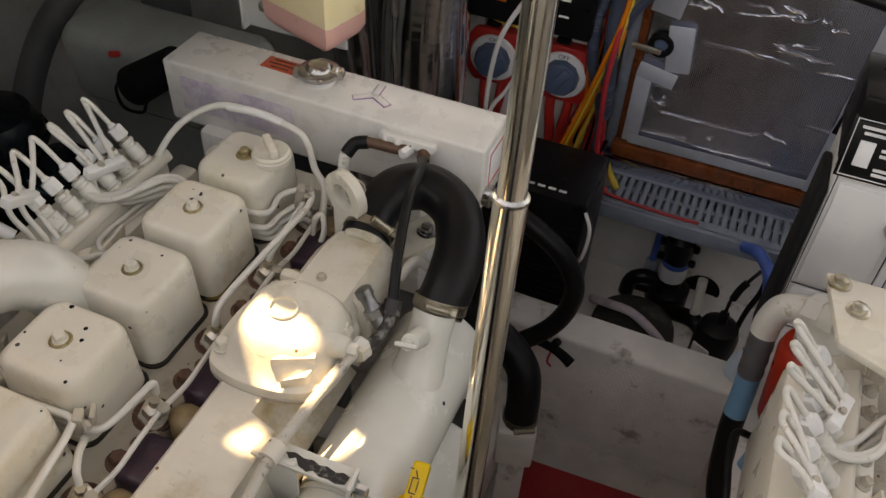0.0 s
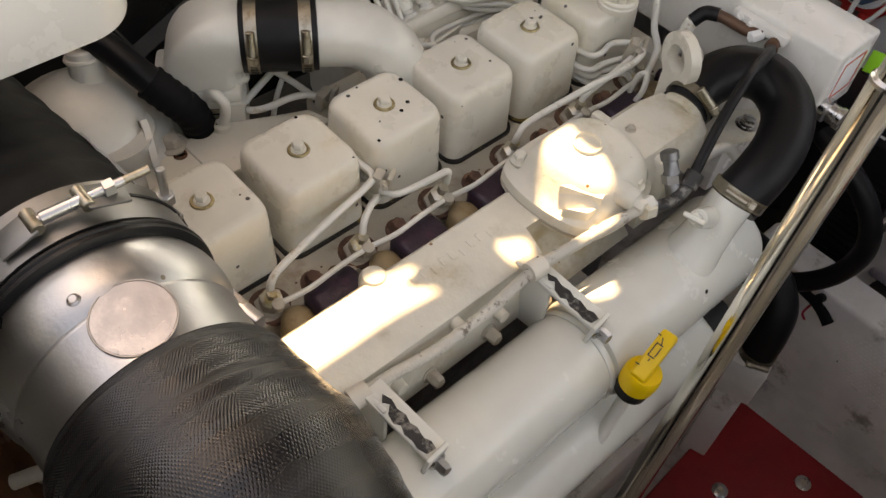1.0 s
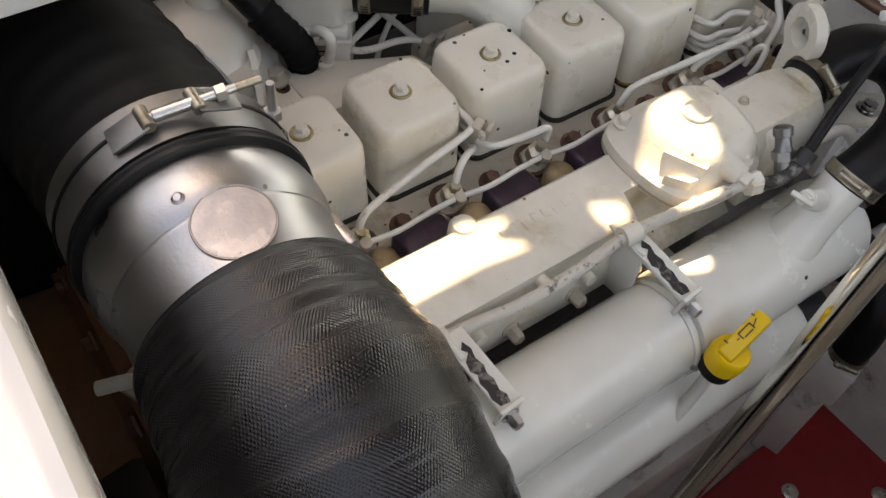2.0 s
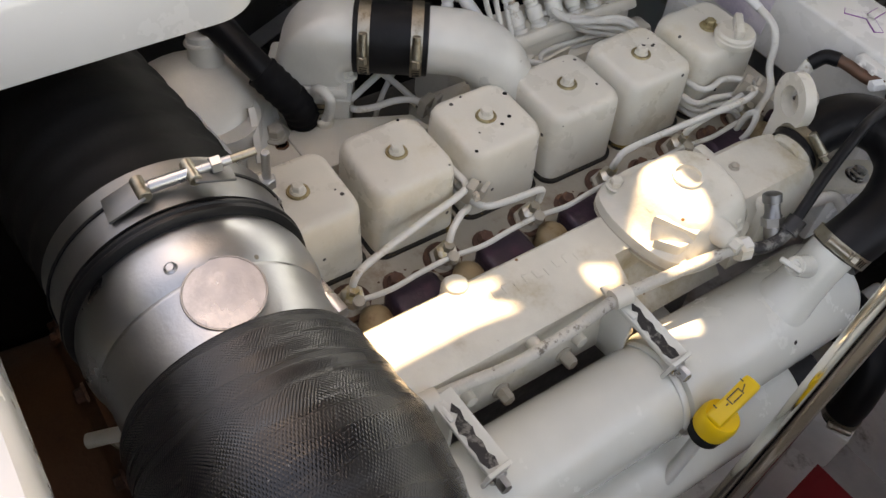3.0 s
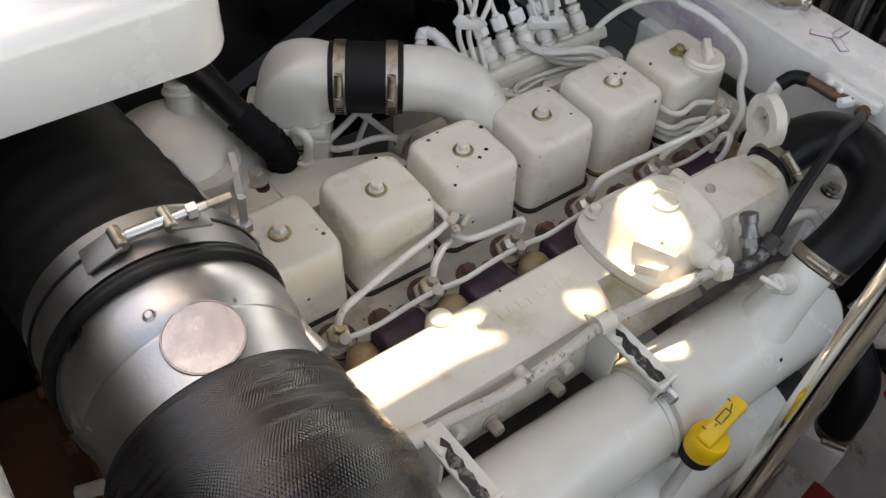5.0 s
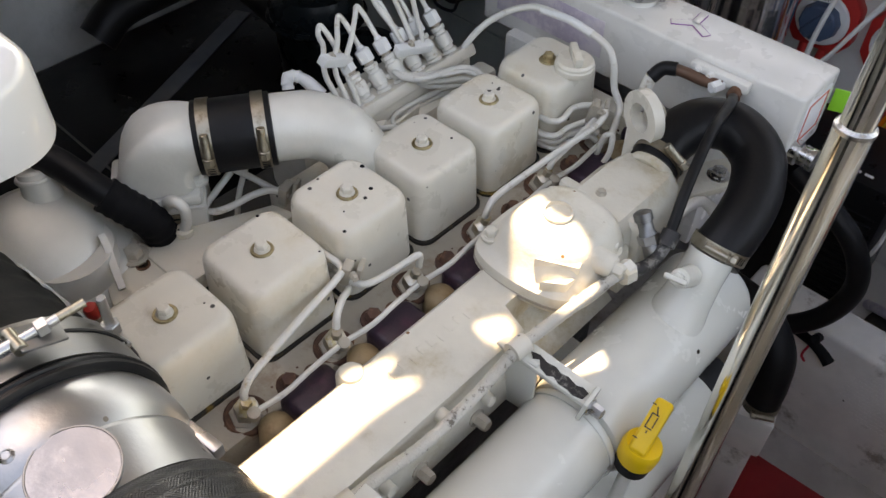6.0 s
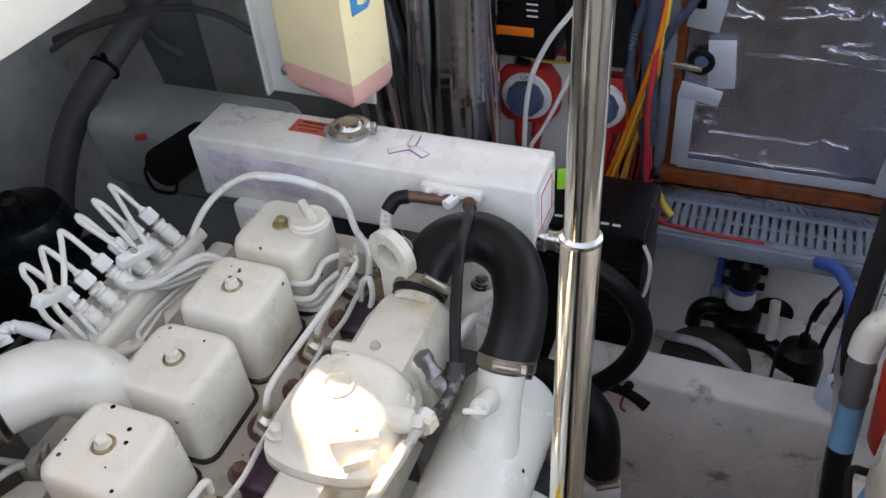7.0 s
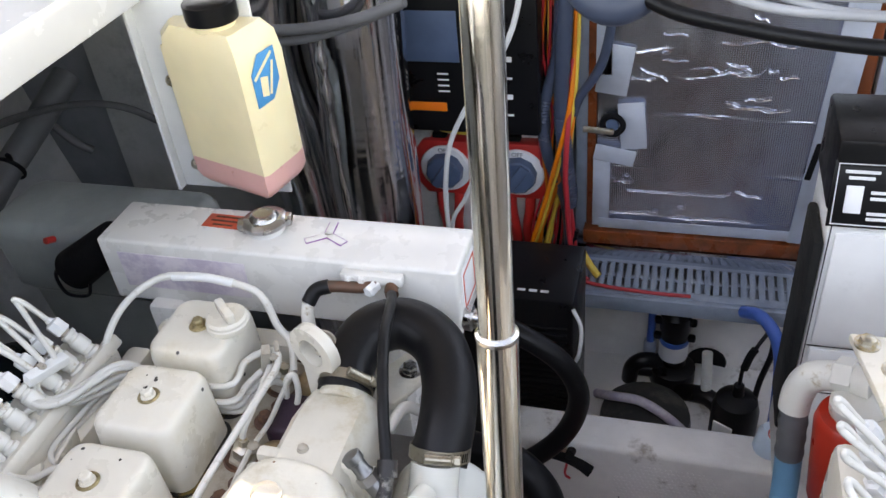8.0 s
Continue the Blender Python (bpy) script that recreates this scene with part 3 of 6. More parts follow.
part("fuel_pipe", tube([(0.092, 0.494, 0.825), (0.096, 0.50, 0.845), (0.098, 0.54, 0.856), (0.094, 0.585, 0.860)], 0.0043, 8, 5), pipe_paint, engine)
for c in ((0.054, 0.186, 0.853), (0.086, 0.592, 0.866)):
    clip = part("pipe_clip", box(c, (0.011, 0.016, 0.034), 0.002, (8, 12, 30)), stained, engine)
    box_b = box((c[0] + 0.009, c[1] + 0.012, c[2]), (0.006, 0.018, 0.028), 0.002, (8, 12, 30))
    part("clip_half", box_b, stained, clip)
    part("clip_screw", hexbolt((c[0] + 0.013, c[1] - 0.002, c[2] + 0.006), (1, -0.4, 0.2), 0.004, 0.005, 0.005), stained, clip)
part("loop_pipe", tube([(0.112, 0.575, 0.820), (0.118, 0.575, 0.850), (0.128, 0.578, 0.858), (0.132, 0.572, 0.835), (0.126, 0.566, 0.81)], 0.004, 8, 5), pipe_paint, engine)

# exhaust manifold
prof = [(0.128, 0.74), (0.148, 0.775), (0.1495, 0.838), (0.1555, 0.845), (0.2320, 0.845), (0.2400, 0.840), (0.2470, 0.800), (0.252, 0.760), (0.240, 0.735)]
b = bmesh.new()
loft(b, [[V(x + 0.004 * sh, y, 0.735 + (z - 0.735) * (1 - 0.03 * sh)) for x, z in prof] for y, sh in ((-0.145, 1.6), (-0.14, 0.2), (-0.05, 0), (0.06, 0), (0.2, 0), (0.268, 0))] + [[V(min(x, 0.206 + (0.30 if z < 0.80 else 0)), y, z) for x, z in prof] for y in (0.276, 0.40, 0.43)])
manifold = part("exhaust_manifold", b, cast, engine, "cream painted cast iron exhaust manifold")
for y, z in ((0.055, 0.80), (0.137, 0.828), (0.20, 0.795), (0.262, 0.815), (-0.02, 0.80)):
    part("boss", rod((0.238, y, z), (0.258, y, z + 0.002), 0.0085, 0.007, n=14), cast, manifold)
for y in (0.10, 0.185, 0.02, 0.265):
    part("side_bolt", hexbolt((0.250, y, 0.775), (1, 0, 0.1), 0.008, 0.014, 0.011), stained, manifold)
part("lug", lathe([(0.017, -0.02), (0.016, 0.004), (0.012, 0.010), (0.004, 0.012)], (0.152, 0.102, 0.838), (0, 0, 1), 18), cast, manifold)
rng = random.Random(11)
b = bmesh.new()
for i in range(13):
    w = 0.006 + rng.random() * 0.004
    box((0.183 + 0.0035 * (i % 3 == 0), 0.075 + 0.0135 * i, 0.8450), (0.011, w * 0.3, 0.0012), 0.0004, bm=b)
    if i % 3:
        box((0.188 - 0.011 * (i % 2), 0.079 + 0.0135 * i, 0.8450), (0.002, w * 0.8, 0.0012), 0.0004, bm=b)
tagged(part("cast_marks", b, cast, manifold, "raised casting marks on the manifold"), kind="stuff")

# thermostat and outlet housing
oct_ = [(0.125, 0.322), (0.152, 0.300), (0.205, 0.298), (0.252, 0.312), (0.268, 0.345), (0.268, 0.408), (0.246, 0.436), (0.180, 0.447), (0.140, 0.432), (0.121, 0.395)]
ctr = V(0.194, 0.372, 0)


def round_outline(poly, steps=5):
    """A closed smooth line through the corners."""
    ext = [V(x, y, 0) for x, y in poly + poly[:3]]
    return [(p.x, p.y) for p in spline(ext, steps)[steps:steps * (len(poly) + 1)]]


oct_ = round_outline(oct_)


def shrunk(k, z, tilt=0.0, shift=(0, 0)):
    return [V(ctr.x + shift[0] + (x - ctr.x) * k, ctr.y + shift[1] + (y - ctr.y) * k, z + tilt * (y - ctr.y)) for x, y in oct_]


b = loft(bmesh.new(), [shrunk(1.0, 0.838), shrunk(1.0, 0.855), shrunk(0.985, 0.8585), shrunk(0.93, 0.8605), shrunk(0.885, 0.863, 0, (0.001, 0.002)), shrunk(0.84, 0.870, 0, (0.002, 0.005)), shrunk(0.77, 0.882, 0, (0.003, 0.008)), shrunk(0.70, 0.8915, 0, (0.003, 0.009)), shrunk(0.62, 0.8970, 0, (0.003, 0.010)), shrunk(0.52, 0.8990, 0, (0.002, 0.010)), shrunk(0.3, 0.8995, 0, (0, 0.008))])
housing = part("thermostat_housing", b, cast, engine, "cream painted cast housing in a patch of sunlight")
part("gasket", loft(bmesh.new(), [shrunk(1.012, 0.842), shrunk(1.012, 0.846)]), stained, housing)
plug = part("plug", lathe([(0.0175, -0.012), (0.0175, 0.0035), (0.0150, 0.0042), (0.0148, -0.001), (0.002, -0.0015)], (0.190, 0.380, 0.9000), (0, 0.0, 1), 28, caps=(True, True)), cast, housing)
for x, y in ((0.141, 0.326), (0.252, 0.402), (0.150, 0.425)):
    part("bolt", hexbolt((x, y, 0.869), (0, 0, 1), 0.0078, 0.008, 0.0115), cast, housing)
# triangular web and pocket on the near slope
b = bmesh.new()
for tri, z in ((((0.207, 0.318), (0.252, 0.340), (0.238, 0.372)), 0.888), (((0.226, 0.305), (0.250, 0.322), (0.252, 0.338)), 0.876)):
    prism(tri, 0.860, z, 0.002, bm=b)
part("rib", b, cast, housing)
part("boss", rod((0.244, 0.372, 0.878), (0.272, 0.376, 0.876), 0.016, 0.013, n=20), cast, housing)
part("boss_bolt", hexbolt((0.271, 0.376, 0.876), (1, 0.1, 0), 0.008, 0.010, 0.011), cast, housing)
b = loft(bmesh.new(), [[V(x, y, z) for x, z in ((0.158 + s, 0.78), (0.160 + s, 0.870 - d), (0.172 + s, 0.884 - d), (0.240 - s, 0.886 - d), (0.252 - s, 0.872 - d), (0.258 - s, 0.78))] for y, s, d in ((0.425, 0, 0), (0.505, 0, 0), (0.540, 0.003, 0.004), (0.556, 0.010, 0.014), (0.566, 0.016, 0.03))])
outlet = part("water_outlet", b, cast, engine)
part("flange", box((0.205, 0.447, 0.845), (0.120, 0.016, 0.075), 0.006), cast, outlet)
part("neck", rod((0.205, 0.540, 0.866), (0.205, 0.575, 0.878), 0.0275, n=24), cast, outlet)
for x, y in ((0.197, 0.453), (0.262, 0.447)):
    part("bolt", hexbolt((x, y, 0.884), (0, 0, 1), 0.0052, 0.003, 0.0065), stained, outlet)

# lifting eye
b = bmesh.new()
n_ = 32
ey, ex, ez = 0.566, 0.172, 0.918
prof2 = []
for R_, dy in ((0.034, -0.007), (0.034, 0.007), (0.0185, 0.007), (0.0185, -0.007)):
    prof2.append([V(ex + R_ * math.cos(2 * math.pi * q / n_), ey + dy, ez + R_ * math.sin(2 * math.pi * q / n_)) for q in range(n_)])
loft(b, prof2, closed=True)
box((ex + 0.004, ey, 0.858), (0.05, 0.014, 0.07), 0.003, bm=b)
bmesh.ops.rotate(b, cent=(ex, ey, 0.858), matrix=Matrix.Rotation(radians(-24), 3, "Z"), verts=b.verts)
part("lifting_eye", b, paint, engine)
part("eye_bolt", hexbolt((ex + 0.004, 0.585, 0.916), (0, -1, 0.2), 0.010, 0.012, 0.014), stained, engine)

# front cover and alternator side brackets
part("front_cover", box((0.03, 0.668, 0.70), (0.30, 0.035, 0.26), 0.012), paint, engine)
b = prism([(0.218, 0.57), (0.252, 0.575), (0.285, 0.64), (0.278, 0.672), (0.245, 0.672), (0.215, 0.62)], 0.822, 0.834, 0.004)
plate = part("bracket_plate", b, paint, engine)
part("bolt", hexbolt((0.257, 0.633, 0.834), (0, 0, 1), 0.010, 0.008, 0.015), steel, plate)
part("brace", tube([(0.262, 0.53, 0.84), (0.275, 0.56, 0.85), (0.30, 0.57, 0.82), (0.305, 0.575, 0.76)], 0.007, 10), pipe_paint, engine)
part("rear_plate", prism([(-0.175, 0.010), (-0.112, -0.012), (-0.100, 0.055), (-0.142, 0.074), (-0.178, 0.066)], 0.800, 0.826, 0.004), paint, engine)
part("bolt_hole", lathe([(0.0085, 0), (0.0085, 0.0015), (0.006, 0.002), (0.0055, -0.004)], (-0.142, 0.046, 0.826), (0, 0, 1), 20), brown_rust, engine, "rust-stained empty bolt hole")
part("rear_bolt", hexbolt((-0.160, 0.047, 0.827), (0, 0, 1), 0.0105, 0.011, 0.017), stained, engine)
part("side_plate", prism([(-0.168, 0.084), (-0.150, 0.122), (-0.112, 0.212), (-0.078, 0.222), (-0.078, 0.058), (-0.150, 0.056)], 0.806, 0.829, 0.003), paint, engine)
part("plate_gasket", prism([(-0.170, 0.083), (-0.151, 0.124), (-0.113, 0.215), (-0.077, 0.225), (-0.077, 0.055), (-0.151, 0.053)], 0.801, 0.806, 0), gasket, engine)
part("intake_cover", box((-0.118, 0.42, 0.80), (0.035, 0.40, 0.06), 0.008), paint, engine)
# dark block added where the gap below the air pipe lies in shade
part("shade_block", box((-0.195, 0.235, 0.655), (0.13, 0.26, 0.19), 0.02), dark_iron, engine, "dark block added for the shaded gap below the air pipe")
part("flat_bar", tube([(-0.172, 0.024, 0.872), (-0.162, 0.022, 0.862), (-0.140, 0.014, 0.846), (-0.122, 0.008, 0.832)], 0.0056, 4, 6), pipe_paint, engine)
part("flywheel_housing", rod((-0.01, -0.20, 0.46), (-0.01, -0.12, 0.46), 0.22, n=40), paint, engine)

# ---- heat exchanger, oil cooler ----
hx = thing("heat_exchanger", "glossy off-white painted tubular heat exchanger beside the manifold", "heat exchanger", (0.325, 0.2, 0.69))
HX, HZ = 0.326, 0.752
part("front_shell", lathe([(0.050, 0), (0.0585, 0.004), (0.0605, 0.010), (0.0605, 0.268), (0.054, 0.280), (0.03, 0.286)], (HX, 0.256, HZ), (0, 1, 0), 48), cooler_paint, hx)
part("rear_shell", lathe([(0.050, 0), (0.0560, 0.006), (0.0560, 0.405), (0.0535, 0.411), (0.05, 0.412)], (HX, -0.160, HZ), (0, 1, 0), 48), cooler_paint, hx)
part("joint_ring", lathe([(0.0572, 0), (0.0582, 0.002), (0.0582, 0.006), (0.0572, 0.008)], (HX, 0.2465, HZ), (0, 1, 0), 48), cooler_paint, hx)
neck = part("inlet_neck", lathe([(0.040, -0.03), (0.036, 0.0), (0.031, 0.018), (0.029, 0.03), (0.0265, 0.06), (0.0265, 0.085)], (0.332, 0.432, 0.790), (0, 0.62, 0.78), 32), cooler_paint, hx)
b = rod((0.332, 0.440, 0.858), (0.331, 0.412, 0.876), 0.013, 0.011, n=18)
part("vent_boss", b, cooler_paint, hx)
b = hexbolt((0.331, 0.412, 0.876), (0, -0.84, 0.54), 0.008, 0.008, 0.0085)
part("vent_screw", b, cooler_paint, hx)
part("vent_wing", box((0.331, 0.402, 0.883), (0.026, 0.006, 0.007), 0.002, (30, 0, 12)), cooler_paint, hx)
for y in (0.250, 0.022):
    br = part("bracket", box((0.296, y, 0.836), (0.092, 0.026, 0.007), 0.002, (0, 9, 6)), cooler_paint, hx, "off-white steel bracket with chipped black edge")
    part("upright", box((0.262, y - 0.012, 0.80), (0.040, 0.006, 0.09), 0.002, (0, 0, 6)), cooler_paint, br)
    part("worn_face", prism([(-0.036, 0.003), (-0.030, -0.003), (-0.024, 0.001), (-0.018, -0.007), (-0.008, -0.010), (-0.002, -0.006), (0.006, -0.010), (0.016, -0.009), (0.024, -0.011), (0.034, -0.008), (0.036, 0.002), (0.028, 0.004), (0.021, 0.001), (0.010, 0.004), (0.002, 0.002), (-0.006, 0.005), (-0.016, 0.003), (-0.026, 0.006)], 0, 0.0008, 0, m=pose(0.301, y - 0.0005, 0.8388, 0, 9, 6)), worn_steel, br)
    part("tab", box((0.339, y + 0.002, 0.822), (0.005, 0.028, 0.034), 0.0015, (0, 10, 6)), cooler_paint, br)
    part("bolt", hexbolt((0.342, y + 0.002, 0.820), (1, 0, 0.1), 0.007, 0.012, 0.010), steel, br)
oc = thing("oil_cooler", "off-white painted tube cooler below the heat exchanger", "oil cooler", (0.365, 0.2, 0.58))
part("shell", lathe([(0.03, 0), (0.047, 0.004), (0.050, 0.012), (0.050, 0.60), (0.046, 0.606), (0.03, 0.61)], (0.366, -0.14, 0.648), (0, 1, 0), 40), cooler_paint, oc)
part("rubber_cap", lathe([(0.0515, 0), (0.053, 0.002), (0.053, 0.040), (0.04, 0.046)], (0.366, 0.452, 0.648), (0, 1, 0), 36), rubber, oc, "black rubber end cap")
part("saddle", box((0.340, 0.10, 0.45), (0.03, 0.05, 0.38), 0.004), cooler_paint, oc)
part("saddle", box((0.340, 0.38, 0.45), (0.03, 0.05, 0.38), 0.004), cooler_paint, oc)

# braided pipe along the manifold
bp_ = thing("braided_pipe", "white braided pipe with rubbed spots along the manifold", "pipe", (0.255, 0.2, 0.84))
part("pipe", tube([(0.249, -0.01, 0.838), (0.252, 0.04, 0.838), (0.258, 0.10, 0.836), (0.259, 0.17, 0.842), (0.257, 0.235, 0.853), (0.264, 0.30, 0.858), (0.274, 0.36, 0.866), (0.281, 0.385, 0.870)], 0.0066, 14, 14, wave=lambda s: 1 + 0.04 * math.sin(s * 900)), braid, bp_)
for y, x, z in ((0.005, 0.250, 0.838), (0.238, 0.257, 0.854)):
    part("saddle_clip", lathe([(0.0095, -0.010), (0.0112, -0.010), (0.0112, 0.010), (0.0095, 0.010)], (x, y, z), (0.1, 1, 0.06), 20), paint, bp_)
    part("clip_foot", box((x - 0.012, y, z - 0.007), (0.022, 0.018, 0.005), 0.0015, (0, 15, 0)), paint, bp_)
part("end_nut", lathe([(0.011, 0), (0.011, 0.016), (0.008, 0.018)], (0.279, 0.380, 0.868), (0.2, 1, 0.15), 6), pipe_paint, bp_)

# senders and thin hose
snd = thing("temperature_sender", "grey threaded temperature sender with hexagon body", "sensor", (0.272, 0.44, 0.87))
b = lathe([(0.010, -0.02), (0.010, 0.012), (0.0085, 0.014), (0.0085, 0.026), (0.0105, 0.027), (0.0105, 0.036), (0.007, 0.038)], (0.279, 0.434, 0.876), (-0.55, 0.15, 0.8), 12)
part("body", b, band, snd)
part("hex", lathe([(0.0125, 0.0), (0.0125, 0.010)], (0.279, 0.434, 0.876), (-0.55, 0.15, 0.8), 6), steel, snd)
th = thing("bleed_hose", "thin black rubber hose with brass elbows from tank to cooler", "hose", (0.28, 0.45, 0.87))
part("hose", tube([(0.219, 0.693, 0.907), (0.229, 0.676, 0.916), (0.245, 0.63, 0.938), (0.259, 0.565, 0.945), (0.276, 0.50, 0.920), (0.290, 0.455, 0.890), (0.293, 0.440, 0.878)], 0.0064, 12, 7), rubber, th)
part("elbow", tube([(0.294, 0.442, 0.880), (0.294, 0.425, 0.868), (0.290, 0.405, 0.866), (0.284, 0.390, 0.867)], 0.0075, 12), worn_steel, th, "dark tarnished elbow")
part("nut", lathe([(0.0115, 0), (0.0115, 0.014)], (0.285, 0.392, 0.867), (-0.25, -1, 0.05), 6), paint, th)
part("collar", lathe([(0.0105, -0.009), (0.0105, 0.009)], (0.2935, 0.446, 0.884), (0.15, -0.75, -0.6), 16), worn_steel, th)

# main coolant hose
ch = thing("coolant_hose", "thick black rubber coolant hose bent in a half circle", "hose", (0.27, 0.6, 0.84))
part("hose", tube([(0.205, 0.552, 0.869), (0.203, 0.590, 0.887), (0.218, 0.628, 0.898), (0.255, 0.645, 0.900), (0.298, 0.626, 0.893), (0.324, 0.580, 0.884), (0.334, 0.530, 0.872), (0.332, 0.492, 0.848)], 0.0315, 28, 8), rubber, ch)
hose_clamp(ch, (0.3325, 0.500, 0.856), (0, 0.6, 0.78), 0.0318, (0.3, -0.8, 0.6), 0.014)
hose_clamp(ch, (0.205, 0.562, 0.874), (0, 0.93, 0.35), 0.0318, (0.6, -0.2, 0.6), 0.012)

# ---- header tank ----
tank = thing("header_tank", "white painted rectangular coolant header tank with worn stickers", "header tank", (0.05, 0.755, 0.835))
b = bmesh.new()
tx0, tx1, ty0, ty1, tz0, tz1 = -0.206, 0.306, 0.705, 0.800, 0.832, 0.936
box(((tx0 + tx1) / 2, (ty0 + ty1) / 2, (tz0 + tz1) / 2), (tx1 - tx0, ty1 - ty0, tz1 - tz0), 0.005, bm=b, seg=3)
part("body", b, tank_paint, tank)
nk = part("filler_neck", lathe([(0.026, 0), (0.024, 0.004), (0.0235, 0.014)], (0.028, 0.760, tz1 - 0.001), (0, 0, 1), 32), tank_paint, tank)
cap = part("pressure_cap", lathe([(0.030, 0.010), (0.031, 0.012), (0.031, 0.016), (0.027, 0.019), (0.020, 0.020), (0.018, 0.024), (0.014, 0.026), (0.009, 0.024), (0.004, 0.024)], (0.028, 0.760, tz1), (0, 0, 1), 36), steel, tank, "tarnished metal pressure cap")
for a in (20, 200):
    part("ear", box((0.028 + 0.030 * math.cos(radians(a)), 0.760 + 0.030 * math.sin(radians(a)), tz1 + 0.012), (0.014, 0.022, 0.012), 0.004, (0, 0, a)), steel, cap)
part("sticker", box((-0.034, 0.768, tz1 + 0.0003), (0.068, 0.030, 0.0012), 0.0003, (0, 0, -2)), label_red, tank, "red rectangular sticker")
for i, w in enumerate((0.036, 0.044, 0.030)):
    part("print_line", box((-0.038, 0.777 - 0.009 * i, tz1 + 0.0012), (w, 0.003, 0.0006), 0, (0, 0, -2)), copper, tank)
part("label", box((-0.082, ty0 - 0.0003, 0.888), (0.192, 0.0012, 0.058), 0.0003), label_lilac, tank, "faded lilac label")
b = bmesh.new()
for a in (95, 215, 330):
    box((0.118 + 0.016 * math.cos(radians(a)), 0.757 + 0.014 * math.sin(radians(a)), tz1 + 0.0006), (0.032, 0.013, 0.0009), 0.0004, (0, 0, a), bm=b)
part("mark", b, ink_purple, tank, "outlined purple three-armed sticker mark")
b = bmesh.new()
for a in (95, 215, 330):
    box((0.118 + 0.016 * math.cos(radians(a)), 0.757 + 0.014 * math.sin(radians(a)), tz1 + 0.0012), (0.0305, 0.0105, 0.0009), 0.0004, (0, 0, a), bm=b)
part("mark_inside", b, tank_paint, tank)
part("end_label", box((tx1 + 0.0003, 0.752, 0.888), (0.0012, 0.060, 0.07), 0.0003), label_white, tank)
b = bmesh.new()
for z in (0.915, 0.862):
    box((tx1 + 0.0012, 0.752, z), (0.0008, 0.052, 0.0025), 0, bm=b)
for y in (0.727, 0.777):
    box((tx1 + 0.0012, y, 0.888), (0.0008, 0.0025, 0.053), 0, bm=b)
part("label_border", b, label_red, tank)
bk = part("fitting_bar", box((0.197, ty0 - 0.007, 0.922), (0.082, 0.014, 0.014), 0.003), tank_paint, tank)
for x in (0.168, 0.186):
    part("screw", hexbolt((x, ty0 - 0.014, 0.922), (0, -1, 0), 0.004, 0.003, 0.006), tank_paint, bk)
part("union", lathe([(0.0080, 0), (0.0080, 0.016), (0.006, 0.018)], (0.203, ty0 - 0.012, 0.915), (-0.3, -1, 0.0), 6), white_plastic, bk)
part("brass_elbow", tube([(0.226, 0.700, 0.918), (0.224, 0.690, 0.914), (0.228, 0.680, 0.912)], 0.0085, 12), copper, bk, "tarnished brass elbow")
part("copper_pipe", tube([(0.205, 0.692, 0.915), (0.185, 0.686, 0.914), (0.160, 0.682, 0.916), (0.142, 0.678, 0.917)], 0.0075, 12), copper, bk, "tarnished copper pipe")
part("rubber_joint", tube([(0.146, 0.679, 0.917), (0.130, 0.672, 0.914), (0.122, 0.660, 0.902)], 0.0095, 12), rubber, bk)
part("pipe_end", tube([(0.1225, 0.661, 0.903), (0.121, 0.655, 0.89), (0.122, 0.648, 0.86)], 0.0085, 12), pipe_paint, bk)
part("end_fitting", lathe([(0.010, 0), (0.016, 0.002), (0.017, 0.012), (0.013, 0.014), (0.013, 0.026), (0.015, 0.027), (0.015, 0.034), (0.009, 0.036)], (tx1 - 0.002, 0.722, 0.850), (1, 0, 0), 18), steel, tank, "bright metal end fitting")
for x in (-0.12, 0.20):
    part("support_leg", box((x, 0.735, 0.74), (0.05, 0.10, 0.20), 0.006), tank_paint, tank)
# green tag beside the tank
gt = solo("green_tag", box((0.3165, 0.815, 0.882), (0.024, 0.002, 0.034), 0.0008, (0, 0, 20)), label_green, "bright green tag with dark print hanging beside the tank", "tag")

# white pipe looping over the front cover
lp = thing("looped_fuel_pipe", "white painted pipe arching over the front rocker cover", "pipe", (-0.13, 0.59, 0.8))
part("pipe", tube([(-0.136, 0.560, 0.815), (-0.139, 0.584, 0.86), (-0.118, 0.620, 0.902), (-0.072, 0.648, 0.929), (-0.01, 0.652, 0.934), (0.05, 0.650, 0.926), (0.070, 0.648, 0.908), (0.082, 0.642, 0.875), (0.100, 0.634, 0.855), (0.115, 0.60, 0.84)], 0.0048, 12, 7), pipe_paint, lp)
part("sleeve", tube([(-0.055, 0.6505, 0.931), (-0.01, 0.652, 0.934), (0.03, 0.651, 0.930)], 0.0057, 12, 6), white_plastic, lp)

# ---- exhaust ----
ex = thing("exhaust_hose_upper", "black ribbed exhaust hose under the hatch coaming", "hose", (-0.2, -0.15, 0.98))
AX = V(0.998, -0.01, -0.02).normalized()
R0 = V(0.214, -0.174, 1.091)


def along(d, up=0.0):
    return R0 + AX * d + V(0, 0, up)


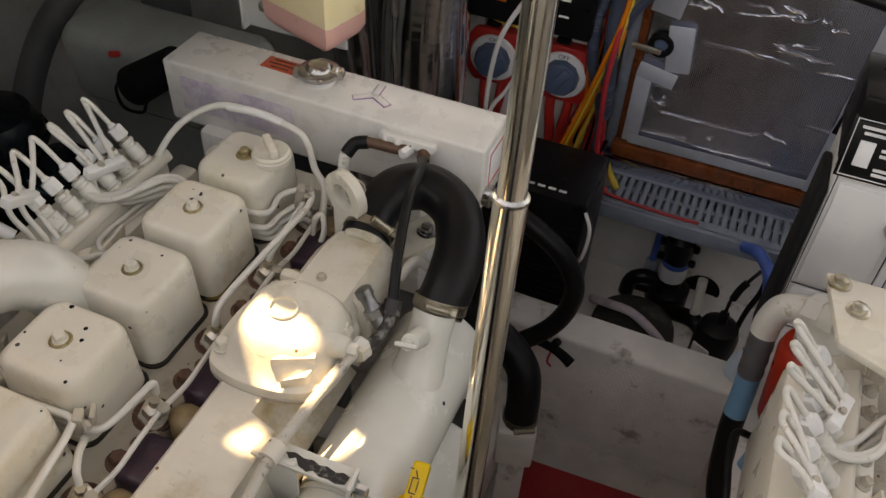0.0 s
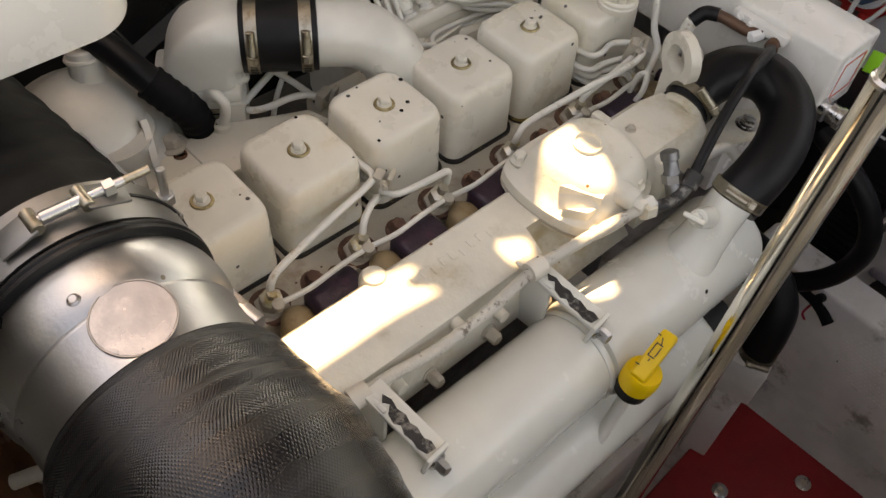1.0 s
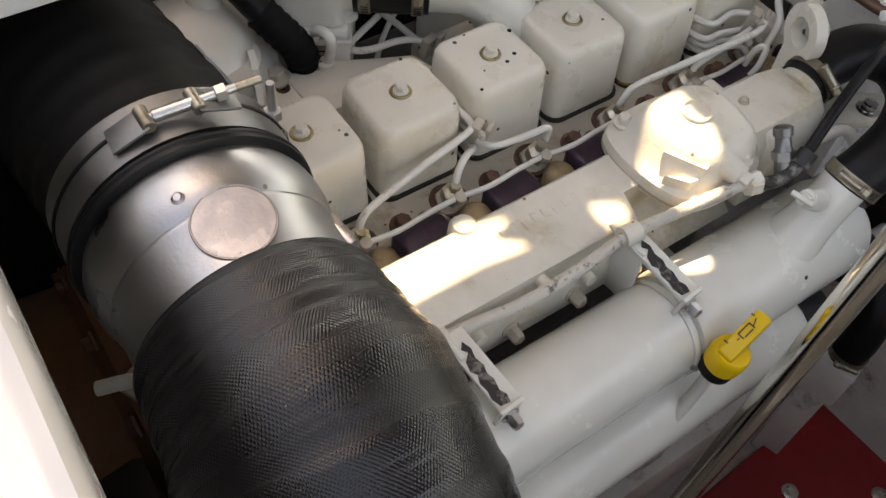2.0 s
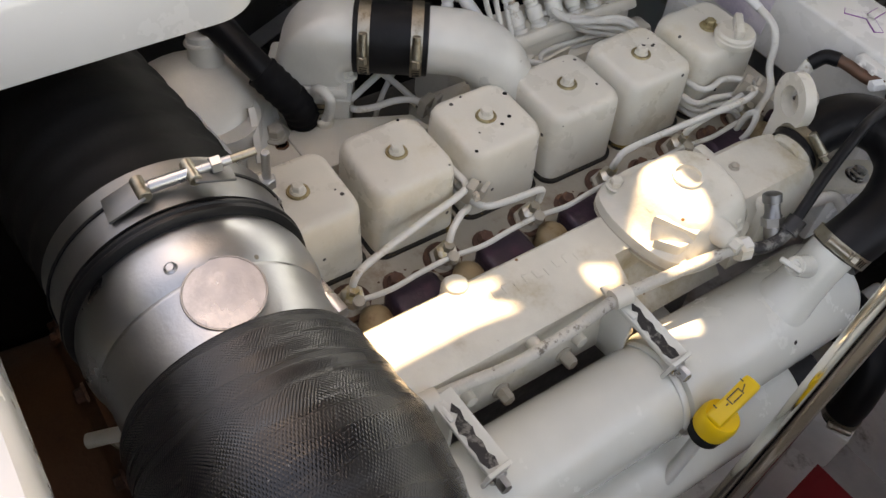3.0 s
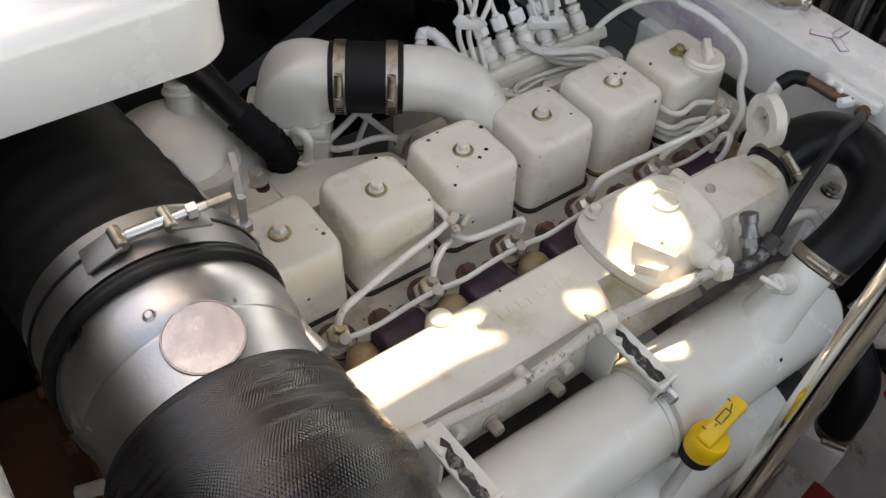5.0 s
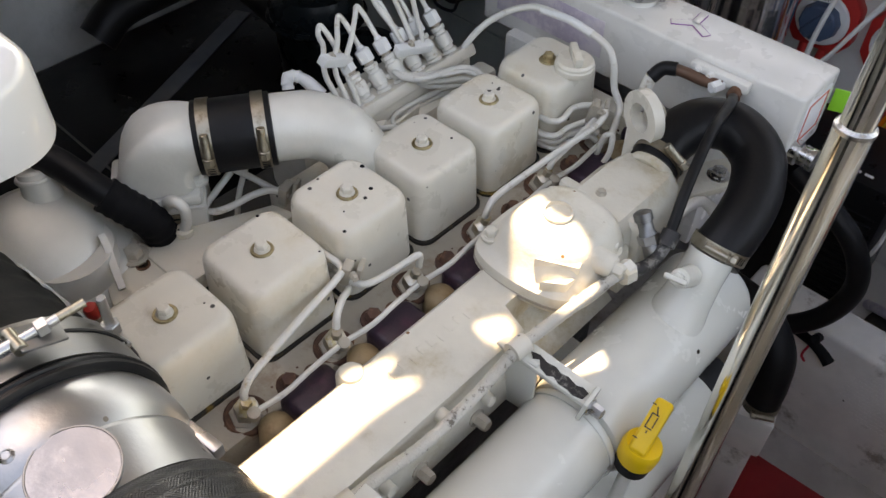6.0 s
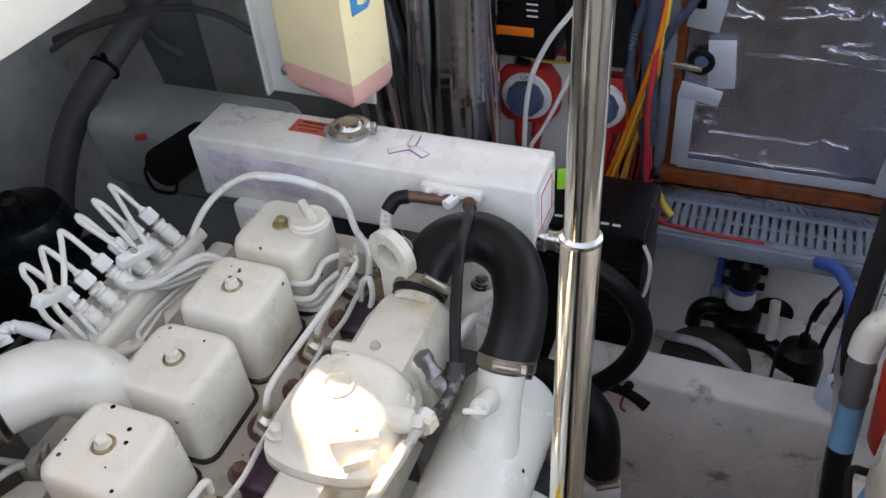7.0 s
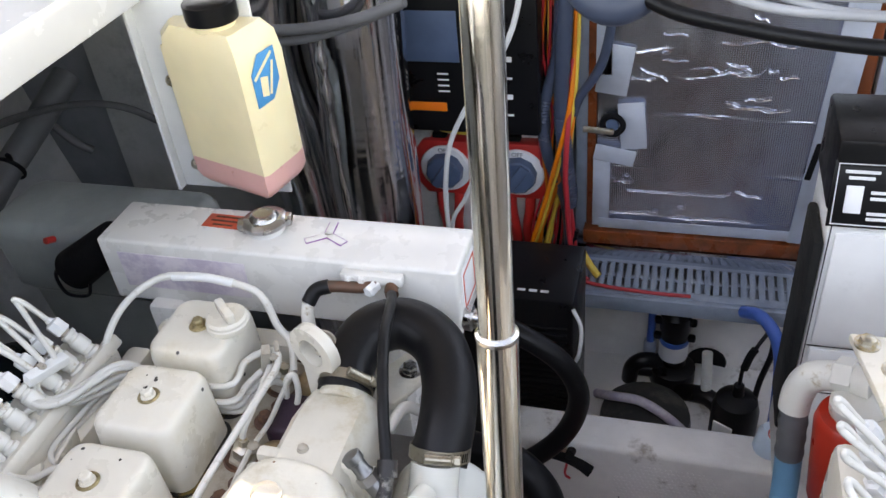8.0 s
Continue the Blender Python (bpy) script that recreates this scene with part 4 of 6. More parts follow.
part("hose", tube([(-0.75, -0.30, 1.02), (-0.50, -0.275, 1.05), (-0.25, -0.24, 1.078), (-0.03, -0.198, 1.09), (0.118, -0.180, 1.09), along(0.0)], 0.0775, 44, 22, wave=lambda s: 1 + 0.012 * math.sin(s * 230)), ribbed_rubber, ex)
# white crescent on the hose, painted in for a sliver of sunlight
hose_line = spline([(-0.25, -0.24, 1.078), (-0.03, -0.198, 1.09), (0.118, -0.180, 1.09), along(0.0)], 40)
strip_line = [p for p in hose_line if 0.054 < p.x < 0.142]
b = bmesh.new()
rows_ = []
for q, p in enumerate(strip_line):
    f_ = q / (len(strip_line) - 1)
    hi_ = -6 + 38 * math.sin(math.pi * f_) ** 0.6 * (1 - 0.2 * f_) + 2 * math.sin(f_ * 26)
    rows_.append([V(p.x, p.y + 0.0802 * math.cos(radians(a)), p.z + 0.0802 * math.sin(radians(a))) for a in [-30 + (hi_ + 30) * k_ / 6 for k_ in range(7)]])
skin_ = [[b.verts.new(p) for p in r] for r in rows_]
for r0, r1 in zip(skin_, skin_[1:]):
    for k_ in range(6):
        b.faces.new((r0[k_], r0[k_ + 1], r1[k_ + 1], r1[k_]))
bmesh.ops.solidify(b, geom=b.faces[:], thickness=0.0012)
part("sunlit_strip", b, label_white, ex, "white strip painted in for a sliver of sun on the ribbed hose")
bandp = part("clamp_band", lathe([(0.079, -0.046), (0.0812, -0.046), (0.0812, -0.008), (0.079, -0.008)], R0, AX, 56, caps=(False, False)), band, ex, "wide grey stainless clamp band")
part("band_edge", ring(along(-0.030), AX, 0.0816, 0.0014, 56, 6), rubber, bandp)
c0 = V(0.1955, -0.152, 1.1805)
side = V(0.10, 0.99, 0.06).normalized()
part("t_bolt", rod(c0 - side * 0.031, c0 + side * 0.025, 0.0030, n=14), steel, bandp, "bright T-bolt through trunnions")
for s_ in (-0.0305, 0.000):
    part("trunnion", rod(c0 + side * s_ - AX * 0.009, c0 + side * s_ + AX * 0.008, 0.0043, n=16), clamp_steel, bandp)
part("sleeve", rod(c0 - side * 0.026, c0 - side * 0.001, 0.0040, n=16), steel, bandp)
part("nut", rod(c0 + side * 0.012, c0 + side * 0.019, 0.0056, n=6), steel, bandp)
part("thread", tube([c0 + side * (0.019 + 0.0005 * k_) for k_ in range(45)], 0.0028, 10, 1, wave=lambda s: 1 + 0.10 * math.sin(s * 6283)), clamp_steel, bandp)
for s_, r_ in ((-0.042, -30), (0.012, 22)):
    part("band_loop", box(c0 + side * s_ - V(0, 0, 0.004), (0.020, 0.026, 0.0025), 0.001, (-r_ * 0.8, 0, -5)), band, bandp)
el = thing("exhaust_elbow", "cast aluminium exhaust elbow with round cover plate", "exhaust elbow", (0.26, -0.168, 1.0))
part("black_seal", lathe([(0.073, -0.0055), (0.0815, -0.0050), (0.0832, -0.0035), (0.0832, -0.0018), (0.0820, -0.0008), (0.0820, 0.0002), (0.0828, 0.0010), (0.0825, 0.0030), (0.0795, 0.0048), (0.073, 0.005)], R0, AX, 56), rubber, el, "black ribbed rubber seal")
part("body", lathe([(0.065, 0.0), (0.0765, 0.004), (0.0792, 0.012), (0.0800, 0.022), (0.0796, 0.030), (0.0784, 0.036), (0.0760, 0.041), (0.0744, 0.0435), (0.0752, 0.0450), (0.0752, 0.0475), (0.0738, 0.0500), (0.0734, 0.072), (0.070, 0.10), (0.066, 0.15)], R0, AX, 96), alu, el)
pc = V(0.2755, -0.1685, 1.1620)
plate_n = V(0.12, -0.03, 1.0).normalized()
cp = part("cover_plate", lathe([(0.0236, -0.010), (0.0236, 0.0022), (0.0230, 0.0028), (0.002, 0.0030)], pc, plate_n, 48), alu_plate, el, "thin round aluminium cover plate")
part("plate_rim", ring(pc + plate_n * 0.0025, plate_n, 0.0238, 0.0007, 48, 6), band, cp)
part("dimple", lathe([(0.0045, -0.006), (0.0045, 0.002), (0.003, 0.003), (0.001, 0.0015)], (0.247, -0.188, 1.1660), (0.05, -0.2, 1), 14), alu, el)
sd = part("stud", rod((0.1765, -0.0985, 1.110), (0.1738, -0.0958, 1.152), 0.0031, n=14), steel, el)
part("stud_nut", rod((0.1760, -0.0980, 1.122), (0.1754, -0.0974, 1.130), 0.0064, n=6), steel, sd)
part("stud_lug", box((0.180, -0.100, 1.116), (0.016, 0.014, 0.005), 0.002, (-30, 0, 10)), band, sd)
part("lock_nut", rod((0.184, -0.102, 1.112), (0.188, -0.1015, 1.120), 0.0050, n=6), steel, sd)
part("lug", box((0.2535, -0.1010, 1.0985), (0.058, 0.008, 0.011), 0.0015, (0, 0, 7)), steel, el)
eh = thing("exhaust_hose_lower", "black woven rubber exhaust hose bending downwards", "hose", (0.46, -0.17, 0.02))
part("hose", tube([along(0.087), along(0.128), along(0.170, -0.003), (0.435, -0.180, 1.062), (0.476, -0.182, 1.015), (0.500, -0.183, 0.94), (0.510, -0.184, 0.83), (0.510, -0.186, 0.50), (0.505, -0.188, 0.02)], lambda s: 0.0770 + 0.0095 * min(1, s / 0.07) ** 0.7, 64, 18, wave=lambda s: 1 + 0.008 * math.sin(s * 95 + 0.6) + 0.006 * math.sin(s * 190 + 1.0) + 0.004 * math.sin(s * 390)), weave_rubber, eh)
part("hose_end", ring(along(0.087), AX, 0.0752, 0.0024, 64, 8), rubber, eh, "frayed rubber hose end")

# ---- stay pole ----
po = thing("hatch_stay", "polished stainless telescopic hatch stay pole", "pole", (0.44, 0.288, -0.02))
PD = V(0.0, 0.065, 0.998)
PB = V(0.440, 0.288, 0.0)


def pole(z):
    return PB + PD * (z / PD.z)


part("lower_tube", rod(pole(0.0), pole(1.168), 0.0152, n=40, bevel=0.05), chrome, po)
part("upper_tube", rod(pole(1.160), pole(2.385), 0.0128, n=40, bevel=0.05), chrome, po)
part("collar", lathe([(0.0152, 0), (0.0158, 0.001), (0.0158, 0.004), (0.0135, 0.0062)], pole(1.165), PD, 40), steel, po)
part("foot", lathe([(0.03, 0), (0.03, 0.008), (0.018, 0.012), (0.017, 0.04)], pole(-0.018), PD, 24), steel, po)

# ---- dipstick ----
ds = thing("dipstick", "yellow oil dipstick with an oil can symbol on its handle", "dipstick", (0.40, 0.262, 0.6))
dax = V(0.12, 0.10, 0.98).normalized()
D0 = V(0.398, 0.266, 0.770)
part("cap", lathe([(0.018, 0.0), (0.0205, 0.002), (0.0212, 0.018), (0.0200, 0.026), (0.0185, 0.028)], D0, dax, 32), yellow, ds)
hx_ = (D0 + dax * 0.034)
hd = part("handle", box(hx_ + V(-0.004, 0.012, 0.006), (0.019, 0.062, 0.013), 0.004, (24, 0, 6), seg=3), yellow, ds)
b = bmesh.new()
M_ = pose(*(hx_ + V(-0.006, 0.0125, 0.0146)), 24, 0, 6)
for (x, y, w, h_, a) in ((0, 0, 0.0012, 0.016, 0), (0.007, 0, 0.0012, 0.012, 0), (0.0035, 0.008, 0.008, 0.0012, 0), (0.0035, -0.008, 0.008, 0.0012, 0), (0.0035, 0.012, 0.0012, 0.009, 25), (-0.003, 0.017, 0.004, 0.0012, 0), (-0.003, -0.022, 0.005, 0.0014, 0), (0.004, -0.012, 0.0012, 0.003, 0)):
    q = box((0, 0, 0), (w, h_, 0.0006), 0)
    bmesh.ops.transform(q, matrix=M_ @ pose(x - 0.003, y, 0, 0, 0, a), verts=q.verts)
    joined(b, q)
part("symbol", b, ink_black, hd, "black outlined oil can symbol")
part("seal", lathe([(0.019, -0.014), (0.0195, -0.002), (0.018, 0.0)], D0, dax, 28), rubber, ds)
part("tube", tube([D0 - dax * 0.01, (0.396, 0.262, 0.745), (0.396, 0.250, 0.70), (0.398, 0.225, 0.665), (0.385, 0.18, 0.60), (0.33, 0.16, 0.52), (0.10, 0.16, 0.45)], 0.0075, 14), silver_paint, ds)
cl = part("bracket", box((0.384, 0.262, 0.752), (0.034, 0.016, 0.014), 0.002, (0, 15, 20)), zinc, ds)
part("bolt", hexbolt((0.380, 0.252, 0.752), (-0.2, -1, 0.5), 0.006, 0.008, 0.008), steel, cl)

# ---- air intake side ----
ic = thing("air_crossover", "grey-white cast air pipe joined by a black rubber coupling", "air pipe", (-0.17, 0.15, 0.8))
D_ = V(0.56, 0.83, 0).normalized()
C0 = V(-0.175, 0.170, 0.922)
part("coupling", lathe([(0.040, -0.004), (0.0435, -0.003), (0.0435, 0.085), (0.040, 0.086)], C0, D_, 40), rubber, ic, "black rubber coupling sleeve")
for d in (0.010, 0.072):
    hose_clamp(ic, C0 + D_ * d, D_, 0.0437, (0.78, -0.52, 0.35), 0.014)
part("front_pipe", tube([C0 + D_ * 0.078, C0 + D_ * 0.105, C0 + D_ * 0.135 + V(0, 0, -0.004), C0 + D_ * 0.162 + V(0.006, 0, -0.022), C0 + D_ * 0.176 + V(0.01, 0, -0.055), C0 + D_ * 0.180 + V(0.01, 0, -0.12)], 0.040, 40, 8), silver_paint, ic)
E0 = C0 - D_ * 0.0
side_v = V(D_.y, -D_.x, 0)
rings_ = []
for q in range(13):
    a_ = max(0.0, 90.0 * (q - 2) / 10)
    nrm = (-D_ * math.cos(radians(a_)) - V(0, 0, 1) * math.sin(radians(a_)))
    upv = side_v.cross(nrm).normalized()
    h_, r_ = 0.0405 + 0.004 * min(1, q / 6), 0.0400 - 0.026 * min(1, q / 7)
    c_ = C0 + D_ * (0.006 - 0.010 * min(q, 2) - 0.042 * math.sin(radians(a_))) - V(0, 0, 0.044 * (1 - math.cos(radians(a_))))
    rings_.append([c_ + side_v * p_.x + upv * p_.y for p_ in rrect(h_, h_ * 0.96, r_, n=7)])
part("rear_elbow", loft(bmesh.new(), rings_), silver_paint, ic)
fl = part("flange", box((-0.206, 0.118, 0.868), (0.090, 0.105, 0.016), 0.006, (0, 0, -34)), silver_paint, ic)
part("flange_base", box((-0.200, 0.122, 0.832), (0.080, 0.095, 0.062), 0.006, (0, 0, -34)), silver_paint, ic)
for p in ((-0.212, 0.073, 0.877), (-0.164, 0.150, 0.877)):
    part("bolt", hexbolt(p, (0, 0, 1), 0.0075, 0.008, 0.012), silver_paint, fl)
dp = part("data_plate", box(V(-0.200, 0.122, 0.836) + side_v * 0.0412, (0.002, 0.050, 0.030), 0.0006, (0, 0, -34)), clamp_steel, ic, "dull metal data plate")
for k_ in range(3):
    part("print_bar", box(V(-0.200, 0.122, 0.828 + 0.008 * k_) + side_v * 0.0423, (0.0008, 0.034, 0.002), 0, (0, 0, -34)), matt_black, dp)
part("base_rim", box((-0.201, 0.121, 0.857), (0.086, 0.101, 0.006), 0.002, (0, 0, -34)), silver_paint, ic)
part("drain_pipe", tube([(-0.168, 0.108, 0.858), (-0.163, 0.105, 0.872), (-0.150, 0.108, 0.880), (-0.140, 0.112, 0.872), (-0.143, 0.112, 0.850), (-0.148, 0.108, 0.832)], 0.0065, 12, 7), pipe_paint, ic)
part("drain_nut", lathe([(0.011, 0), (0.011, 0.010), (0.008, 0.012)], (-0.148, 0.108, 0.826), (0, 0, 1), 16), paint, ic)
tb = thing("turbocharger", "grey-white painted turbocharger compressor housing", "turbocharger", (-0.22, -0.02, 0.7))
part("housing", lathe([(0.082, -0.10), (0.090, -0.06), (0.0935, -0.035), (0.0925, -0.018), (0.087, -0.004), (0.078, 0.006), (0.0745, 0.0095), (0.0735, 0.014), (0.068, 0.025), (0.058, 0.034), (0.044, 0.0405), (0.026, 0.044), (0.008, 0.045)], (-0.225, -0.028, 0.846), (0.30, -0.12, 0.94), 56), silver_paint, tb)
part("volute", ring((-0.222, -0.030, 0.812), (0.30, -0.12, 0.94), 0.068, 0.036, 48, 14), silver_paint, tb)
part("nozzle_bead", ring((-0.2592, 0.0092, 0.914), (-0.017, 0.006, 0.065), 0.0205, 0.003, 28, 8), silver_paint, tb)
for a_ in (-70, -25, 20, 65):
    d_ = V(math.cos(radians(a_)), math.sin(radians(a_)), 0)
    part("rim_bolt", hexbolt(V(-0.221, -0.029, 0.834) + d_ * 0.0955 + V(0, 0, -0.30 * d_.x * 0.09), (0.30, -0.12, 0.94), 0.006, 0.007, 0.008), stained, tb)
part("nozzle", rod((-0.245, 0.004, 0.86), (-0.262, 0.010, 0.925), 0.024, 0.019, n=24), silver_paint, tb)
part("foot", lathe([(0.06, 0), (0.05, 0.1), (0.05, 0.22)], (-0.19, -0.01, 0.64), (0, 0, 1), 24), silver_paint, tb)
part("rim", lathe([(0.094, -0.006), (0.099, -0.003), (0.099, 0.008), (0.092, 0.011)], (-0.225, -0.028, 0.826), (0.35, -0.15, 0.92), 40), silver_paint, tb)
part("bolt_pad", rod((-0.176, -0.024, 0.810), (-0.180, -0.024, 0.846), 0.022, 0.018, n=20), silver_paint, tb)
part("bolt", hexbolt((-0.180, -0.024, 0.846), (0.1, 0, 1), 0.0095, 0.011, 0.015), stained, tb)
rt = thing("terminal_cap", "small red rubber terminal cap beside the rear rocker cover", "terminal cap", (-0.102, -0.034, 0.82))
part("cap", lathe([(0.007, 0), (0.0085, 0.004), (0.0085, 0.014), (0.006, 0.019), (0.002, 0.020)], (-0.102, -0.034, 0.843), (0.2, -0.2, 1), 18), red_plastic, rt)
part("post", rod((-0.102, -0.034, 0.800), (-0.102, -0.034, 0.846), 0.005, n=12), steel, rt)
bh = thing("breather_hose", "black rubber breather hose with a ribbed sleeve", "hose", (-0.2, 0.04, 0.8))
part("hose", tube([(-0.34, -0.02, 0.95), (-0.30, 0.005, 0.945), (-0.245, 0.030, 0.930), (-0.20, 0.045, 0.912), (-0.178, 0.062, 0.888), (-0.166, 0.080, 0.862), (-0.166, 0.090, 0.815)], 0.0175, 20, 8), rubber, bh)
part("sleeve", tube([(-0.192, 0.050, 0.903), (-0.178, 0.062, 0.886), (-0.166, 0.080, 0.858), (-0.166, 0.088, 0.83)], 0.0208, 24, 14, wave=lambda s: 1 + 0.03 * math.sin(s * 520)), matt_black, bh)
lk = thing("leak_pipes", "white painted small pipes and clip behind the covers", "pipe", (-0.14, 0.2, 0.8))
part("pipe", tube([(-0.096, 0.226, 0.846), (-0.114, 0.216, 0.848), (-0.126, 0.196, 0.846), (-0.133, 0.165, 0.842), (-0.145, 0.148, 0.838), (-0.160, 0.148, 0.836), (-0.168, 0.168, 0.840), (-0.176, 0.195, 0.846), (-0.186, 0.222, 0.850)], 0.0044, 12, 6), pipe_paint, lk)
part("pipe", tube([(-0.098, 0.230, 0.836), (-0.124, 0.222, 0.840), (-0.150, 0.214, 0.846), (-0.172, 0.205, 0.852), (-0.190, 0.205, 0.850)], 0.0042, 12, 6), pipe_paint, lk)
part("pipe", tube([(-0.150, 0.180, 0.800), (-0.160, 0.196, 0.825), (-0.166, 0.215, 0.850), (-0.172, 0.232, 0.862)], 0.0036, 10, 6), pipe_paint, lk)
part("clip", box((-0.104, 0.228, 0.842), (0.012, 0.022, 0.028), 0.002, (0, 10, 20)), stained, lk)
part("clip_tab", box((-0.094, 0.236, 0.846), (0.006, 0.014, 0.036), 0.002, (0, 12, 25)), stained, lk)


# ---- injection pumps ----
def injection_pump(D, label):
    p = thing("injection_pump", label, "injection pump", (-0.19 + D, 0.47, 0.6), "injection pumps")
    part("body", box((-0.170 + D, 0.475, 0.77), (0.085, 0.24, 0.17), 0.012), paint, p)
    part("governor", box((-0.185 + D, 0.325, 0.765), (0.09, 0.08, 0.16), 0.02), silver_paint, p)
    part("governor_cap", lathe([(0.036, 0), (0.035, 0.012), (0.028, 0.022), (0.01, 0.026)], (-0.19 + D, 0.345, 0.84), (0, 0, 1), 24), silver_paint, p)
    part("gallery", box((-0.140 + D, 0.478, 0.853), (0.022, 0.25, 0.018), 0.004, (0, -30, 0)), paint, p)
    for i in range(6):
        y = 0.412 + 0.0325 * i
        a = V(-0.62, -0.06, 0.78).normalized()
        o = V(-0.148 + D, y, 0.846)
        v = part("delivery_valve", lathe([(0.0120, -0.01), (0.0120, 0.014), (0.0092, 0.016), (0.0092, 0.020), (0.0112, 0.021), (0.0112, 0.038), (0.0088, 0.040), (0.0088, 0.044), (0.0106, 0.045), (0.0106, 0.050), (0.008, 0.051)], o, a, 20), pipe_paint, p)
        part("union_nut", lathe([(0.0108, 0.055), (0.0112, 0.056), (0.0112, 0.071), (0.0104, 0.073), (0.0060, 0.075), (0.0048, 0.079)], o, a, 6), white_plastic, v)
        part("neck", lathe([(0.0072, 0.048), (0.0072, 0.057)], o, a, 14), stained, v)
        e = o + a * 0.078
        top = e + a * 0.046
        bend = [e, e + a * 0.020, e + a * 0.036 + V(0, -0.001, 0.001), top + V(-0.001, -0.004, 0.001)]
        if i < 3:
            # first three lines drop to the clip beside the air pipe
            c_ = V(-0.186 + D, 0.370 + 0.018 * i, 0.925 - 0.0095 * i)
            pts_ = bend + [top + V(0.003, -0.011, -0.008), top.lerp(c_, 0.6), c_, c_ + V(0.006, -0.004, -0.020), V(-0.168 + 0.008 * i + D, 0.370 + 0.012 * i, 0.878 - 0.008 * i), V(-0.166 + 0.008 * i + D, 0.374 + 0.012 * i, 0.850 - 0.004 * i), V(-0.140 + 0.004 * i + D, 0.362 + 0.012 * i, 0.836), V(-0.110 + D, 0.335 + 0.01 * i, 0.824)]
        else:
            k = i - 3
            c_ = V(-0.164 + 0.004 * k + D, 0.494 + 0.012 * k, 0.890)
            pts_ = bend + [top + V(0.004, -0.006, -0.008), top.lerp(c_, 0.6), c_, V(-0.176 + 0.003 * k + D, 0.488 + 0.004 * k, 0.878), V(-0.176 + 0.004 * k + D, 0.479 + 0.005 * k, 0.869 - 0.002 * k), V(-0.157 + 0.005 * k + D, 0.471 + 0.006 * k, 0.870 - 0.004 * k), V(-0.128 + 0.003 * k + D, 0.477 + 0.006 * k, 0.872 - 0.008 * k), V(-0.106 + D, 0.505 + 0.004 * k, 0.872 - 0.011 * k), V(-0.094 + D, 0.538, 0.868 - 0.012 * k), V(-0.076 + D, 0.556, 0.858 - 0.013 * k)]
        part("injector_line", tube(pts_, 0.0037, 10, 6), pipe_paint, p)
    for i in range(7 if D else 0):
        part("cover_bolt", hexbolt((-0.118 + D, 0.396 + 0.0325 * i, 0.846), (0.3, 0, 1), 0.0065, 0.008, 0.009), stained, p)
    if D:
        part("bolt_rail", box((-0.118 + D, 0.495, 0.836), (0.022, 0.235, 0.018), 0.004, (0, 15, 0)), paint, p)
    for c, r in (((-0.185 + D, 0.388, 0.916), (-28, 15, 0)), ((-0.160 + D, 0.506, 0.890), (-10, 15, -18))):
        cb = part("line_clamp", box(c, (0.014, 0.056, 0.014), 0.002, r), white_plastic, p)
        part("clamp_screw", hexbolt((c[0], c[1] - 0.004, c[2] + 0.007), (0.1, -0.3, 1), 0.004, 0.004, 0.005), stained, cb)
    # pipes that loop along the head
    part("head_line", tube([V(x_ + D, y_, z_) for x_, y_, z_ in ((-0.186, 0.545, 0.885), (-0.180, 0.524, 0.880), (-0.177, 0.494, 0.873), (-0.168, 0.474, 0.870), (-0.147, 0.466, 0.871), (-0.125, 0.472, 0.873), (-0.110, 0.492, 0.874), (-0.103, 0.530, 0.872), (-0.088, 0.553, 0.866), (-0.066, 0.556, 0.856))], 0.0042, 12, 6), pipe_paint, p)
    for j in range(2):
        part("head_line", tube([V(x_ + D + 0.004 * j, y_ - 0.010 * j, z_ - 0.010 * j) for x_, y_, z_ in ((-0.080, 0.560, 0.858), (-0.104, 0.545, 0.862), (-0.135, 0.497, 0.862), (-0.163, 0.474, 0.860), (-0.176, 0.446, 0.859), (-0.168, 0.411, 0.858), (-0.153, 0.389, 0.857), (-0.130, 0.377, 0.856), (-0.102, 0.379, 0.856), (-0.088, 0.394, 0.856), (-0.076, 0.410, 0.848))], 0.0042, 12, 6), pipe_paint, p)
    for j in range(3):
        part("head_line", tube([V(-0.088 + D, 0.560, 0.836 - 0.010 * j), V(-0.108 + D, 0.530, 0.842 - 0.010 * j), V(-0.118 + D, 0.480, 0.840 - 0.009 * j), V(-0.122 + D, 0.430, 0.836 - 0.008 * j), V(-0.10 + D, 0.415, 0.830 - 0.008 * j)], 0.0038, 10, 6), pipe_paint, p)
    part("line_plate", box((-0.100 + D, 0.432, 0.838), (0.004, 0.05, 0.03), 0.001, (0, 10, 8)), paint, p)
    part("support_plate", box((-0.124 + D, 0.372, 0.835), (0.060, 0.05, 0.006), 0.002, (0, -22, 30)), paint, p)
    part("solenoid", tube([(-0.215 + D, 0.33, 0.885), (-0.222 + D, 0.336, 0.897), (-0.212 + D, 0.350, 0.895), (-0.185 + D, 0.362, 0.875)], 0.008, 12, 6, wave=lambda s: 1 + 0.10 * math.sin(s * 900)), white_plastic, p)
    return p


injection_pump(0.0, "white painted in-line injection pump with six looping fuel lines")
injection_pump(0.945, "injection pump of the second engine with white looping fuel lines")

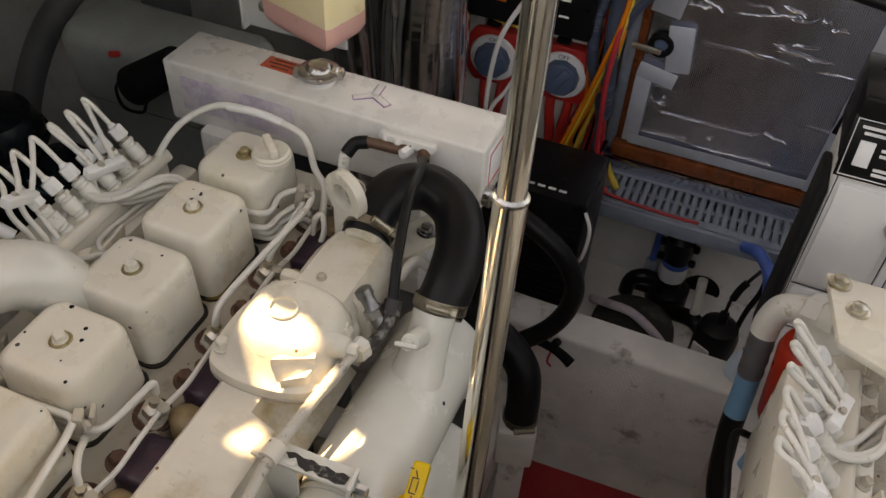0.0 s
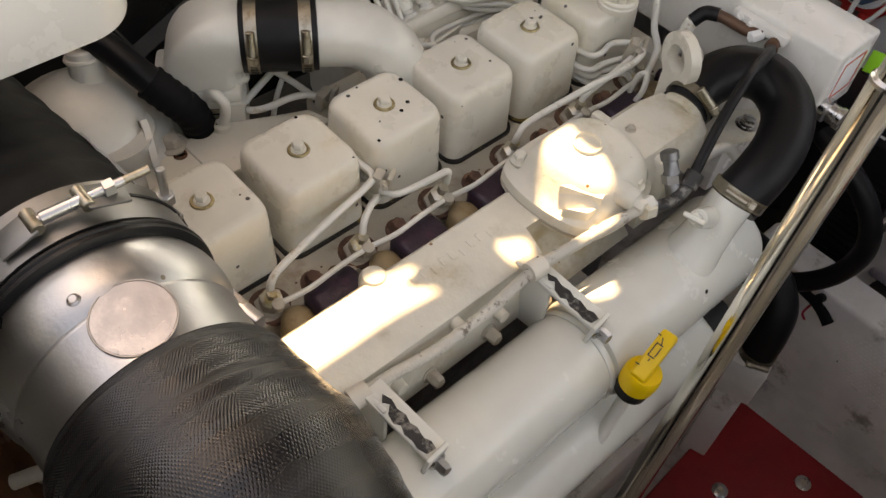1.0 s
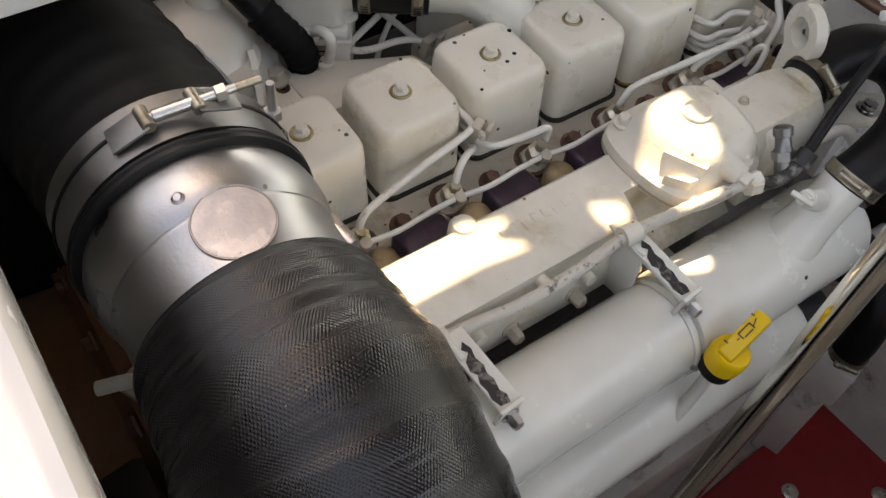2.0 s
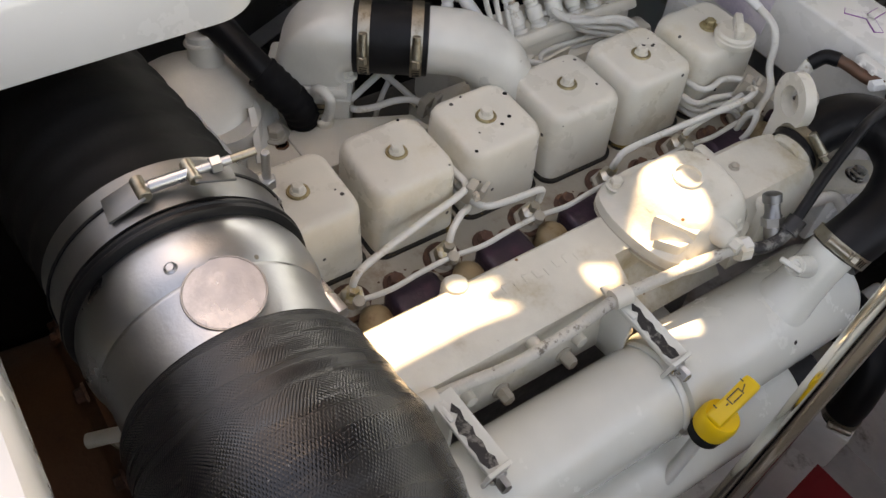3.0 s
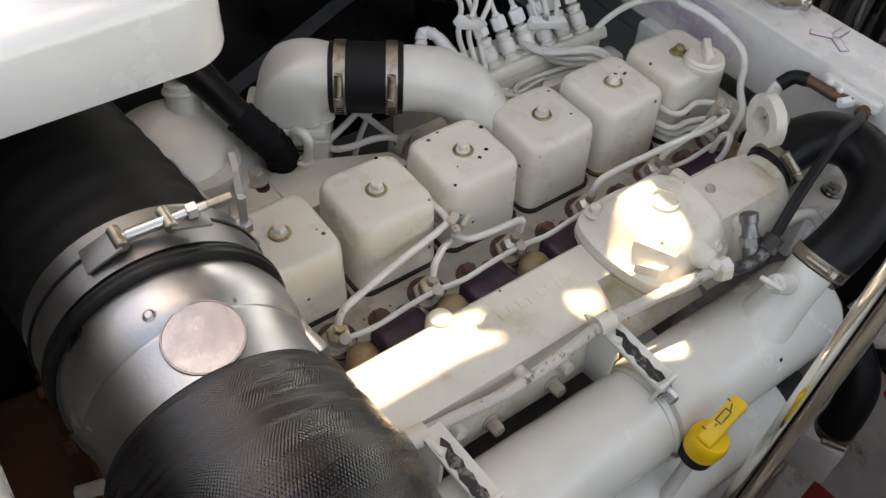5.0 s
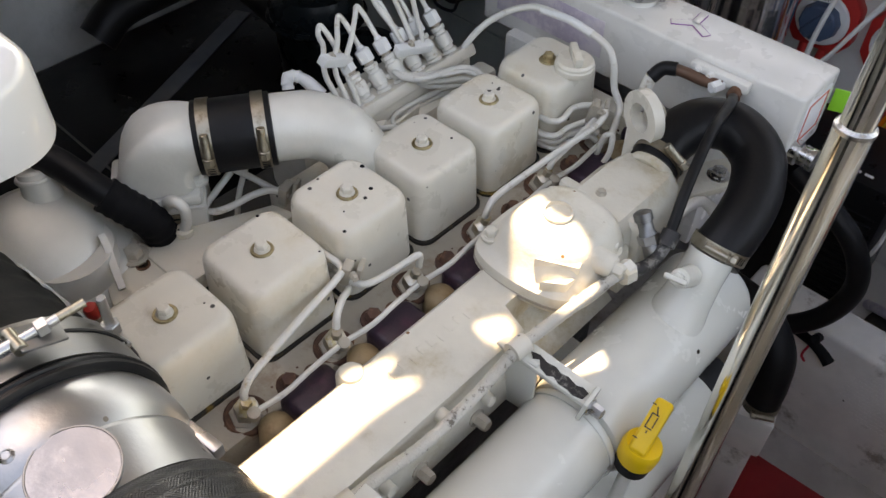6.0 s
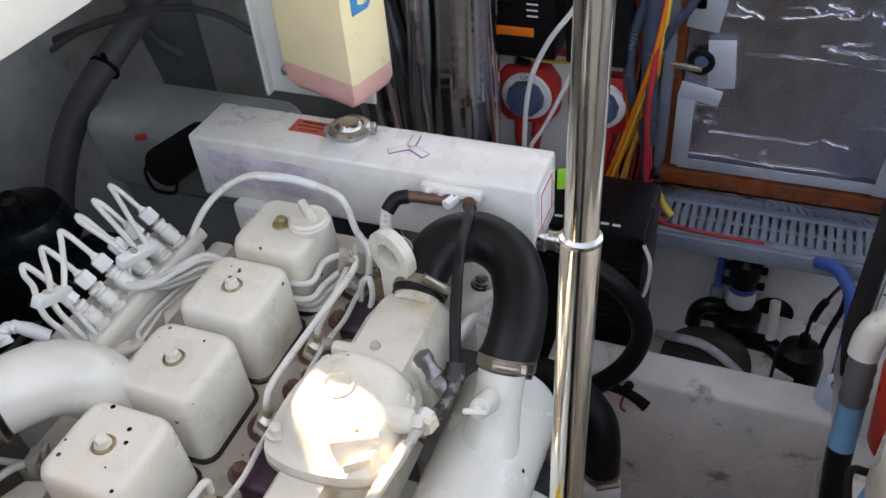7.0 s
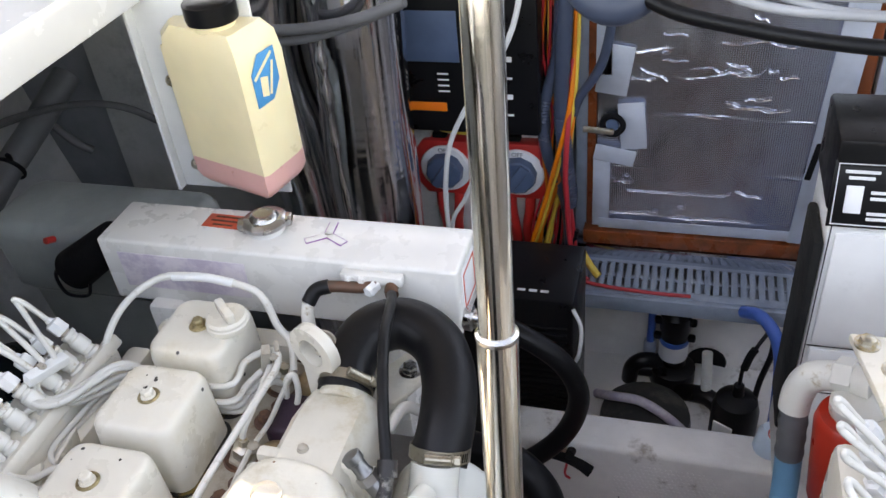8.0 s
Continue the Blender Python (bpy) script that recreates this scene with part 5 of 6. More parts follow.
# ---- port side of the engine room ----
bx = thing("black_tank", "glossy black plastic tank against the hull side", "tank", (-0.70, 0.35, 0.1))
part("body", box((-0.715, 0.30, 0.36), (0.42, 0.95, 0.50), 0.02, seg=3), black_plastic, bx)
part("strip", box((-0.66, 0.33, 0.6115), (0.035, 0.70, 0.003), 0.001, (0, 0, 24)), grey_hose, bx, "dark grey strip across the lid")
part("edge_trim", box((-0.512, 0.30, 0.606), (0.008, 0.93, 0.010), 0.003), grey_hose, bx, "grey line along the lid edge")
part("lid_seam", box((-0.715, 0.20, 0.6108), (0.40, 0.004, 0.0020), 0), grey_hose, bx)
ss = thing("sea_strainer", "dark green-black cylindrical filter housing", "filter", (-0.52, 0.60, 0.55))
part("bowl", lathe([(0.06, 0), (0.075, 0.02), (0.078, 0.12), (0.084, 0.13), (0.084, 0.16), (0.07, 0.185), (0.03, 0.195)], (-0.53, 0.63, 0.60), (0, 0, 1), 36), teal_black, ss)
part("rim", ring((-0.53, 0.63, 0.735), (0, 0, 1), 0.085, 0.006, 36, 8), teal_black, ss)
part("side_body", lathe([(0.05, 0), (0.062, 0.02), (0.062, 0.10), (0.05, 0.125), (0.02, 0.135)], (-0.44, 0.66, 0.58), (0.15, 0, 1), 32), teal_black, ss)
# two coloured rings that stand in for teal reflections
part("glint_band", ring((-0.53, 0.63, 0.755), (0, 0, 1), 0.079, 0.0022, 40, 6), teal_glint, ss, "teal ring painted in for a reflection on the bowl")
part("glint_rim", ring((-0.4245, 0.66, 0.684), (0.15, 0, 1), 0.0615, 0.0018, 36, 6), teal_glint, ss, "teal ring painted in for a reflection on the side body")
inlet = part("inlet_hose", tube([(-0.850, 0.36, 0.66), (-0.853, 0.415, 0.695), (-0.855, 0.50, 0.70), (-0.852, 0.585, 0.70), (-0.82, 0.64, 0.70), (-0.73, 0.645, 0.69), (-0.60, 0.63, 0.68)], 0.036, 24, 8), rubber, ss)
part("inlet_clamp", lathe([(0.0365, -0.008), (0.038, -0.008), (0.038, 0.008), (0.0365, 0.008)], (-0.8545, 0.55, 0.70), (0.02, 1, 0), 32, caps=(False, False)), steel, inlet, "steel hose clamp")
part("knob", lathe([(0.02, 0), (0.02, 0.02), (0.012, 0.028)], (-0.53, 0.63, 0.793), (0, 0, 1), 16), black_plastic, ss)
hs = thing("hull_hose", "thick grey hose with a black cable tie on the hull side", "hose", (-0.78, 0.95, 0.3))
part("hose", tube([(-0.72, 1.33, 0.86), (-0.74, 1.22, 0.80), (-0.75, 1.09, 0.748), (-0.75, 0.99, 0.70), (-0.75, 0.91, 0.62), (-0.75, 0.86, 0.52), (-0.72, 0.83, 0.40), (-0.66, 0.80, 0.25)], 0.029, 24, 8), grey_hose, hs)
part("cable_tie", ring((-0.745, 1.115, 0.757), (0, -0.93, -0.35), 0.030, 0.003, 28, 6, flat=1.6), matt_black, hs)
part("tie_head", box((-0.725, 1.105, 0.79), (0.010, 0.008, 0.022), 0.002, (20, 20, 0)), matt_black, hs)
wt = thing("plastic_tank", "grey translucent moulded plastic tank on the hull side", "tank", (-0.40, 0.93, 0.55))
b = loft(bmesh.new(), [[V(-0.40 + hx2 * sx, 0.945 + hy2 * sy, z) for sx, sy in ((-1, -0.7), (-0.9, -1), (0.9, -1), (1, -0.7), (1, 0.7), (0.9, 1), (-0.9, 1), (-1, 0.7))] for z, hx2, hy2 in ((0.30, 0.13, 0.06), (0.67, 0.16, 0.07), (0.675, 0.185, 0.078), (0.79, 0.195, 0.08), (0.812, 0.18, 0.066))])
bmesh.ops.bevel(b, geom=b.edges[:], offset=0.008, segments=2, profile=0.5, affect="EDGES")
part("body", b, grey_milk, wt)
part("outlet", rod((-0.45, 0.87, 0.79), (-0.45, 0.85, 0.80), 0.006, n=16), red_plastic, wt)
cn = thing("cable_connector", "black cable connector with a wire loop behind the tank", "connector", (-0.33, 0.83, 0.7))
part("plug", rod((-0.385, 0.82, 0.770), (-0.285, 0.83, 0.840), 0.036, 0.030, n=24), matt_black, cn)
part("loop", tube([(-0.375, 0.80, 0.80), (-0.405, 0.80, 0.775), (-0.40, 0.80, 0.735), (-0.36, 0.80, 0.735), (-0.345, 0.80, 0.76)], 0.003, 8, 6), rubber, cn)
part("tail", tube([(-0.34, 0.83, 0.80), (-0.36, 0.87, 0.76), (-0.40, 0.90, 0.60)], 0.008, 8, 6), rubber, cn)
for pts_, r_, lab in (([(-1.02, 1.2, 0.70), (-0.83, 1.2, 0.803), (-0.63, 1.2, 0.859), (-0.51, 1.2, 0.865), (-0.42, 1.2, 0.833), (-0.33, 1.2, 0.78)], 0.0085, "dark grey cable hung along the hull side"),
                     ([(-0.98, 1.22, 0.74), (-0.88, 1.25, 0.773), (-0.79, 1.25, 0.80), (-0.74, 1.25, 0.79), (-0.69, 1.25, 0.745), (-0.66, 1.26, 0.72)], 0.011, "thick dark grey cable on the hull side"),
                     ([(-0.20, 1.12, 1.06), (-0.10, 1.13, 1.058), (-0.03, 1.13, 1.064), (0.05, 1.13, 1.08), (0.13, 1.13, 1.11)], 0.011, "dark grey cable slung behind the bottle"),
                     ([(-0.18, 1.14, 1.03), (-0.08, 1.14, 1.035), (0.02, 1.14, 1.06), (0.12, 1.14, 1.10)], 0.009, "dark grey cable slung behind the bottle")):
    solo("hanging_cable", tube(pts_, r_ * 0.85, 12, 8), grey_hose, lab, "cable", "hull cables")
solo("dark_lining", box((-0.34, 1.435, 0.70), (0.78, 0.03, 0.96), 0.006), hull_paint, "dark stained lining panel on the bulkhead", "panel")

# expansion bottle on its white plate
pl = thing("bottle_bracket", "white painted steel plate hung from the deck edge", "bracket", (-0.16, 0.90, 1.2))
part("plate", box((-0.086, 0.892, 1.058), (0.178, 0.006, 0.30), 0.002), white_plastic, pl)
part("edge_flange", box((-0.176, 0.885, 1.058), (0.006, 0.024, 0.30), 0.002), white_plastic, pl)
bt = thing("expansion_bottle", "yellowed translucent coolant bottle with pink fluid and blue badge", "bottle", (-0.03, 0.86, 0.93))


def bottle_ring(z, k):
    pts_ = [(-0.128, 0.888), (-0.128, 0.868), (-0.114, 0.846), (0.008, 0.807), (0.017, 0.803), (0.023, 0.809), (0.038, 0.872), (0.038, 0.888)]
    cx, cy = -0.03, 0.85
    return [V(cx + (x - cx) * k, cy + (y - cy) * k, z) for x, y in pts_]


b = loft(bmesh.new(), [bottle_ring(z, k) for z, k in ((0.990, 1.0), (1.01, 1.0), (1.140, 1.0), (1.168, 0.94), (1.185, 0.75))])
bmesh.ops.bevel(b, geom=[e for e in b.edges if e.calc_face_angle(0) > 0.42], offset=0.014, segments=4, profile=0.5, affect="EDGES")
body_ = part("bottle", b, clear_milk, bt)
b = loft(bmesh.new(), [bottle_ring(z, k) for z, k in ((0.944, 0.62), (0.948, 0.78), (0.956, 0.93), (0.966, 1.0), (0.990, 1.0))])
part("fluid_level", b, pink_fluid, bt, "pink coolant in the bottom of the bottle")
part("neck", rod((-0.03, 0.852, 1.18), (-0.03, 0.852, 1.200), 0.028, n=24), clear_milk, bt)
part("cap", lathe([(0.033, 0), (0.034, 0.004), (0.034, 0.024), (0.03, 0.027)], (-0.03, 0.852, 1.192), (0, 0, 1), 28), black_plastic, bt, "black screw cap")
part("flange", box((-0.132, 0.886, 1.04), (0.022, 0.005, 0.20), 0.002), clear_milk, bt)
for z in (0.952, 1.088):
    part("bolt", hexbolt((-0.139, 0.882, z), (0, -1, 0), 0.006, 0.004, 0.009), zinc, bt)
b = prism([(-0.024, -0.034), (0.008, -0.034), (0.026, -0.012), (0.026, 0.034), (-0.006, 0.034), (-0.024, 0.012)], 0, 0.0012, 0.0003, m=Matrix.Translation((0.0312, 0.8400, 1.120)) @ pose(0, 0, 0, 90, 0, 76.6))
bd = part("badge", b, label_blue, bt, "blue badge with plain shapes")
for q in (prism([(-0.012, -0.022), (0.000, -0.026), (0.004, 0.000), (-0.010, 0.004)], 0.0012, 0.0018, 0), prism([(-0.020, 0.002), (0.020, 0.026), (0.018, 0.030), (-0.022, 0.006)], 0.0012, 0.0018, 0), prism([(0.006, -0.026), (0.020, 0.016), (0.016, 0.017), (0.002, -0.024)], 0.0012, 0.0018, 0)):
    bmesh.ops.transform(q, matrix=Matrix.Translation((0.0312, 0.8400, 1.120)) @ pose(0, 0, 0, 90, 0, 76.6), verts=q.verts)
    part("badge_shape", q, clear_milk, bd)

# foil duct
fd = thing("foil_duct", "crinkled silver foil air duct behind the header tank", "air duct", (-0.02, 1.24, 0.4))
part("duct", tube([(0.00, 1.24, 1.19), (-0.005, 1.24, 0.95), (-0.012, 1.24, 0.75), (-0.012, 1.24, 0.5), (-0.012, 1.24, 0.12)], 0.086, 40, 26, wave=lambda s: 1 + 0.003 * math.sin(s * 300) + 0.02 * math.sin(s * 17)), duct_foil, fd)
part("seam", tube([(-0.03, 1.162, 1.15), (-0.045, 1.162, 0.9), (-0.04, 1.160, 0.62), (-0.04, 1.160, 0.3)], 0.010, 10, 20, wave=lambda s: 1 + 0.25 * math.sin(s * 400)), duct_foil, fd)
solo("foil_duct", tube([(-0.17, 1.26, 1.19), (-0.19, 1.26, 0.95), (-0.17, 1.27, 0.7), (-0.15, 1.28, 0.3), (-0.15, 1.28, 0.0)], 0.07, 32, 20, wave=lambda s: 1 + 0.006 * math.sin(s * 260) + 0.03 * math.sin(s * 19)), duct_foil, "second foil air duct behind the header tank", "air duct")

# ---- forward bulkhead ----
bo = thing("switch_board", "white board with battery switches screwed to the bulkhead", "board", (0.14, 1.455, 0.44))
part("board", box((0.135, 1.452, 0.59), (0.305, 0.014, 0.325), 0.003), white_plastic, bo)
for x, z in ((0.018, 0.50), (0.258, 0.50), (0.018, 0.72)):
    part("screw", hexbolt((x, 1.445, z), (0, -1, 0), 0.006, 0.003, 0.009), rust, bo)


def battery_switch(x, z):
    s = thing("battery_switch", "red battery switch with a slate blue rotary knob", "switch", (x, 1.443, z), "battery switches")
    o = [(0.068, 0.035), (0.045, 0.066), (-0.045, 0.066), (-0.068, 0.035), (-0.068, -0.035), (-0.045, -0.066), (0.045, -0.066), (0.068, -0.035)]
    m_ = Matrix.Translation((x, 1.445, z)) @ pose(0, 0, 0, 90, 0, 0)
    part("housing", prism(o, 0, 0.034, 0.006, m=m_), red_plastic, s)
    part("dial", lathe([(0.054, 0.030), (0.055, 0.036), (0.052, 0.040), (0.04, 0.0405)], (x, 1.445, z), (0, -1, 0), 36), label_white, s)
    part("knob", lathe([(0.040, 0.038), (0.041, 0.042), (0.038, 0.058), (0.034, 0.061)], (x, 1.445, z), (0, -1, 0), 10), knob_blue, s)
    part("pointer", box((x, 1.382, z), (0.022, 0.010, 0.07), 0.004, (0, 35, 0)), knob_blue, s)
    cu = bpy.data.curves.new("text", "FONT")
    cu.body, cu.size, cu.align_x = "OFF", 0.014, "CENTER"
    tmp = new("tmp_text", cu)
    dg = bpy.context.evaluated_depsgraph_get()
    me = bpy.data.meshes.new_from_object(tmp.evaluated_get(dg))
    q = bmesh.new()
    q.from_mesh(me)
    bpy.data.objects.remove(tmp)
    bmesh.ops.transform(q, matrix=Matrix.Translation((x, 1.4038, z + 0.041)) @ pose(0, 0, 0, 90, 0, 0), verts=q.verts)
    part("lettering", q, ink_black, s)
    for dx in (-0.02, 0.022):
        part("cable", tube([(x + dx, 1.425, z - 0.055), (x + dx * 0.9, 1.418, z - 0.10), (x + dx * 0.6, 1.422, z - 0.16), (x + dx * 0.7 + 0.01, 1.43, z - 0.30)], 0.011, 12, 6), red_plastic, s, "thick red battery cable")
    part("top_lug", box((x - 0.01, 1.425, z + 0.074), (0.03, 0.02, 0.012), 0.003), matt_black, s)
    return s


battery_switch(0.080, 0.637)
battery_switch(0.236, 0.637)


def charger(x0_, x1_, label, bar):
    c = thing("battery_charger", label, "battery charger", ((x0_ + x1_) / 2, 1.455, 0.76))
    part("case", box(((x0_ + x1_) / 2, 1.405, 0.92), (x1_ - x0_, 0.10, 0.33), 0.006), black_plastic, c)
    if bar:
        part("stripe", box(((x0_ + x1_) / 2 - 0.012, 1.3535, 0.812), (x1_ - x0_ - 0.06, 0.003, 0.018), 0.001), orange, c, "orange stripe")
        part("face", box(((x0_ + x1_) / 2, 1.3545, 0.955), (x1_ - x0_ - 0.02, 0.002, 0.10), 0.001), knob_blue, c)
        for i_ in range(4):
            part("print_line", box((x1_ - 0.045, 1.3545, 0.845 + 0.012 * i_), (0.022, 0.0014, 0.003), 0), label_white, c)
    else:
        for i_ in range(5):
            part("print_mark", box(((x0_ + x1_) / 2, 1.3545, 0.80 + 0.038 * i_), (0.020, 0.0014, 0.010 if i_ % 2 else 0.004), 0), label_white, c)
    return c


charger(-0.025, 0.155, "black battery charger with an orange stripe", True)
charger(0.175, 0.292, "slim black electronic unit with white print", False)
for i, (mt, pts_, r, lab) in enumerate((
        (navy, [(0.330, 1.40, 1.14), (0.322, 1.40, 0.92), (0.295, 1.39, 0.80), (0.300, 1.39, 0.70), (0.335, 1.40, 0.58), (0.345, 1.40, 0.46)], 0.012, "navy corrugated conduit"),
        (navy, [(0.345, 1.39, 1.14), (0.330, 1.385, 0.84), (0.335, 1.385, 0.72), (0.346, 1.385, 0.62), (0.344, 1.39, 0.58)], 0.015, "navy corrugated conduit"),
        (navy, [(0.44, 1.38, 1.14), (0.41, 1.38, 0.92), (0.365, 1.385, 0.83), (0.352, 1.39, 0.79)], 0.009, "dark blue cable"),
        (wire_orange, [(0.352, 1.392, 0.80), (0.335, 1.39, 0.69), (0.310, 1.392, 0.60), (0.28, 1.40, 0.50), (0.265, 1.41, 0.40)], 0.007, "orange power cable"),
        (wire_yellow, [(0.352, 1.40, 0.80), (0.340, 1.40, 0.68), (0.322, 1.40, 0.60), (0.29, 1.41, 0.46)], 0.005, "yellow cable"),
        (wire_red, [(0.345, 1.39, 0.58), (0.352, 1.385, 0.53), (0.360, 1.38, 0.47), (0.372, 1.37, 0.44)], 0.005, "red cable"),
        (wire_orange, [(0.302, 1.42, 1.14), (0.300, 1.425, 0.92), (0.306, 1.425, 0.80), (0.312, 1.425, 0.60)], 0.004, "orange wire"),
        (wire_red, [(0.310, 1.42, 1.14), (0.308, 1.42, 0.95), (0.316, 1.42, 0.82), (0.320, 1.42, 0.55)], 0.004, "red wire"),
        (wire_orange, [(0.322, 1.435, 1.14), (0.326, 1.43, 0.95), (0.318, 1.43, 0.78), (0.308, 1.43, 0.62), (0.285, 1.43, 0.46)], 0.004, "orange wire"),
        (wire_red, [(0.296, 1.425, 1.14), (0.300, 1.42, 0.98), (0.290, 1.42, 0.86), (0.298, 1.42, 0.70), (0.310, 1.42, 0.48)], 0.0035, "red wire"),
        (wire_red, [(0.335, 1.435, 1.14), (0.338, 1.43, 0.9), (0.330, 1.43, 0.7), (0.336, 1.43, 0.5)], 0.0035, "red wire"),
        (black_plastic, [(0.325, 1.43, 1.14), (0.318, 1.425, 0.9), (0.325, 1.425, 0.7), (0.316, 1.425, 0.45)], 0.005, "black wire"),
        (wire_red, [(0.318, 1.43, 1.14), (0.314, 1.43, 0.90), (0.306, 1.43, 0.75), (0.300, 1.43, 0.5)], 0.0045, "red wire"),
        (grey_hose, [(0.345, 1.44, 1.14), (0.345, 1.44, 0.80), (0.330, 1.44, 0.60), (0.325, 1.44, 0.40)], 0.007, "grey cable"),
        (wire_yellow, [(0.372, 1.375, 0.475), (0.392, 1.36, 0.45), (0.412, 1.345, 0.434)], 0.008, "frayed yellow cable end"),
        (black_plastic, [(0.36, 1.385, 0.52), (0.345, 1.38, 0.46), (0.31, 1.37, 0.425), (0.27, 1.37, 0.40)], 0.006, "black wire"),
        (wire_red, [(0.36, 1.33, 0.432), (0.43, 1.318, 0.431), (0.52, 1.312, 0.430), (0.60, 1.315, 0.428)], 0.004, "red wire lying on the cable duct"),
        (wire_red, [(0.02, 1.425, 0.742), (0.10, 1.415, 0.745), (0.20, 1.415, 0.742), (0.29, 1.425, 0.73)], 0.007, "red wire along the board"),
        (wire_yellow, [(0.05, 1.42, 0.728), (0.12, 1.412, 0.722), (0.20, 1.415, 0.728)], 0.0035, "yellow wire along the board"),
        (white_plastic, [(0.198, 1.30, 0.885), (0.160, 1.30, 0.83), (0.128, 1.30, 0.76), (0.114, 1.30, 0.69), (0.108, 1.30, 0.60), (0.110, 1.31, 0.45)], 0.0052, "white cable hung before the switches"),
        (wire_orange, [(0.352, 1.42, 1.0), (0.352, 1.40, 0.90), (0.345, 1.375, 0.80), (0.318, 1.37, 0.68), (0.285, 1.37, 0.55), (0.252, 1.37, 0.43), (0.245, 1.40, 0.36)], 0.0050, "orange cable slanting down beside the switches"),
        (wire_yellow, [(0.358, 1.42, 1.0), (0.358, 1.40, 0.90), (0.352, 1.380, 0.80), (0.325, 1.375, 0.68), (0.292, 1.375, 0.55), (0.259, 1.375, 0.43), (0.252, 1.40, 0.36)], 0.0040, "yellow cable slanting down beside the switches"),
        (wire_red, [(0.350, 1.40, 0.90), (0.342, 1.355, 0.70), (0.346, 1.350, 0.60), (0.352, 1.345, 0.52), (0.368, 1.340, 0.45), (0.392, 1.335, 0.428)], 0.0055, "red cable bundle falling to the slotted duct"),
        (white_plastic, [(0.21, 1.30, 0.78), (0.186, 1.30, 0.725), (0.150, 1.30, 0.64), (0.118, 1.30, 0.575), (0.11, 1.31, 0.45)], 0.0045, "white cable hung before the switches"),
)):
    corr = r > 0.011
    solo("cable", tube(pts_, r, 12, 30 if corr else 7, wave=(lambda s: 1 + 0.06 * math.sin(s * 900)) if corr else None), mt, lab + " on the bulkhead" if "bulkhead" not in lab else lab, "cable", "bulkhead cables")
rg = random.Random(7)
for i in range(14):
    x_ = 0.288 + 0.0036 * i
    line_ = [(x_ + rg.uniform(-0.006, 0.006), 1.412 + rg.uniform(-0.008, 0.006), z_) for z_ in (1.14, 1.02, 0.93, 0.85, 0.77, 0.69, 0.60)] + [(x_ - 0.01 + rg.uniform(-0.02, 0.02), 1.41, 0.50), (x_ - 0.02, 1.41, 0.40)]
    mt, nm = ((wire_red, "red"), (wire_orange, "orange"), (wire_red, "red"), (black_plastic, "black"), (wire_yellow, "yellow"))[i % 5]
    solo("wire", tube(line_, 0.0026, 8, 5), mt, "thin " + nm + " wire in the loom on the bulkhead", "wire", "loom wires")
solo("white_cable_feed", tube([(0.198, 1.30, 0.885), (0.26, 1.30, 1.0), (0.30, 1.28, 1.18)], 0.0052, 10, 6), white_plastic, "white cable coming down from the deck", "cable", "bulkhead cables")
solo("upright_trunking", box((0.362, 1.448, 0.80), (0.024, 0.020, 0.66), 0.003), duct_grey, "grey upright cable trunking", "trunking")

# insulated access door
dr = thing("access_door", "access door lined with crinkled foil insulation in a timber frame", "door", (0.6, 1.455, 0.49))
fr_ = part("frame_left", box((0.383, 1.446, 0.84), (0.018, 0.028, 0.68), 0.003), timber, dr)
part("frame_right", box((0.858, 1.446, 0.84), (0.022, 0.028, 0.68), 0.003), timber, dr)
part("frame_sill", box((0.61, 1.434, 0.488), (0.48, 0.050, 0.034), 0.004), timber, dr)
b = bmesh.new()
nx, nz = 90, 300
vs = []
for j in range(nz + 1):
    row = []
    for i in range(nx + 1):
        x, z = 0.395 + 0.435 * i / nx, 0.514 + 0.60 * j / nz
        d = 0.0022 * noise.noise((x * 5, z * 7, 1.3)) + 0.0016 * noise.noise((x * 22, z * 16, 4.1))
        for zc, amp, wob, f_ in ((0.775, 0.0030, 0.004, 24), (0.812, 0.0030, 0.004, 29), (0.60, 0.0026, 0.002, 19), (0.545, 0.0024, 0.002, 22), (0.86, 0.0030, 0.008, 31), (0.905, 0.0028, 0.009, 26), (0.70, 0.0020, 0.004, 35), (0.655, 0.0020, 0.003, 30)):
            on = max(0.0, noise.noise((x * 12, zc * 31, 0.4)) + 0.05)
            d += amp * on * 2 * math.exp(-abs(z - zc - wob * math.sin(x * f_)) / 0.0020)
        row.append(b.verts.new((x, 1.424 - d, z)))
    vs.append(row)
uvl = b.loops.layers.uv.verify()
for j in range(nz):
    for i in range(nx):
        fc = b.faces.new((vs[j][i], vs[j][i + 1], vs[j + 1][i + 1], vs[j + 1][i]))
        for lo_ in fc.loops:
            lo_[uvl].uv = (lo_.vert.co.x, lo_.vert.co.z)
part("foil_lining", b, foil, dr, "crinkled reflective foil", angle=180)
# bright tubes added to give glints along the foil's creases
for x0, x1, z0, wob in ((0.500, 0.622, 0.778, 0.004), (0.632, 0.742, 0.797, 0.004), (0.455, 0.640, 0.602, 0.002), (0.420, 0.520, 0.548, 0.003), (0.540, 0.700, 0.544, 0.002), (0.440, 0.500, 0.852, 0.010), (0.560, 0.690, 0.872, 0.012), (0.460, 0.520, 0.905, 0.010), (0.410, 0.470, 0.628, 0.012), (0.610, 0.780, 0.925, 0.012)):
    line_ = [(x0 + (x1 - x0) * q / 7, 1.4205, z0 + wob * noise.noise((q * 0.9, z0 * 40, 2.0)) * 1.6) for q in range(8)]
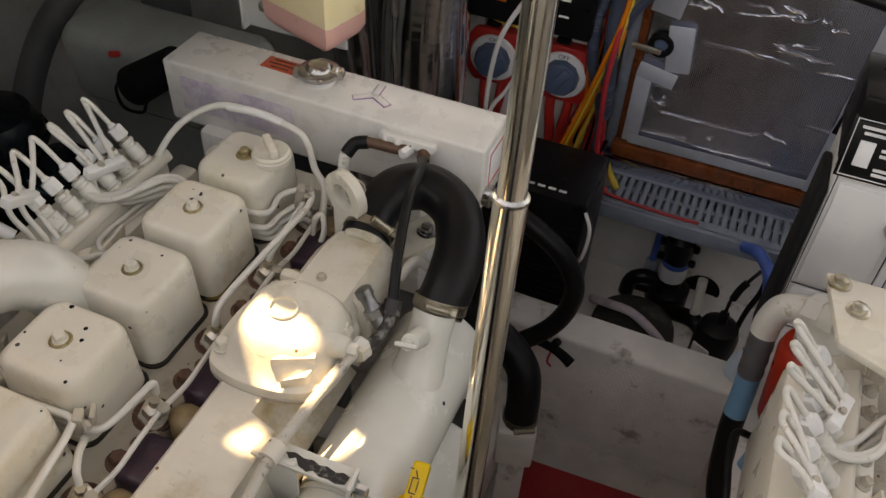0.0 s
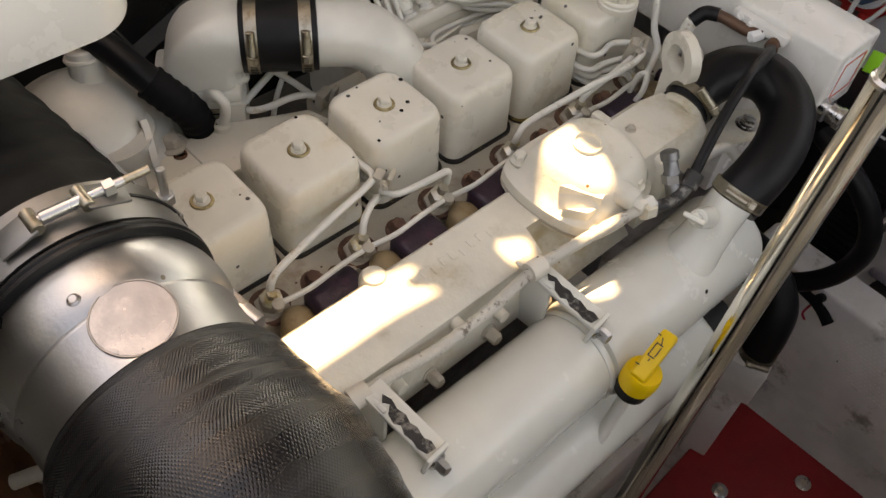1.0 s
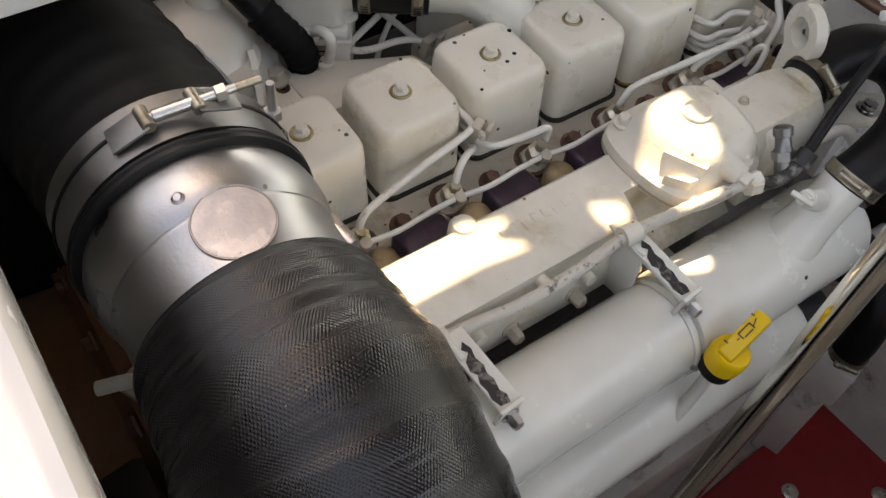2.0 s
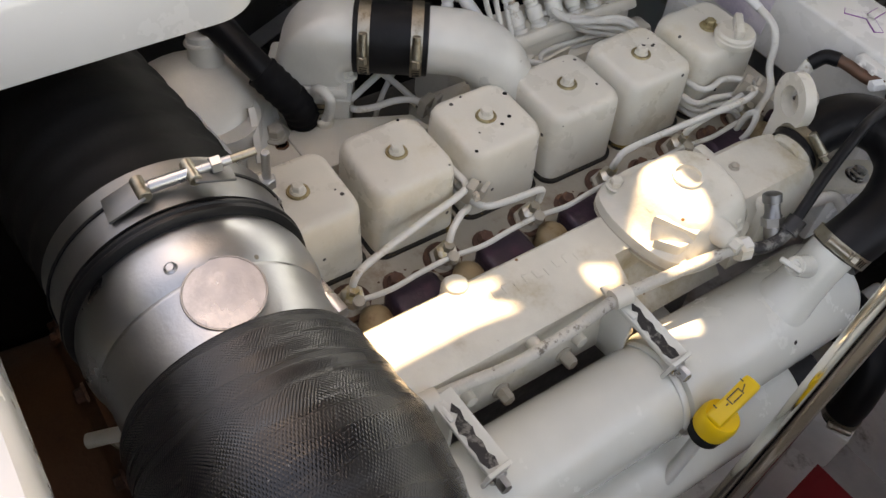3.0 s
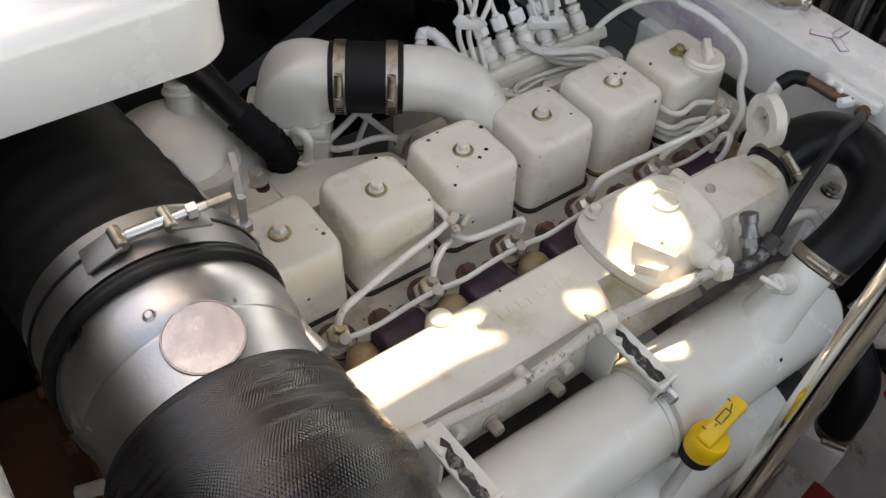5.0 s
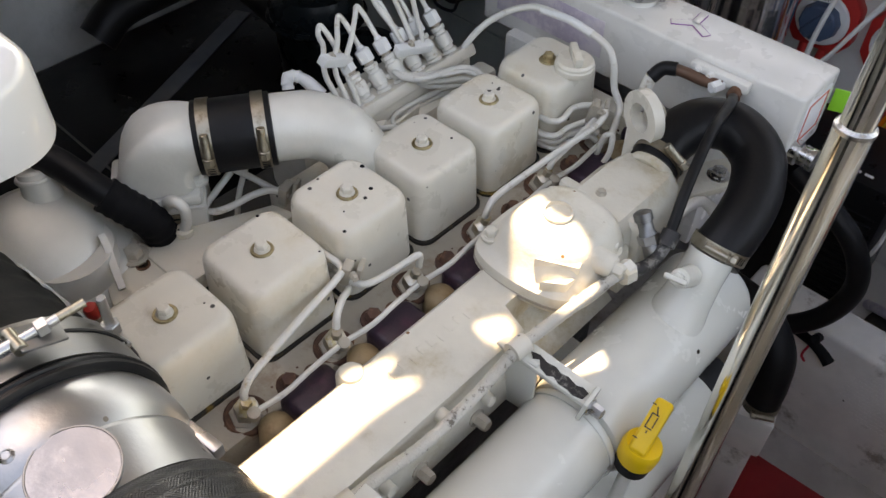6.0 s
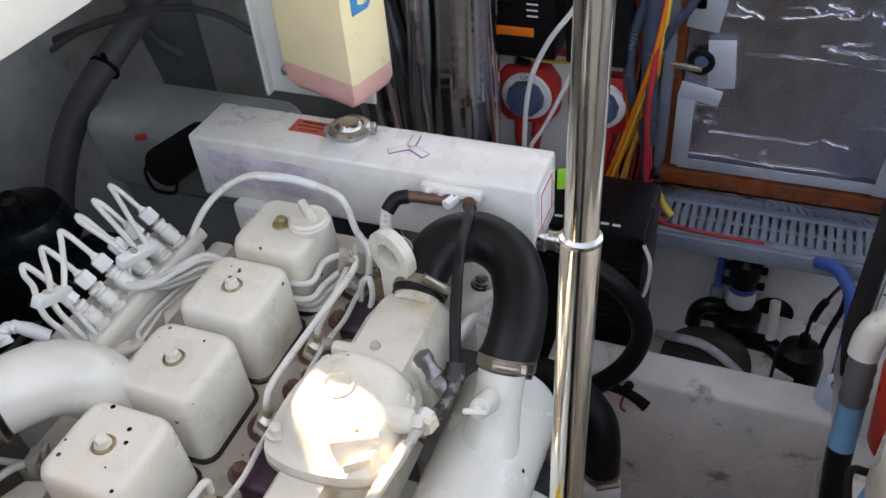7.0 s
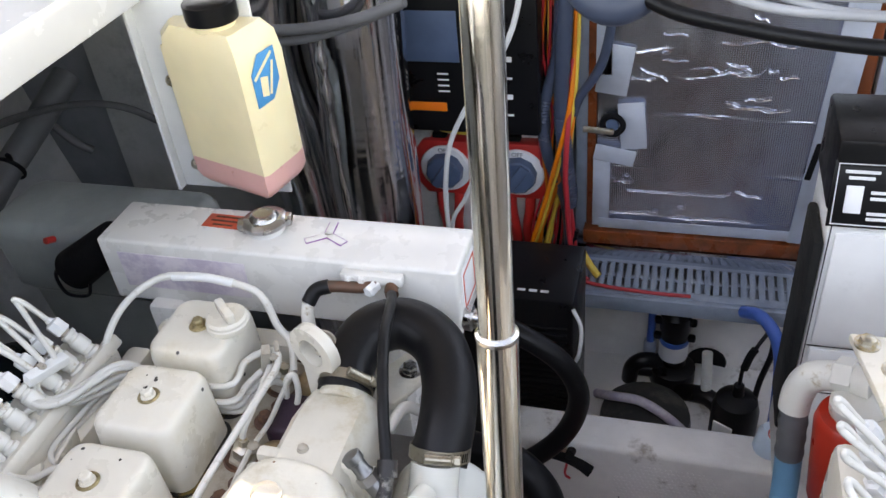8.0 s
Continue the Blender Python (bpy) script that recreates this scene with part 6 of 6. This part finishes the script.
    part("crease", tube(line_, lambda s: 0.0009 + 0.0006 * noise.noise((s * 90, z0 * 70, 5.0)), 6, 6), bright_foil, dr, "bright tube added for a glint along a foil crease")
# more short glint tubes, scattered at random
rg = random.Random(3)
for i in range(22):
    x0, z0, ln = rg.uniform(0.43, 0.76), rg.choice((0.56, 0.61, 0.80, 0.86, 0.90, 0.94, 0.98)) + rg.uniform(-0.015, 0.015), rg.uniform(0.012, 0.05)
    sl = rg.uniform(-0.5, 0.5)
    part("crease", tube([(x0 + ln * q / 4, 1.4205, z0 + sl * ln * q / 4 + 0.002 * math.sin(q * 2.3 + i)) for q in range(5)], 0.0012, 6, 4), bright_foil, dr, "bright tube added for a glint along a foil crease")
part("panel", box((0.612, 1.442, 0.814), (0.436, 0.026, 0.60), 0.002), tape, dr)
for i_, (cx, cz, w, h_, a) in enumerate(((0.405, 0.60, 0.034, 0.17, 0), (0.612, 0.524, 0.42, 0.024, 0), (0.815, 0.80, 0.05, 0.58, 3), (0.425, 0.87, 0.06, 0.10, 8), (0.462, 0.755, 0.05, 0.10, -6), (0.43, 0.69, 0.08, 0.035, 10), (0.405, 0.96, 0.03, 0.2, 0))):
    part("foil_tape", box((cx, 1.4175 - 0.0028 * (i_ % 3), cz), (w, 0.0022, h_), 0.0006, (0, a, 0)), tape, dr, "strip of grey foil tape")
lt = part("latch", ring((0.424, 1.412, 0.757), (0, 1, 0), 0.020, 0.006, 24, 8), matt_black, dr, "black ring latch with steel lever")
part("latch_core", lathe([(0.014, 0), (0.012, 0.006), (0.004, 0.008)], (0.424, 1.417, 0.757), (0, -1, 0), 20), knob_blue, lt)
part("lever", box((0.398, 1.405, 0.748), (0.060, 0.008, 0.012), 0.003, (0, 4, 0)), zinc, lt)
solo("vent_slots", box((0.795, 1.412, 0.70), (0.012, 0.006, 0.08), 0.002, (0, 8, 0)), matt_black, "dark torn slot in the foil lining", "slot")
solo("side_lining", box((0.98, 1.440, 0.84), (0.21, 0.024, 0.68), 0.003), tape, "grey foil lining beside the access door", "panel")

# slotted cable duct on its ledge
cd = thing("cable_duct", "grey slotted plastic cable duct on a ledge below the door", "cable duct", (0.58, 1.38, 0.38))
X0, X1 = 0.335, 0.82
part("front_lip", box(((X0 + X1) / 2, 1.302, 0.405), (X1 - X0, 0.012, 0.036), 0.002), duct_grey, cd)
part("bottom", box(((X0 + X1) / 2, 1.378, 0.389), (X1 - X0, 0.140, 0.004), 0.001), duct_grey, cd)
part("front_rail", box(((X0 + X1) / 2, 1.318, 0.424), (X1 - X0, 0.022, 0.004), 0.001), duct_grey, cd)
part("back_rail", box(((X0 + X1) / 2, 1.418, 0.424), (X1 - X0, 0.018, 0.004), 0.001), duct_grey, cd)
part("middle_rail", box(((X0 + X1) / 2, 1.368, 0.4235), (X1 - X0, 0.012, 0.003), 0.001), duct_grey, cd)
for i in range(27):
    x = X0 + 0.012 + 0.0178 * i
    s_ = part("slat", box((x, 1.368, 0.4238), (0.0118, 0.088, 0.0032), 0.0008), duct_grey, cd)
solo("foil_ledge", box((0.585, 1.436, 0.436), (0.49, 0.034, 0.05), 0.008), foil, "foil-wrapped ledge under the door sill", "ledge")

# pumps behind the low wall
wp = thing("water_pump", "black water pump with a white and blue label", "pump", (0.575, 1.39, 0.12))
part("motor", lathe([(0.03, 0), (0.031, 0.10), (0.034, 0.11), (0.034, 0.15), (0.02, 0.165)], (0.578, 1.39, 0.165), (0, 0, 1), 28), black_plastic, wp)
part("label", lathe([(0.0315, 0.028), (0.0322, 0.030), (0.0322, 0.070), (0.0315, 0.072)], (0.578, 1.39, 0.165), (0, 0, 1), 28), label_white, wp, "white wrap-around label")
part("label_band", lathe([(0.0318, 0.070), (0.0325, 0.072), (0.0325, 0.082), (0.0318, 0.084)], (0.578, 1.39, 0.165), (0, 0, 1), 28), blue_plastic, wp)
part("head", lathe([(0.045, 0), (0.05, 0.01), (0.05, 0.05), (0.035, 0.06)], (0.580, 1.385, 0.112), (0, 0, 1), 28), black_plastic, wp)
part("port", rod((0.50, 1.38, 0.15), (0.56, 1.38, 0.15), 0.02, n=20), black_plastic, wp)
for dx in (-0.036, 0.036):
    for z in (0.30, 0.255):
        part("ear", box((0.578 + dx, 1.38, z), (0.018, 0.016, 0.016), 0.005), black_plastic, wp)
solo("blue_pipe", tube([(0.528, 1.40, 0.385), (0.527, 1.40, 0.26), (0.526, 1.40, 0.20)], 0.009, 14), blue_plastic, "upright blue plastic pipe", "pipe")
solo("blue_pipe_joint", lathe([(0.014, 0), (0.014, 0.03), (0.011, 0.034)], (0.526, 1.40, 0.185), (0, 0, 1), 18), duct_grey, "grey collar on a blue pipe", "pipe joint")
solo("wire_coil", ring((0.487, 1.425, 0.325), (0.2, 1, 0.1), 0.018, 0.007, 24, 8), matt_black, "small coil of black wire on the panel", "wire")
for pts_, r, mt, lab in (([(0.42, 1.30, 0.13), (0.46, 1.26, 0.17), (0.52, 1.24, 0.185), (0.58, 1.22, 0.165), (0.63, 1.20, 0.13)], 0.0105, label_lilac, "cloudy pinkish hose across the bilge"),
                         ([(0.485, 1.37, 0.10), (0.492, 1.365, 0.165), (0.52, 1.37, 0.185), (0.56, 1.385, 0.165)], 0.018, black_plastic, "fat black hose beside the pump"),
                         ([(0.60, 1.34, 0.13), (0.66, 1.30, 0.16), (0.70, 1.28, 0.13)], 0.020, black_plastic, "fat black hose on the bilge floor"),
                         ([(0.648, 1.33, 0.265), (0.652, 1.315, 0.20), (0.655, 1.30, 0.13)], 0.011, pipe_paint, "yellowed white upright tube")):
    solo("bilge_hose", tube(pts_, r, 16, 8), mt, lab, "hose", "bilge hoses")
solo("limber_hole", lathe([(0.046, 0), (0.043, 0.006), (0.036, 0.004), (0.02, 0.002)], (0.655, 1.446, 0.128), (0, -1, 0), 28), matt_black, "dark round pipe hole in the panel", "hole")
solo("stone_grey_casting", lathe([(0.10, 0), (0.095, 0.03), (0.06, 0.05), (0.02, 0.055)], (0.53, 1.25, 0.11), (0, 0, 1), 28), dark_iron, "dark domed casting on the bilge floor", "casting")
bpump = thing("bilge_pump", "black bilge pump canister with a white label", "pump", (0.705, 1.19, 0.12))
part("canister", lathe([(0.044, 0), (0.046, 0.01), (0.046, 0.14), (0.040, 0.165), (0.02, 0.178), (0.012, 0.180), (0.010, 0.205), (0.006, 0.208)], (0.705, 1.19, 0.115), (0, 0, 1), 32), black_plastic, bpump)
part("label", box((0.681, 1.1445, 0.215), (0.040, 0.004, 0.07), 0.001, (0, 0, -28)), label_white, bpump)
part("wire", tube([(0.705, 1.19, 0.318), (0.708, 1.19, 0.37), (0.728, 1.20, 0.42), (0.75, 1.22, 0.45)], 0.004, 8, 6), rubber, bpump)
part("wire_joint", tube([(0.709, 1.19, 0.365), (0.716, 1.193, 0.395), (0.724, 1.197, 0.412)], 0.008, 8, 6), matt_black, bpump)
solo("bent_wire", tube([(0.755, 1.22, 0.45), (0.757, 1.22, 0.38), (0.742, 1.21, 0.30), (0.735, 1.20, 0.15)], 0.006, 10, 6), rubber, "black cable behind the bilge pump", "cable")
bhs = thing("blue_hose", "bent blue water hose with a pale blue end cap", "hose", (0.755, 1.06, 0.37))
part("hose", tube([(0.700, 1.27, 0.440), (0.728, 1.235, 0.462), (0.755, 1.205, 0.445), (0.770, 1.185, 0.395), (0.772, 1.15, 0.33), (0.762, 1.08, 0.335)], 0.0125, 18, 8), blue_plastic, bhs)
part("end_cap", lathe([(0.028, 0), (0.030, 0.006), (0.026, 0.040), (0.018, 0.052)], (0.757, 1.052, 0.303), (0.05, 0.1, 1), 24), pale_blue, bhs, "pale blue end cap")
part("red_insert", lathe([(0.012, 0), (0.012, 0.006)], (0.760, 1.046, 0.351), (0.1, -0.6, 0.8), 18), red_plastic, bhs, "red insert")
# black heater unit and hoses between the engines
hb = thing("black_unit", "black ribbed metal unit standing against the bulkhead", "heater", (0.30, 1.2, 0.1))
part("case", box((0.285, 1.20, 0.325), (0.215, 0.18, 0.46), 0.008, (0, 0, 0)), black_plastic, hb)
for i_ in range(14):
    part("rib", box((0.315, 1.1075, 0.27 + 0.017 * i_), (0.13, 0.005, 0.006), 0.001), matt_black, hb)
for i_ in range(6):
    part("print_mark", box((0.225 + 0.022 * i_, 1.135, 0.5558), (0.015, 0.006, 0.0012), 0), label_white, hb)
part("wire", tube([(0.392, 1.105, 0.545), (0.408, 1.095, 0.51), (0.405, 1.09, 0.45), (0.394, 1.105, 0.41)], 0.004, 8, 6), white_plastic, hb)
solo("curled_hose", tube([(0.25, 1.0, 0.60), (0.33, 0.985, 0.575), (0.393, 0.98, 0.528), (0.420, 0.98, 0.452), (0.396, 0.975, 0.360), (0.333, 0.95, 0.300), (0.26, 0.92, 0.28)], 0.019, 20, 8), rubber, "black rubber hose curving beside the low wall", "hose")
wh = thing("water_elbow_hose", "short black rubber elbow hose with steel clamp", "hose", (0.40, 0.76, 0.2))
part("hose", tube([(0.26, 0.82, 0.47), (0.33, 0.81, 0.465), (0.385, 0.785, 0.435), (0.402, 0.76, 0.39), (0.404, 0.75, 0.33)], 0.030, 24, 8), rubber, wh)
hose_clamp(wh, (0.404, 0.7515, 0.342), (0.02, -0.15, -1), 0.0305, (0.6, -1, 0), 0.012)
part("block", box((0.402, 0.748, 0.285), (0.07, 0.07, 0.10), 0.006, (0, 0, 15)), bilge_paint, wh, "white painted hose tail block")
part("pedestal", box((0.402, 0.748, 0.11), (0.05, 0.05, 0.27), 0.004, (0, 0, 15)), bilge_paint, wh)
vh = thing("valve_handle", "black valve handle on the low wall", "valve", (0.42, 0.985, 0.28))
part("handle", tube([(0.36, 0.985, 0.285), (0.40, 0.975, 0.288), (0.425, 0.97, 0.282), (0.445, 0.965, 0.272)], lambda s: 0.009 + 0.05 * max(0, s - 0.04), 14, 6), matt_black, vh)
part("stem", rod((0.405, 0.998, 0.285), (0.405, 0.965, 0.310), 0.009, n=14), matt_black, vh)
part("wire", tube([(0.40, 0.975, 0.28), (0.396, 0.97, 0.25), (0.405, 0.972, 0.235)], 0.0025, 6, 6), wire_red, vh)

# red floor board between the engines
rb = thing("red_board", "red painted floor board fixed with steel bolts", "floor board", (0.55, 0.65, -0.02))
part("board", box((0.557, 0.645, -0.0085), (0.300, 0.515, 0.022), 0.004, (0, 0, 2.6)), red_cover, rb)
for x, y in ((0.498, 0.695), (0.598, 0.837), (0.52, 0.45), (0.66, 0.66)):
    w = part("washer", lathe([(0.016, 0), (0.016, 0.003), (0.012, 0.005)], (x, y, 0.002), (0, 0, 1), 24), steel, rb)
    part("screw", lathe([(0.007, 0.003), (0.006, 0.007), (0.002, 0.0055)], (x, y, 0.002), (0, 0, 1), 12), zinc, w)
solo("red_strap", tube([(0.36, 0.895, 0.10), (0.362, 0.90, 0.05), (0.375, 0.895, 0.012), (0.39, 0.88, 0.004)], 0.009, 12, 6), red_plastic, "red strap end beside the floor board", "strap")

# ---- gearbox end below the exhaust ----
gb = thing("gearbox", "rusty brown gearbox casting under the exhaust", "gearbox", (-0.02, -0.38, 0.05))
part("casing", lathe([(0.10, 0), (0.19, 0.02), (0.205, 0.05), (0.205, 0.07), (0.185, 0.085), (0.19, 0.16), (0.14, 0.26), (0.12, 0.34)], (-0.04, -0.195, 0.49), (0, -1, 0.02), 44), brown_rust, gb)
part("black_cover", box((0.07, -0.37, 0.585), (0.36, 0.19, 0.07), 0.012), black_plastic, gb, "black plastic cover")
for i_ in range(5):
    part("flange_bolt", hexbolt((-0.04 + 0.196 * math.sin(radians(-60 + 32 * i_)), -0.268, 0.49 + 0.196 * math.cos(radians(-60 + 32 * i_))), (0, -1, 0), 0.009, 0.009, 0.013), rust, gb)
part("leg", box((-0.02, -0.36, 0.14), (0.14, 0.20, 0.30), 0.01), brown_rust, gb)
# black box added where the space beside the gearbox is only dark
bb = thing("dark_filler_box", "black box added to darken the space beside the gearbox", "battery box", (-0.50, -0.52, -0.02))
part("tub", box((-0.50, -0.52, 0.23), (0.46, 0.60, 0.50), 0.015, seg=3), black_plastic, bb)
part("lid", box((-0.50, -0.52, 0.505), (0.48, 0.62, 0.05), 0.012, seg=3), matt_black, bb)
gp = thing("gearbox_pipe", "cream painted pipe end above the gearbox", "pipe", (0.05, -0.25, 0.6))
part("pipe", tube([(0.035, -0.285, 0.69), (0.052, -0.25, 0.70), (0.075, -0.21, 0.70), (0.085, -0.16, 0.68)], 0.0085, 16, 6), pipe_paint, gp)
part("clip", box((0.045, -0.245, 0.66), (0.045, 0.03, 0.06), 0.004, (10, 20, 30)), stained, gp)

# ---- second engine, port side ----
E2 = 0.945
e2 = thing("second_engine", "cream painted second marine diesel engine", "engine", (E2, 0.27, 0.02))
part("engine_block", box((E2 - 0.01, 0.275, 0.50), (0.235, 0.80, 0.52), 0.015), paint, e2)
part("oil_pan", box((E2 - 0.01, 0.275, 0.19), (0.20, 0.74, 0.24), 0.02), paint, e2)
part("cylinder_head", box((E2 - 0.005, 0.285, 0.778), (0.225, 0.76, 0.044), 0.006), stained, e2)
for y in (-0.02, 0.56):
    part("engine_mount", box((E2 - 0.17, y, 0.345), (0.20, 0.07, 0.13), 0.006), paint, e2)
br2 = part("bracket_plate", prism([(0.752, 0.715), (0.90, 0.715), (0.90, 0.585), (0.835, 0.575), (0.775, 0.600)], 0.886, 0.898, 0.004), paint, e2, "cream bracket plate")
for x, y in ((0.769, 0.698), (0.792, 0.660)):
    part("bolt", hexbolt((x, y, 0.899), (0, 0, 1), 0.009, 0.006, 0.014), zinc, br2)
part("bracket_web", box((0.87, 0.66, 0.83), (0.06, 0.10, 0.11), 0.005), paint, e2)
ff = thing("fuel_filter", "red spin-on fuel filter with black print", "filter", (0.79, 0.70, 0.6))
part("canister", lathe([(0.03, 0), (0.046, 0.006), (0.050, 0.016), (0.050, 0.135), (0.046, 0.148), (0.044, 0.15)], (0.800, 0.705, 0.615), (-0.08, 0.1, 1), 36), red_filter_paint, ff)
part("head", lathe([(0.030, 0), (0.034, 0.006), (0.034, 0.02), (0.02, 0.03)], (0.788, 0.720, 0.762), (-0.08, 0.1, 1), 28), silver_paint, ff)
b = bmesh.new()
for z, w in ((0.685, 0.030), (0.702, 0.022), (0.730, 0.034)):
    box((0.772, 0.658 + (z - 0.685) * 0.1, z), (w, 0.003, 0.007), 0.0005, (0, 8, -28), bm=b)
part("print_bars", b, ink_black, ff)
part("mount", box((0.85, 0.70, 0.76), (0.12, 0.06, 0.05), 0.006), paint, ff)
fh = thing("fuel_hose", "fuel hose with cream elbow, grey tape and blue sleeve", "hose", (0.73, 0.72, 0.4))
part("elbow", tube([(0.80, 0.735, 0.800), (0.765, 0.755, 0.790), (0.735, 0.762, 0.776), (0.724, 0.760, 0.750), (0.722, 0.755, 0.725)], 0.0195, 20, 7), pipe_paint, fh, "cream elbow fitting")
part("elbow_nut", lathe([(0.024, 0), (0.024, 0.022), (0.021, 0.025)], (0.782, 0.748, 0.796), (-0.8, 0.4, -0.25), 6), pipe_paint, fh)
part("taped_part", tube([(0.7225, 0.757, 0.735), (0.724, 0.750, 0.70), (0.726, 0.742, 0.650)], 0.0180, 20, 9, wave=lambda s: 1 + 0.04 * math.sin(s * 260)), grey_hose, fh, "hose wrapped in grey tape")
part("blue_sleeve", tube([(0.726, 0.743, 0.655), (0.728, 0.735, 0.61), (0.728, 0.725, 0.575)], 0.0172, 20, 6), blue_tape, fh, "blue hose sleeve")
part("black_part", tube([(0.728, 0.728, 0.585), (0.732, 0.715, 0.52), (0.748, 0.69, 0.42), (0.79, 0.66, 0.33), (0.86, 0.64, 0.30)], 0.0172, 20, 7), rubber, fh)
part("lower_sleeve", tube([(0.752, 0.60, 0.62), (0.765, 0.62, 0.66), (0.785, 0.65, 0.70)], 0.016, 16, 6), blue_tape, fh, "second blue hose sleeve")
part("small_fitting", rod((0.735, 0.52, 0.70), (0.79, 0.53, 0.70), 0.013, n=18), pipe_paint, fh)
part("pink_cap", rod((0.79, 0.532, 0.70), (0.81, 0.535, 0.70), 0.012, n=16), pink_fluid, fh)
solo("black_loop", tube([(0.738, 0.60, 0.69), (0.716, 0.585, 0.705), (0.714, 0.55, 0.70), (0.722, 0.49, 0.69), (0.735, 0.44, 0.62), (0.80, 0.43, 0.55)], 0.005, 10, 7), rubber, "thin black pipe bent round the second engine", "pipe")
# white cabinet with control panel beyond the second engine
wc = thing("white_cabinet", "white metal cabinet with seams beside the bulkhead", "cabinet", (0.95, 1.0, 0.4))
part("body", box((0.9415, 0.985, 0.655), (0.392, 0.15, 0.53), 0.006), white_plastic, wc)
for x, z, w, h_ in ((0.80, 0.80, 0.09, 0.19), (0.80, 0.66, 0.09, 0.07), (0.91, 0.76, 0.11, 0.27), (0.83, 0.54, 0.14, 0.14)):
    part("panel", box((x, 0.9075, z), (w, 0.008, h_), 0.003), white_plastic, wc)
part("label", box((0.93, 0.9025, 0.70), (0.06, 0.002, 0.05), 0.0005), label_white, wc)
for i_ in range(3):
    part("print_bar", box((0.925, 0.9010, 0.716 - 0.014 * i_), (0.040, 0.0014, 0.006), 0), ink_black, wc)
for x, z, w, h_ in ((0.748, 0.66, 0.0016, 0.50), (0.853, 0.66, 0.0016, 0.50), (0.80, 0.703, 0.10, 0.0016), (0.80, 0.612, 0.10, 0.0016), (0.868, 0.78, 0.0016, 0.22), (0.915, 0.62, 0.11, 0.0016)):
    part("seam", box((x, 0.9028, z), (w, 0.0012, h_), 0), ink_black, wc)
for x, z in ((0.846, 0.845), (0.880, 0.860), (0.905, 0.835), (0.872, 0.815)):
    part("fitting", lathe([(0.014, 0), (0.014, 0.010), (0.009, 0.012), (0.009, 0.022), (0.004, 0.024)], (x, 0.905, z), (0.1, -1, 0.15), 14), zinc, wc, "tarnished hose fitting")
part("dark_label", box((0.93, 0.9022, 0.650), (0.05, 0.002, 0.016), 0.0005), ink_black, wc)
part("leg", box((0.945, 0.985, 0.18), (0.36, 0.13, 0.42), 0.004), white_plastic, wc)
solo("foam_panel", box((0.738, 0.955, 0.70), (0.013, 0.10, 0.36), 0.005), foam, "black foam sound insulation edge on the cabinet", "insulation")
cb = thing("control_box", "black control box with a white rocker switch on the cabinet", "control box", (0.83, 0.97, 0.92))
part("case", box((0.84, 0.985, 0.972), (0.20, 0.13, 0.105), 0.006), black_plastic, cb)
fm = pose(0.835, 0.9165, 0.952, -14, 0, 0)


def on_panel(x, z, w, h_, d, mt, name):
    q = box((x, -0.004 - d, z), (w, 0.003, h_), 0.0006)
    bmesh.ops.transform(q, matrix=fm, verts=q.verts)
    return part(name, q, mt, cb)


on_panel(0, 0, 0.19, 0.088, 0, black_plastic, "panel")
for x, z, w, h_ in ((0, 0.040, 0.182, 0.0012), (0, -0.040, 0.182, 0.0012), (-0.090, 0, 0.0012, 0.08), (-0.02, 0, 0.0012, 0.08)):
    on_panel(x, z, w, h_, 0.002, label_white, "white_line")
on_panel(-0.068, -0.006, 0.020, 0.036, 0.003, label_white, "rocker_switch")
for x, z, w in ((-0.062, 0.030, 0.040), (-0.062, 0.022, 0.030), (-0.038, 0.004, 0.022), (-0.038, -0.004, 0.022), (-0.038, -0.024, 0.024), (-0.038, -0.031, 0.024)):
    on_panel(x, z, w, 0.004, 0.002, label_white, "print_bar")
# cables slung under the deck
for pts_, r, mt, lab in (([(0.36, 1.38, 1.21), (0.40, 1.20, 1.175), (0.50, 1.10, 1.125), (0.62, 1.10, 1.09), (0.80, 1.10, 1.065), (1.05, 1.10, 1.06), (1.40, 1.15, 1.10), (1.78, 1.2, 1.21)], 0.011, rubber, "black cable slung under the deck"),
                         ([(0.42, 1.38, 1.21), (0.48, 1.2, 1.18), (0.60, 1.11, 1.130), (0.75, 1.11, 1.105), (0.95, 1.11, 1.11), (1.1, 1.11, 1.15), (1.35, 1.25, 1.17), (1.5, 1.38, 1.21)], 0.007, grey_cable, "pale grey cable slung under the deck"),
                         ([(0.46, 1.38, 1.21), (0.52, 1.2, 1.18), (0.64, 1.12, 1.140), (0.80, 1.12, 1.125), (1.0, 1.12, 1.14), (1.2, 1.25, 1.16), (1.4, 1.38, 1.21)], 0.006, grey_cable, "pale grey cable slung under the deck"),
                         ([(0.50, 1.38, 1.21), (0.55, 1.2, 1.18), (0.68, 1.12, 1.122), (0.85, 1.12, 1.10), (1.05, 1.12, 1.13), (1.25, 1.25, 1.16), (1.4, 1.38, 1.21)], 0.007, grey_cable, "pale grey cable slung under the deck"),
                         ([(0.33, 1.38, 1.22), (0.36, 1.20, 1.175), (0.42, 1.12, 1.118), (0.48, 1.12, 1.125), (0.53, 1.22, 1.18), (0.56, 1.38, 1.22)], 0.028, navy, "fat dark blue hose under the deck")):
    solo("slung_cable", tube(pts_, r, 14, 8), mt, lab, "cable", "slung cables")
